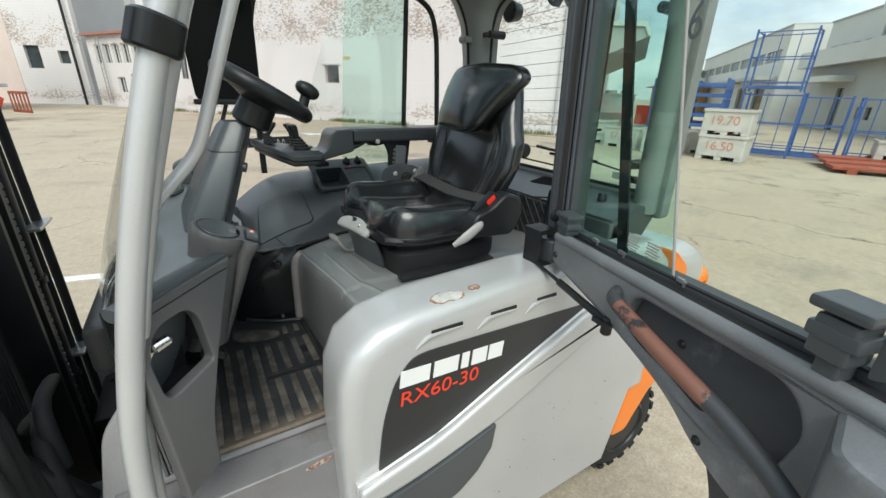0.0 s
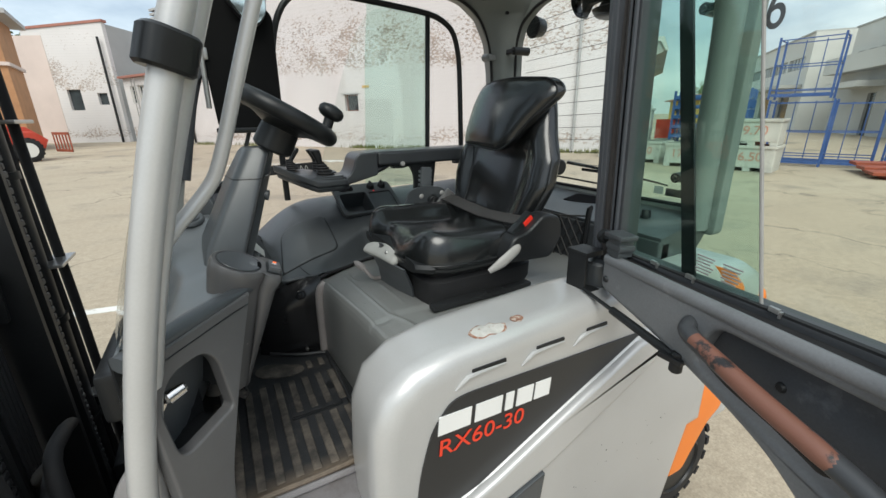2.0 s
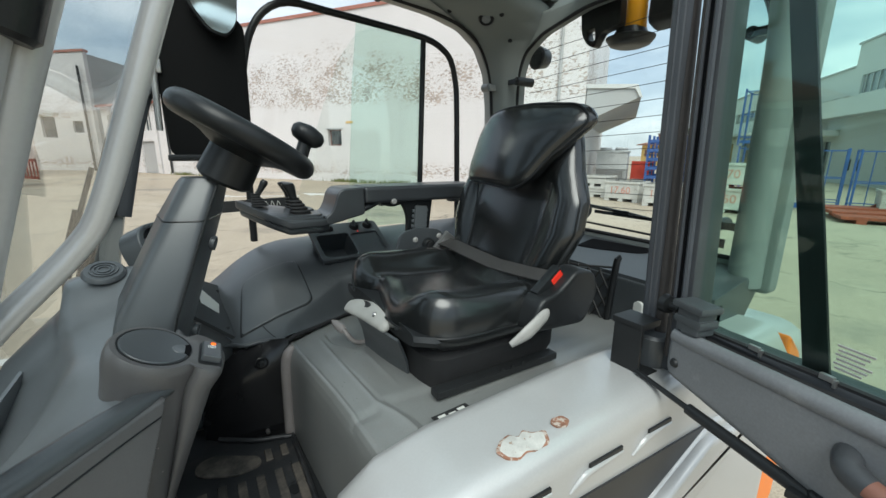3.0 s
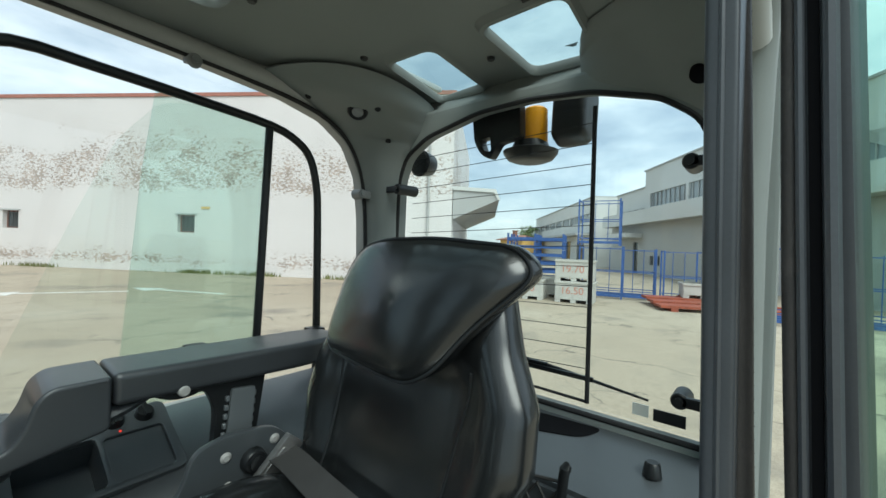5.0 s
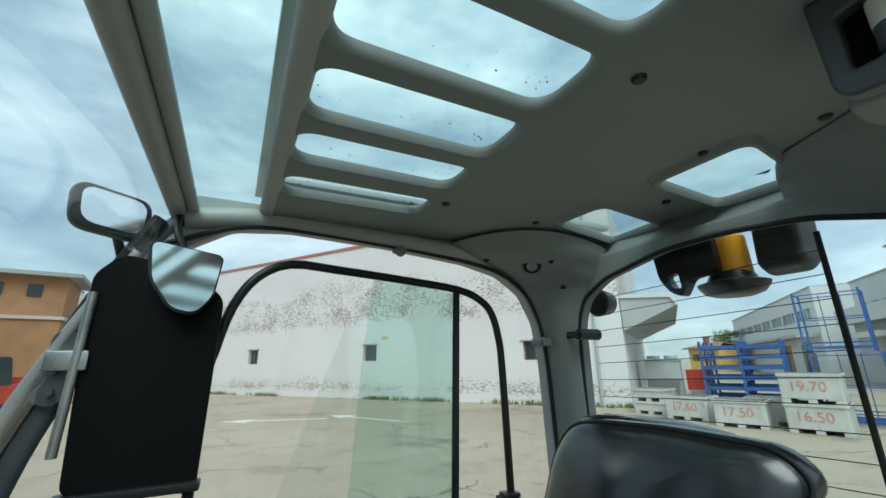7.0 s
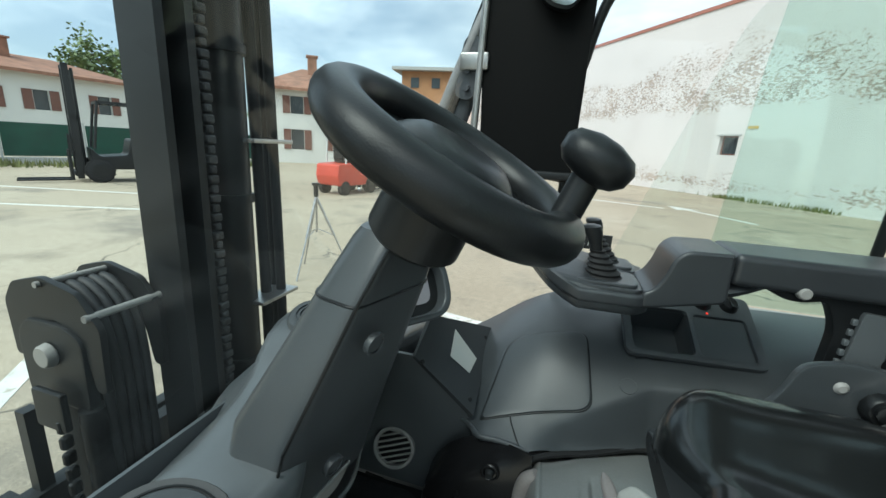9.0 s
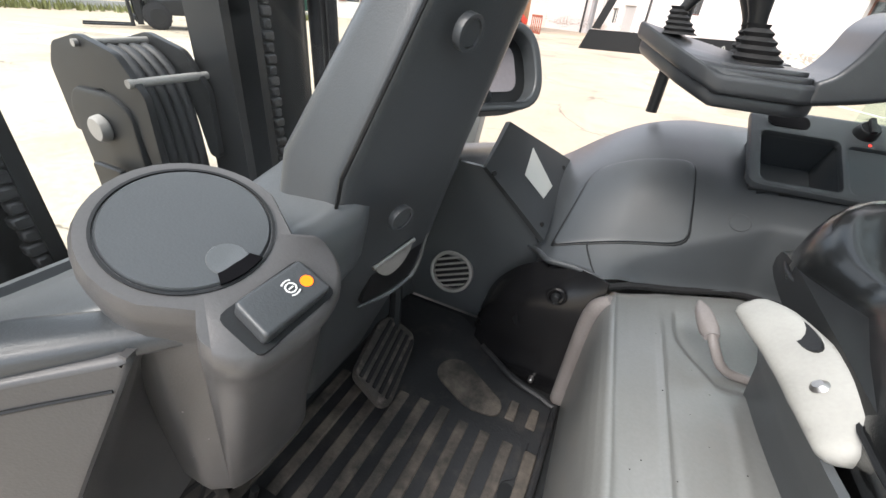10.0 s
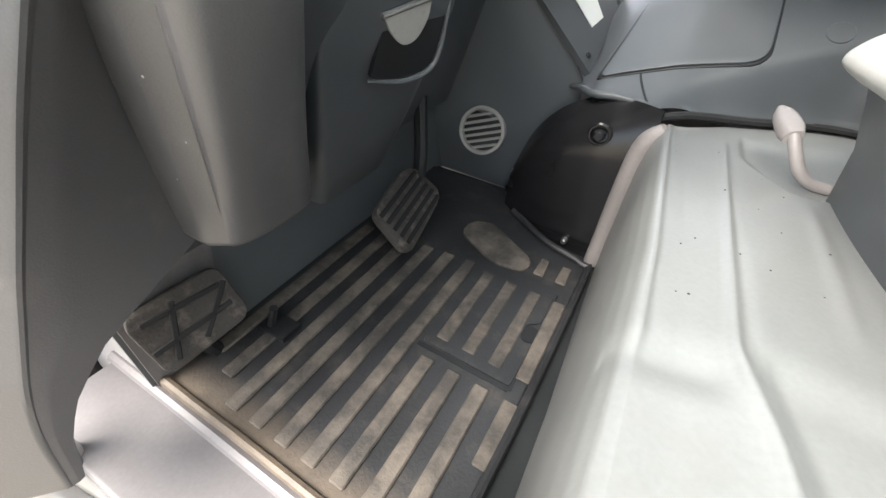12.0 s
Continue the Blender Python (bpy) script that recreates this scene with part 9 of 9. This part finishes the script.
for y, s in ((0.905, 1), (0.195, -1)):
    part("lift_cylinder", joined(rod((-0.76, y, 0.15), (-0.76, y, 2.3), 0.045, n=20), *[rod((-0.76, y, z), (-0.76, y, z + 0.02), 0.051, n=20) for z in (0.75, 1.1, 1.52, 1.85)]), STEEL_BLACK, mast, "black lift cylinder")
    for dy, dx, r in ((0.065, 0.03, 0.014), (0.10, 0.01, 0.013), (0.125, 0.05, 0.012)):
        part("hose", tube([(-0.70 - dx, y + dy * s, 0.5), (-0.70 - dx, y + dy * s, 1.0), (-0.71 - dx, y + (dy + 0.008) * s, 1.5), (-0.72 - dx, y + dy * s, 2.4)], r, 10), RUBBER, mast, "black hydraulic hose")
    for z in (0.82, 1.26, 1.66):
        part("hose_clamp", box((-0.76, min(y, y + 0.14 * s), z), (-0.685, max(y, y + 0.14 * s), z + 0.010), 0.003), STEEL, mast, "bare steel hose clamp")
# hoses looping beside the entry-side upright
for k, (dy, top) in enumerate(((0.0, 1.30), (0.035, 1.22), (-0.035, 1.15), (0.07, 1.05))):
    part("hose", tube([(-0.66, 0.14 + dy, 0.35), (-0.63, 0.12 + dy, 0.7), (-0.62, 0.11 + dy, top - 0.1), (-0.66, 0.13 + dy, top), (-0.72, 0.16 + dy, top - 0.08), (-0.74, 0.17 + dy, 0.7)], 0.014, 10), RUBBER, mast, "looped black hydraulic hose")
for z in (0.3, 2.45):
    part("cross_member", box((-0.95, 0.37, z), (-0.89, 0.74, z + 0.12), 0.01), STEEL_BLACK, mast)
part("centre_cylinder", rod((-0.90, 0.645, 0.2), (-0.90, 0.645, 1.18), 0.065, n=24), STEEL_BLACK, mast, "black centre lift cylinder")
for y in (0.578, 0.690):
    part("pulley_cheek", plate(rounded([(-0.985, 1.235), (-0.955, 1.240), (-0.930, 1.315), (-0.850, 1.330), (-0.790, 1.285), (-0.775, 1.200), (-0.748, 1.200), (-0.742, 1.330), (-0.79, 1.390), (-0.88, 1.410), (-0.96, 1.390), (-0.99, 1.350)], 0.012, 4), "y", y - 0.006, y + 0.006, (), 0.002), STEEL_BLACK, mast, "black steel pulley cheek plate")
part("pulley", rod((-0.875, 0.586, 1.285), (-0.875, 0.682, 1.285), 0.075, n=28), RUBBER, mast)
for k in range(5):
    y = 0.596 + 0.0190 * k
    part("hose", tube([(-0.79, y, 0.55), (-0.785, y, 1.0), (-0.785, y, 1.25), (-0.81, y, 1.345), (-0.875, y, 1.385), (-0.95, y, 1.34), (-0.965, y, 1.2)], 0.0092, 10), HOSE, mast, "black hydraulic hose over the pulley")
part("pulley_pin", joined(rod((-0.765, 0.565, 1.350), (-0.765, 0.705, 1.350), 0.007, n=10), rod((-0.88, 0.565, 1.396), (-0.88, 0.705, 1.396), 0.006, n=10), rod((-0.870, 0.548, 1.262), (-0.870, 0.565, 1.262), 0.022, 0.024, 18, 0.003)), PEWTER, mast, "dull brassy pulley pin")
anchor = []
for k in range(10):
    anchor += [box((-0.845, 0.545 - 0.010, 0.80 + 0.035 * k), (-0.83, 0.545 + 0.010, 0.828 + 0.035 * k), 0.004, 1)]
part("anchor_block", joined(plate(rounded([(-0.955, 1.16), (-0.79, 1.15), (-0.785, 1.30), (-0.83, 1.325), (-0.93, 1.325), (-0.96, 1.29)], 0.02, 4), "y", 0.565, 0.586, (), 0.006), rod((-0.80, 0.575, 0.30), (-0.80, 0.575, 1.16), 0.022, n=14)), STEEL_BLACK, mast, "black chain anchor block")
part("anchor_chain", joined(*anchor, box((-0.90, 0.538, 1.12), (-0.82, 0.552, 1.20), 0.006)), STEEL_BLACK, mast, "short black chain")
part("carriage", joined(*[box((-1.12, 0.15, z), (-1.07, 1.15, z + 0.12), 0.01) for z in (0.2, 0.72)], *[box((-1.11, 0.2 + 0.2 * k, 0.84), (-1.08, 0.23 + 0.2 * k, 1.05)) for k in range(5)]), STEEL_BLACK, mast, "black fork carriage")
for y in (0.30, 0.88):
    part("fork", joined(box((-2.2, y, 0.04), (-1.13, y + 0.11, 0.085), 0.01), box((-1.17, y, 0.04), (-1.125, y + 0.11, 0.85), 0.01)), STEEL_BLACK, mast, "worn black steel fork")
part("head_lamp", rod((-0.60, 0.90, 2.08), (-0.68, 0.90, 2.08), 0.075, 0.06, 22, 0.012), PLASTIC_BLACK, mast, "round black work lamp on the mast")
for pts in ([(-0.62, 0.30, 0.88), (-0.64, 0.36, 1.0), (-0.66, 0.5, 0.98), (-0.70, 0.66, 0.9)], [(-0.60, 0.22, 0.80), (-0.64, 0.30, 0.94), (-0.70, 0.5, 0.9), (-0.78, 0.6, 0.8)]):
    part("hose", tube(pts, 0.016, 10), RUBBER, mast, "black hydraulic hose")
part("tilt_arm", joined(tube([(-0.58, 0.26, 0.80), (-0.70, 0.26, 1.02)], 0.02, 10, 1), box((-0.66, 0.2, 0.62), (-0.52, 0.32, 0.80), 0.015)), STEEL_BLACK, mast)
part("cowl", box((-0.51, 0.25, 1.12), (-0.465, 1.17, 1.225), 0.015), PLASTIC_BLACK, truck)

# hanging and resting things in the cab
board = thing("document_holder", "black document holder on a bracket by the windscreen", "document holder", at=(-0.1, 1.15, 1.6))
bd = plate(rounded([(-0.215, 1.63), (0.012, 1.605), (0.02, 2.02), (-0.06, 2.09), (-0.19, 2.11), (-0.235, 2.06)], 0.02, 4), "y", 1.160, 1.182, (), 0.005)
part("holder_case", bd, MATT_BLACK, board)
part("holder_lip", moved(box((-0.225, 1.145, 1.612), (0.02, 1.185, 1.632), 0.006), pose(0, 0, 0, 0, 0, 0)), PLASTIC_BLACK, board)
part("holder_rail", joined(rod((-0.235, 1.155, 1.70), (-0.225, 1.155, 2.02), 0.009, n=10), box((-0.28, 1.15, 1.86), (-0.21, 1.17, 1.90), 0.005)), STEEL, board, "bare steel mounting rail")
part("holder_bracket", joined(plate(rounded([(-0.295, 1.80), (-0.25, 1.79), (-0.228, 1.85), (-0.235, 1.94), (-0.275, 1.94)], 0.02, 4), "y", 1.168, 1.174), *[rod((-0.262, 1.168, z), (-0.262, 1.156, z), 0.008, n=6) for z in (1.82, 1.86)]), POST_DARK, board, "grey steel bracket with bolts")
mir = thing("interior_mirror", "rounded wide-angle mirror above the document holder", "mirror", at=(-0.06, 1.13, 2.12))
MI = Matrix.Translation((-0.055, 1.125, 2.065)) @ Vector((0.25, -0.9, 0.12)).to_track_quat("Z", "Y").to_matrix().to_4x4()
shape = rounded([(-0.085, 0.075), (-0.075, -0.02), (-0.03, -0.085), (0.02, -0.095), (0.055, -0.05), (0.07, 0.05), (0.06, 0.06)], 0.02, 4)
part("mirror_case", moved(plate(shape, "z", -0.02, 0.0, (), 0.006), MI), PLASTIC_BLACK, mir)
part("mirror_face", moved(plate([(x * 0.92, y * 0.92) for x, y in shape], "z", 0.0005, 0.003), MI), MIRROR, mir, "curved mirror glass")
part("mirror_arm", tube([(-0.055, 1.135, 2.09), (-0.09, 1.15, 2.16), (-0.10, 1.17, 2.22)], 0.009, 10), PLASTIC_BLACK, mir)
out = thing("outside_mirror", "rounded outside mirror seen through the front roof glass", "mirror", at=(-0.3, 1.12, 2.17))
OM = Matrix.Translation((-0.22, 1.16, 2.205)) @ Vector((0.5, -0.8, 0.15)).to_track_quat("Z", "Y").to_matrix().to_4x4()
ms = rounded([(-0.075, -0.05), (0.07, -0.06), (0.08, 0.05), (-0.08, 0.06)], 0.038, 6)
part("mirror_case", moved(plate(ms, "z", -0.03, 0.0, (), 0.01), OM), PLASTIC_BLACK, out)
part("mirror_face", moved(plate([(x * 0.80, y * 0.78) for x, y in ms], "z", 0.0005, 0.003), OM), MIRROR, out)
part("mirror_arm", tube([(-0.22, 1.18, 2.18), (-0.20, 1.24, 2.08), (-0.20, 1.235, 1.98)], 0.01, 10), PLASTIC_BLACK, out)
notice = thing("window_notice", "black notice strip with white handwriting on the side glass", "notice", at=(-0.05, 1.18, 1.44))
part("strip", plate([(-0.19, 1.440), (0.13, 1.448), (0.13, 1.486), (-0.176, 1.478)], "y", 1.183, 1.187), ANTHRACITE, notice)
part("frame_strip", plate([(-0.172, 1.480), (-0.112, 1.645), (-0.097, 1.645), (-0.155, 1.480)], "y", 1.183, 1.187), ANTHRACITE, notice)
part("writing", joined(*[tube([(-0.045 + 0.02 * k, 1.182, 1.455), (-0.041 + 0.02 * k, 1.182, 1.474), (-0.033 + 0.02 * k, 1.182, 1.459)], 0.0012, 5) for k in range(7)]), PAPER, notice, "white handwriting strokes")
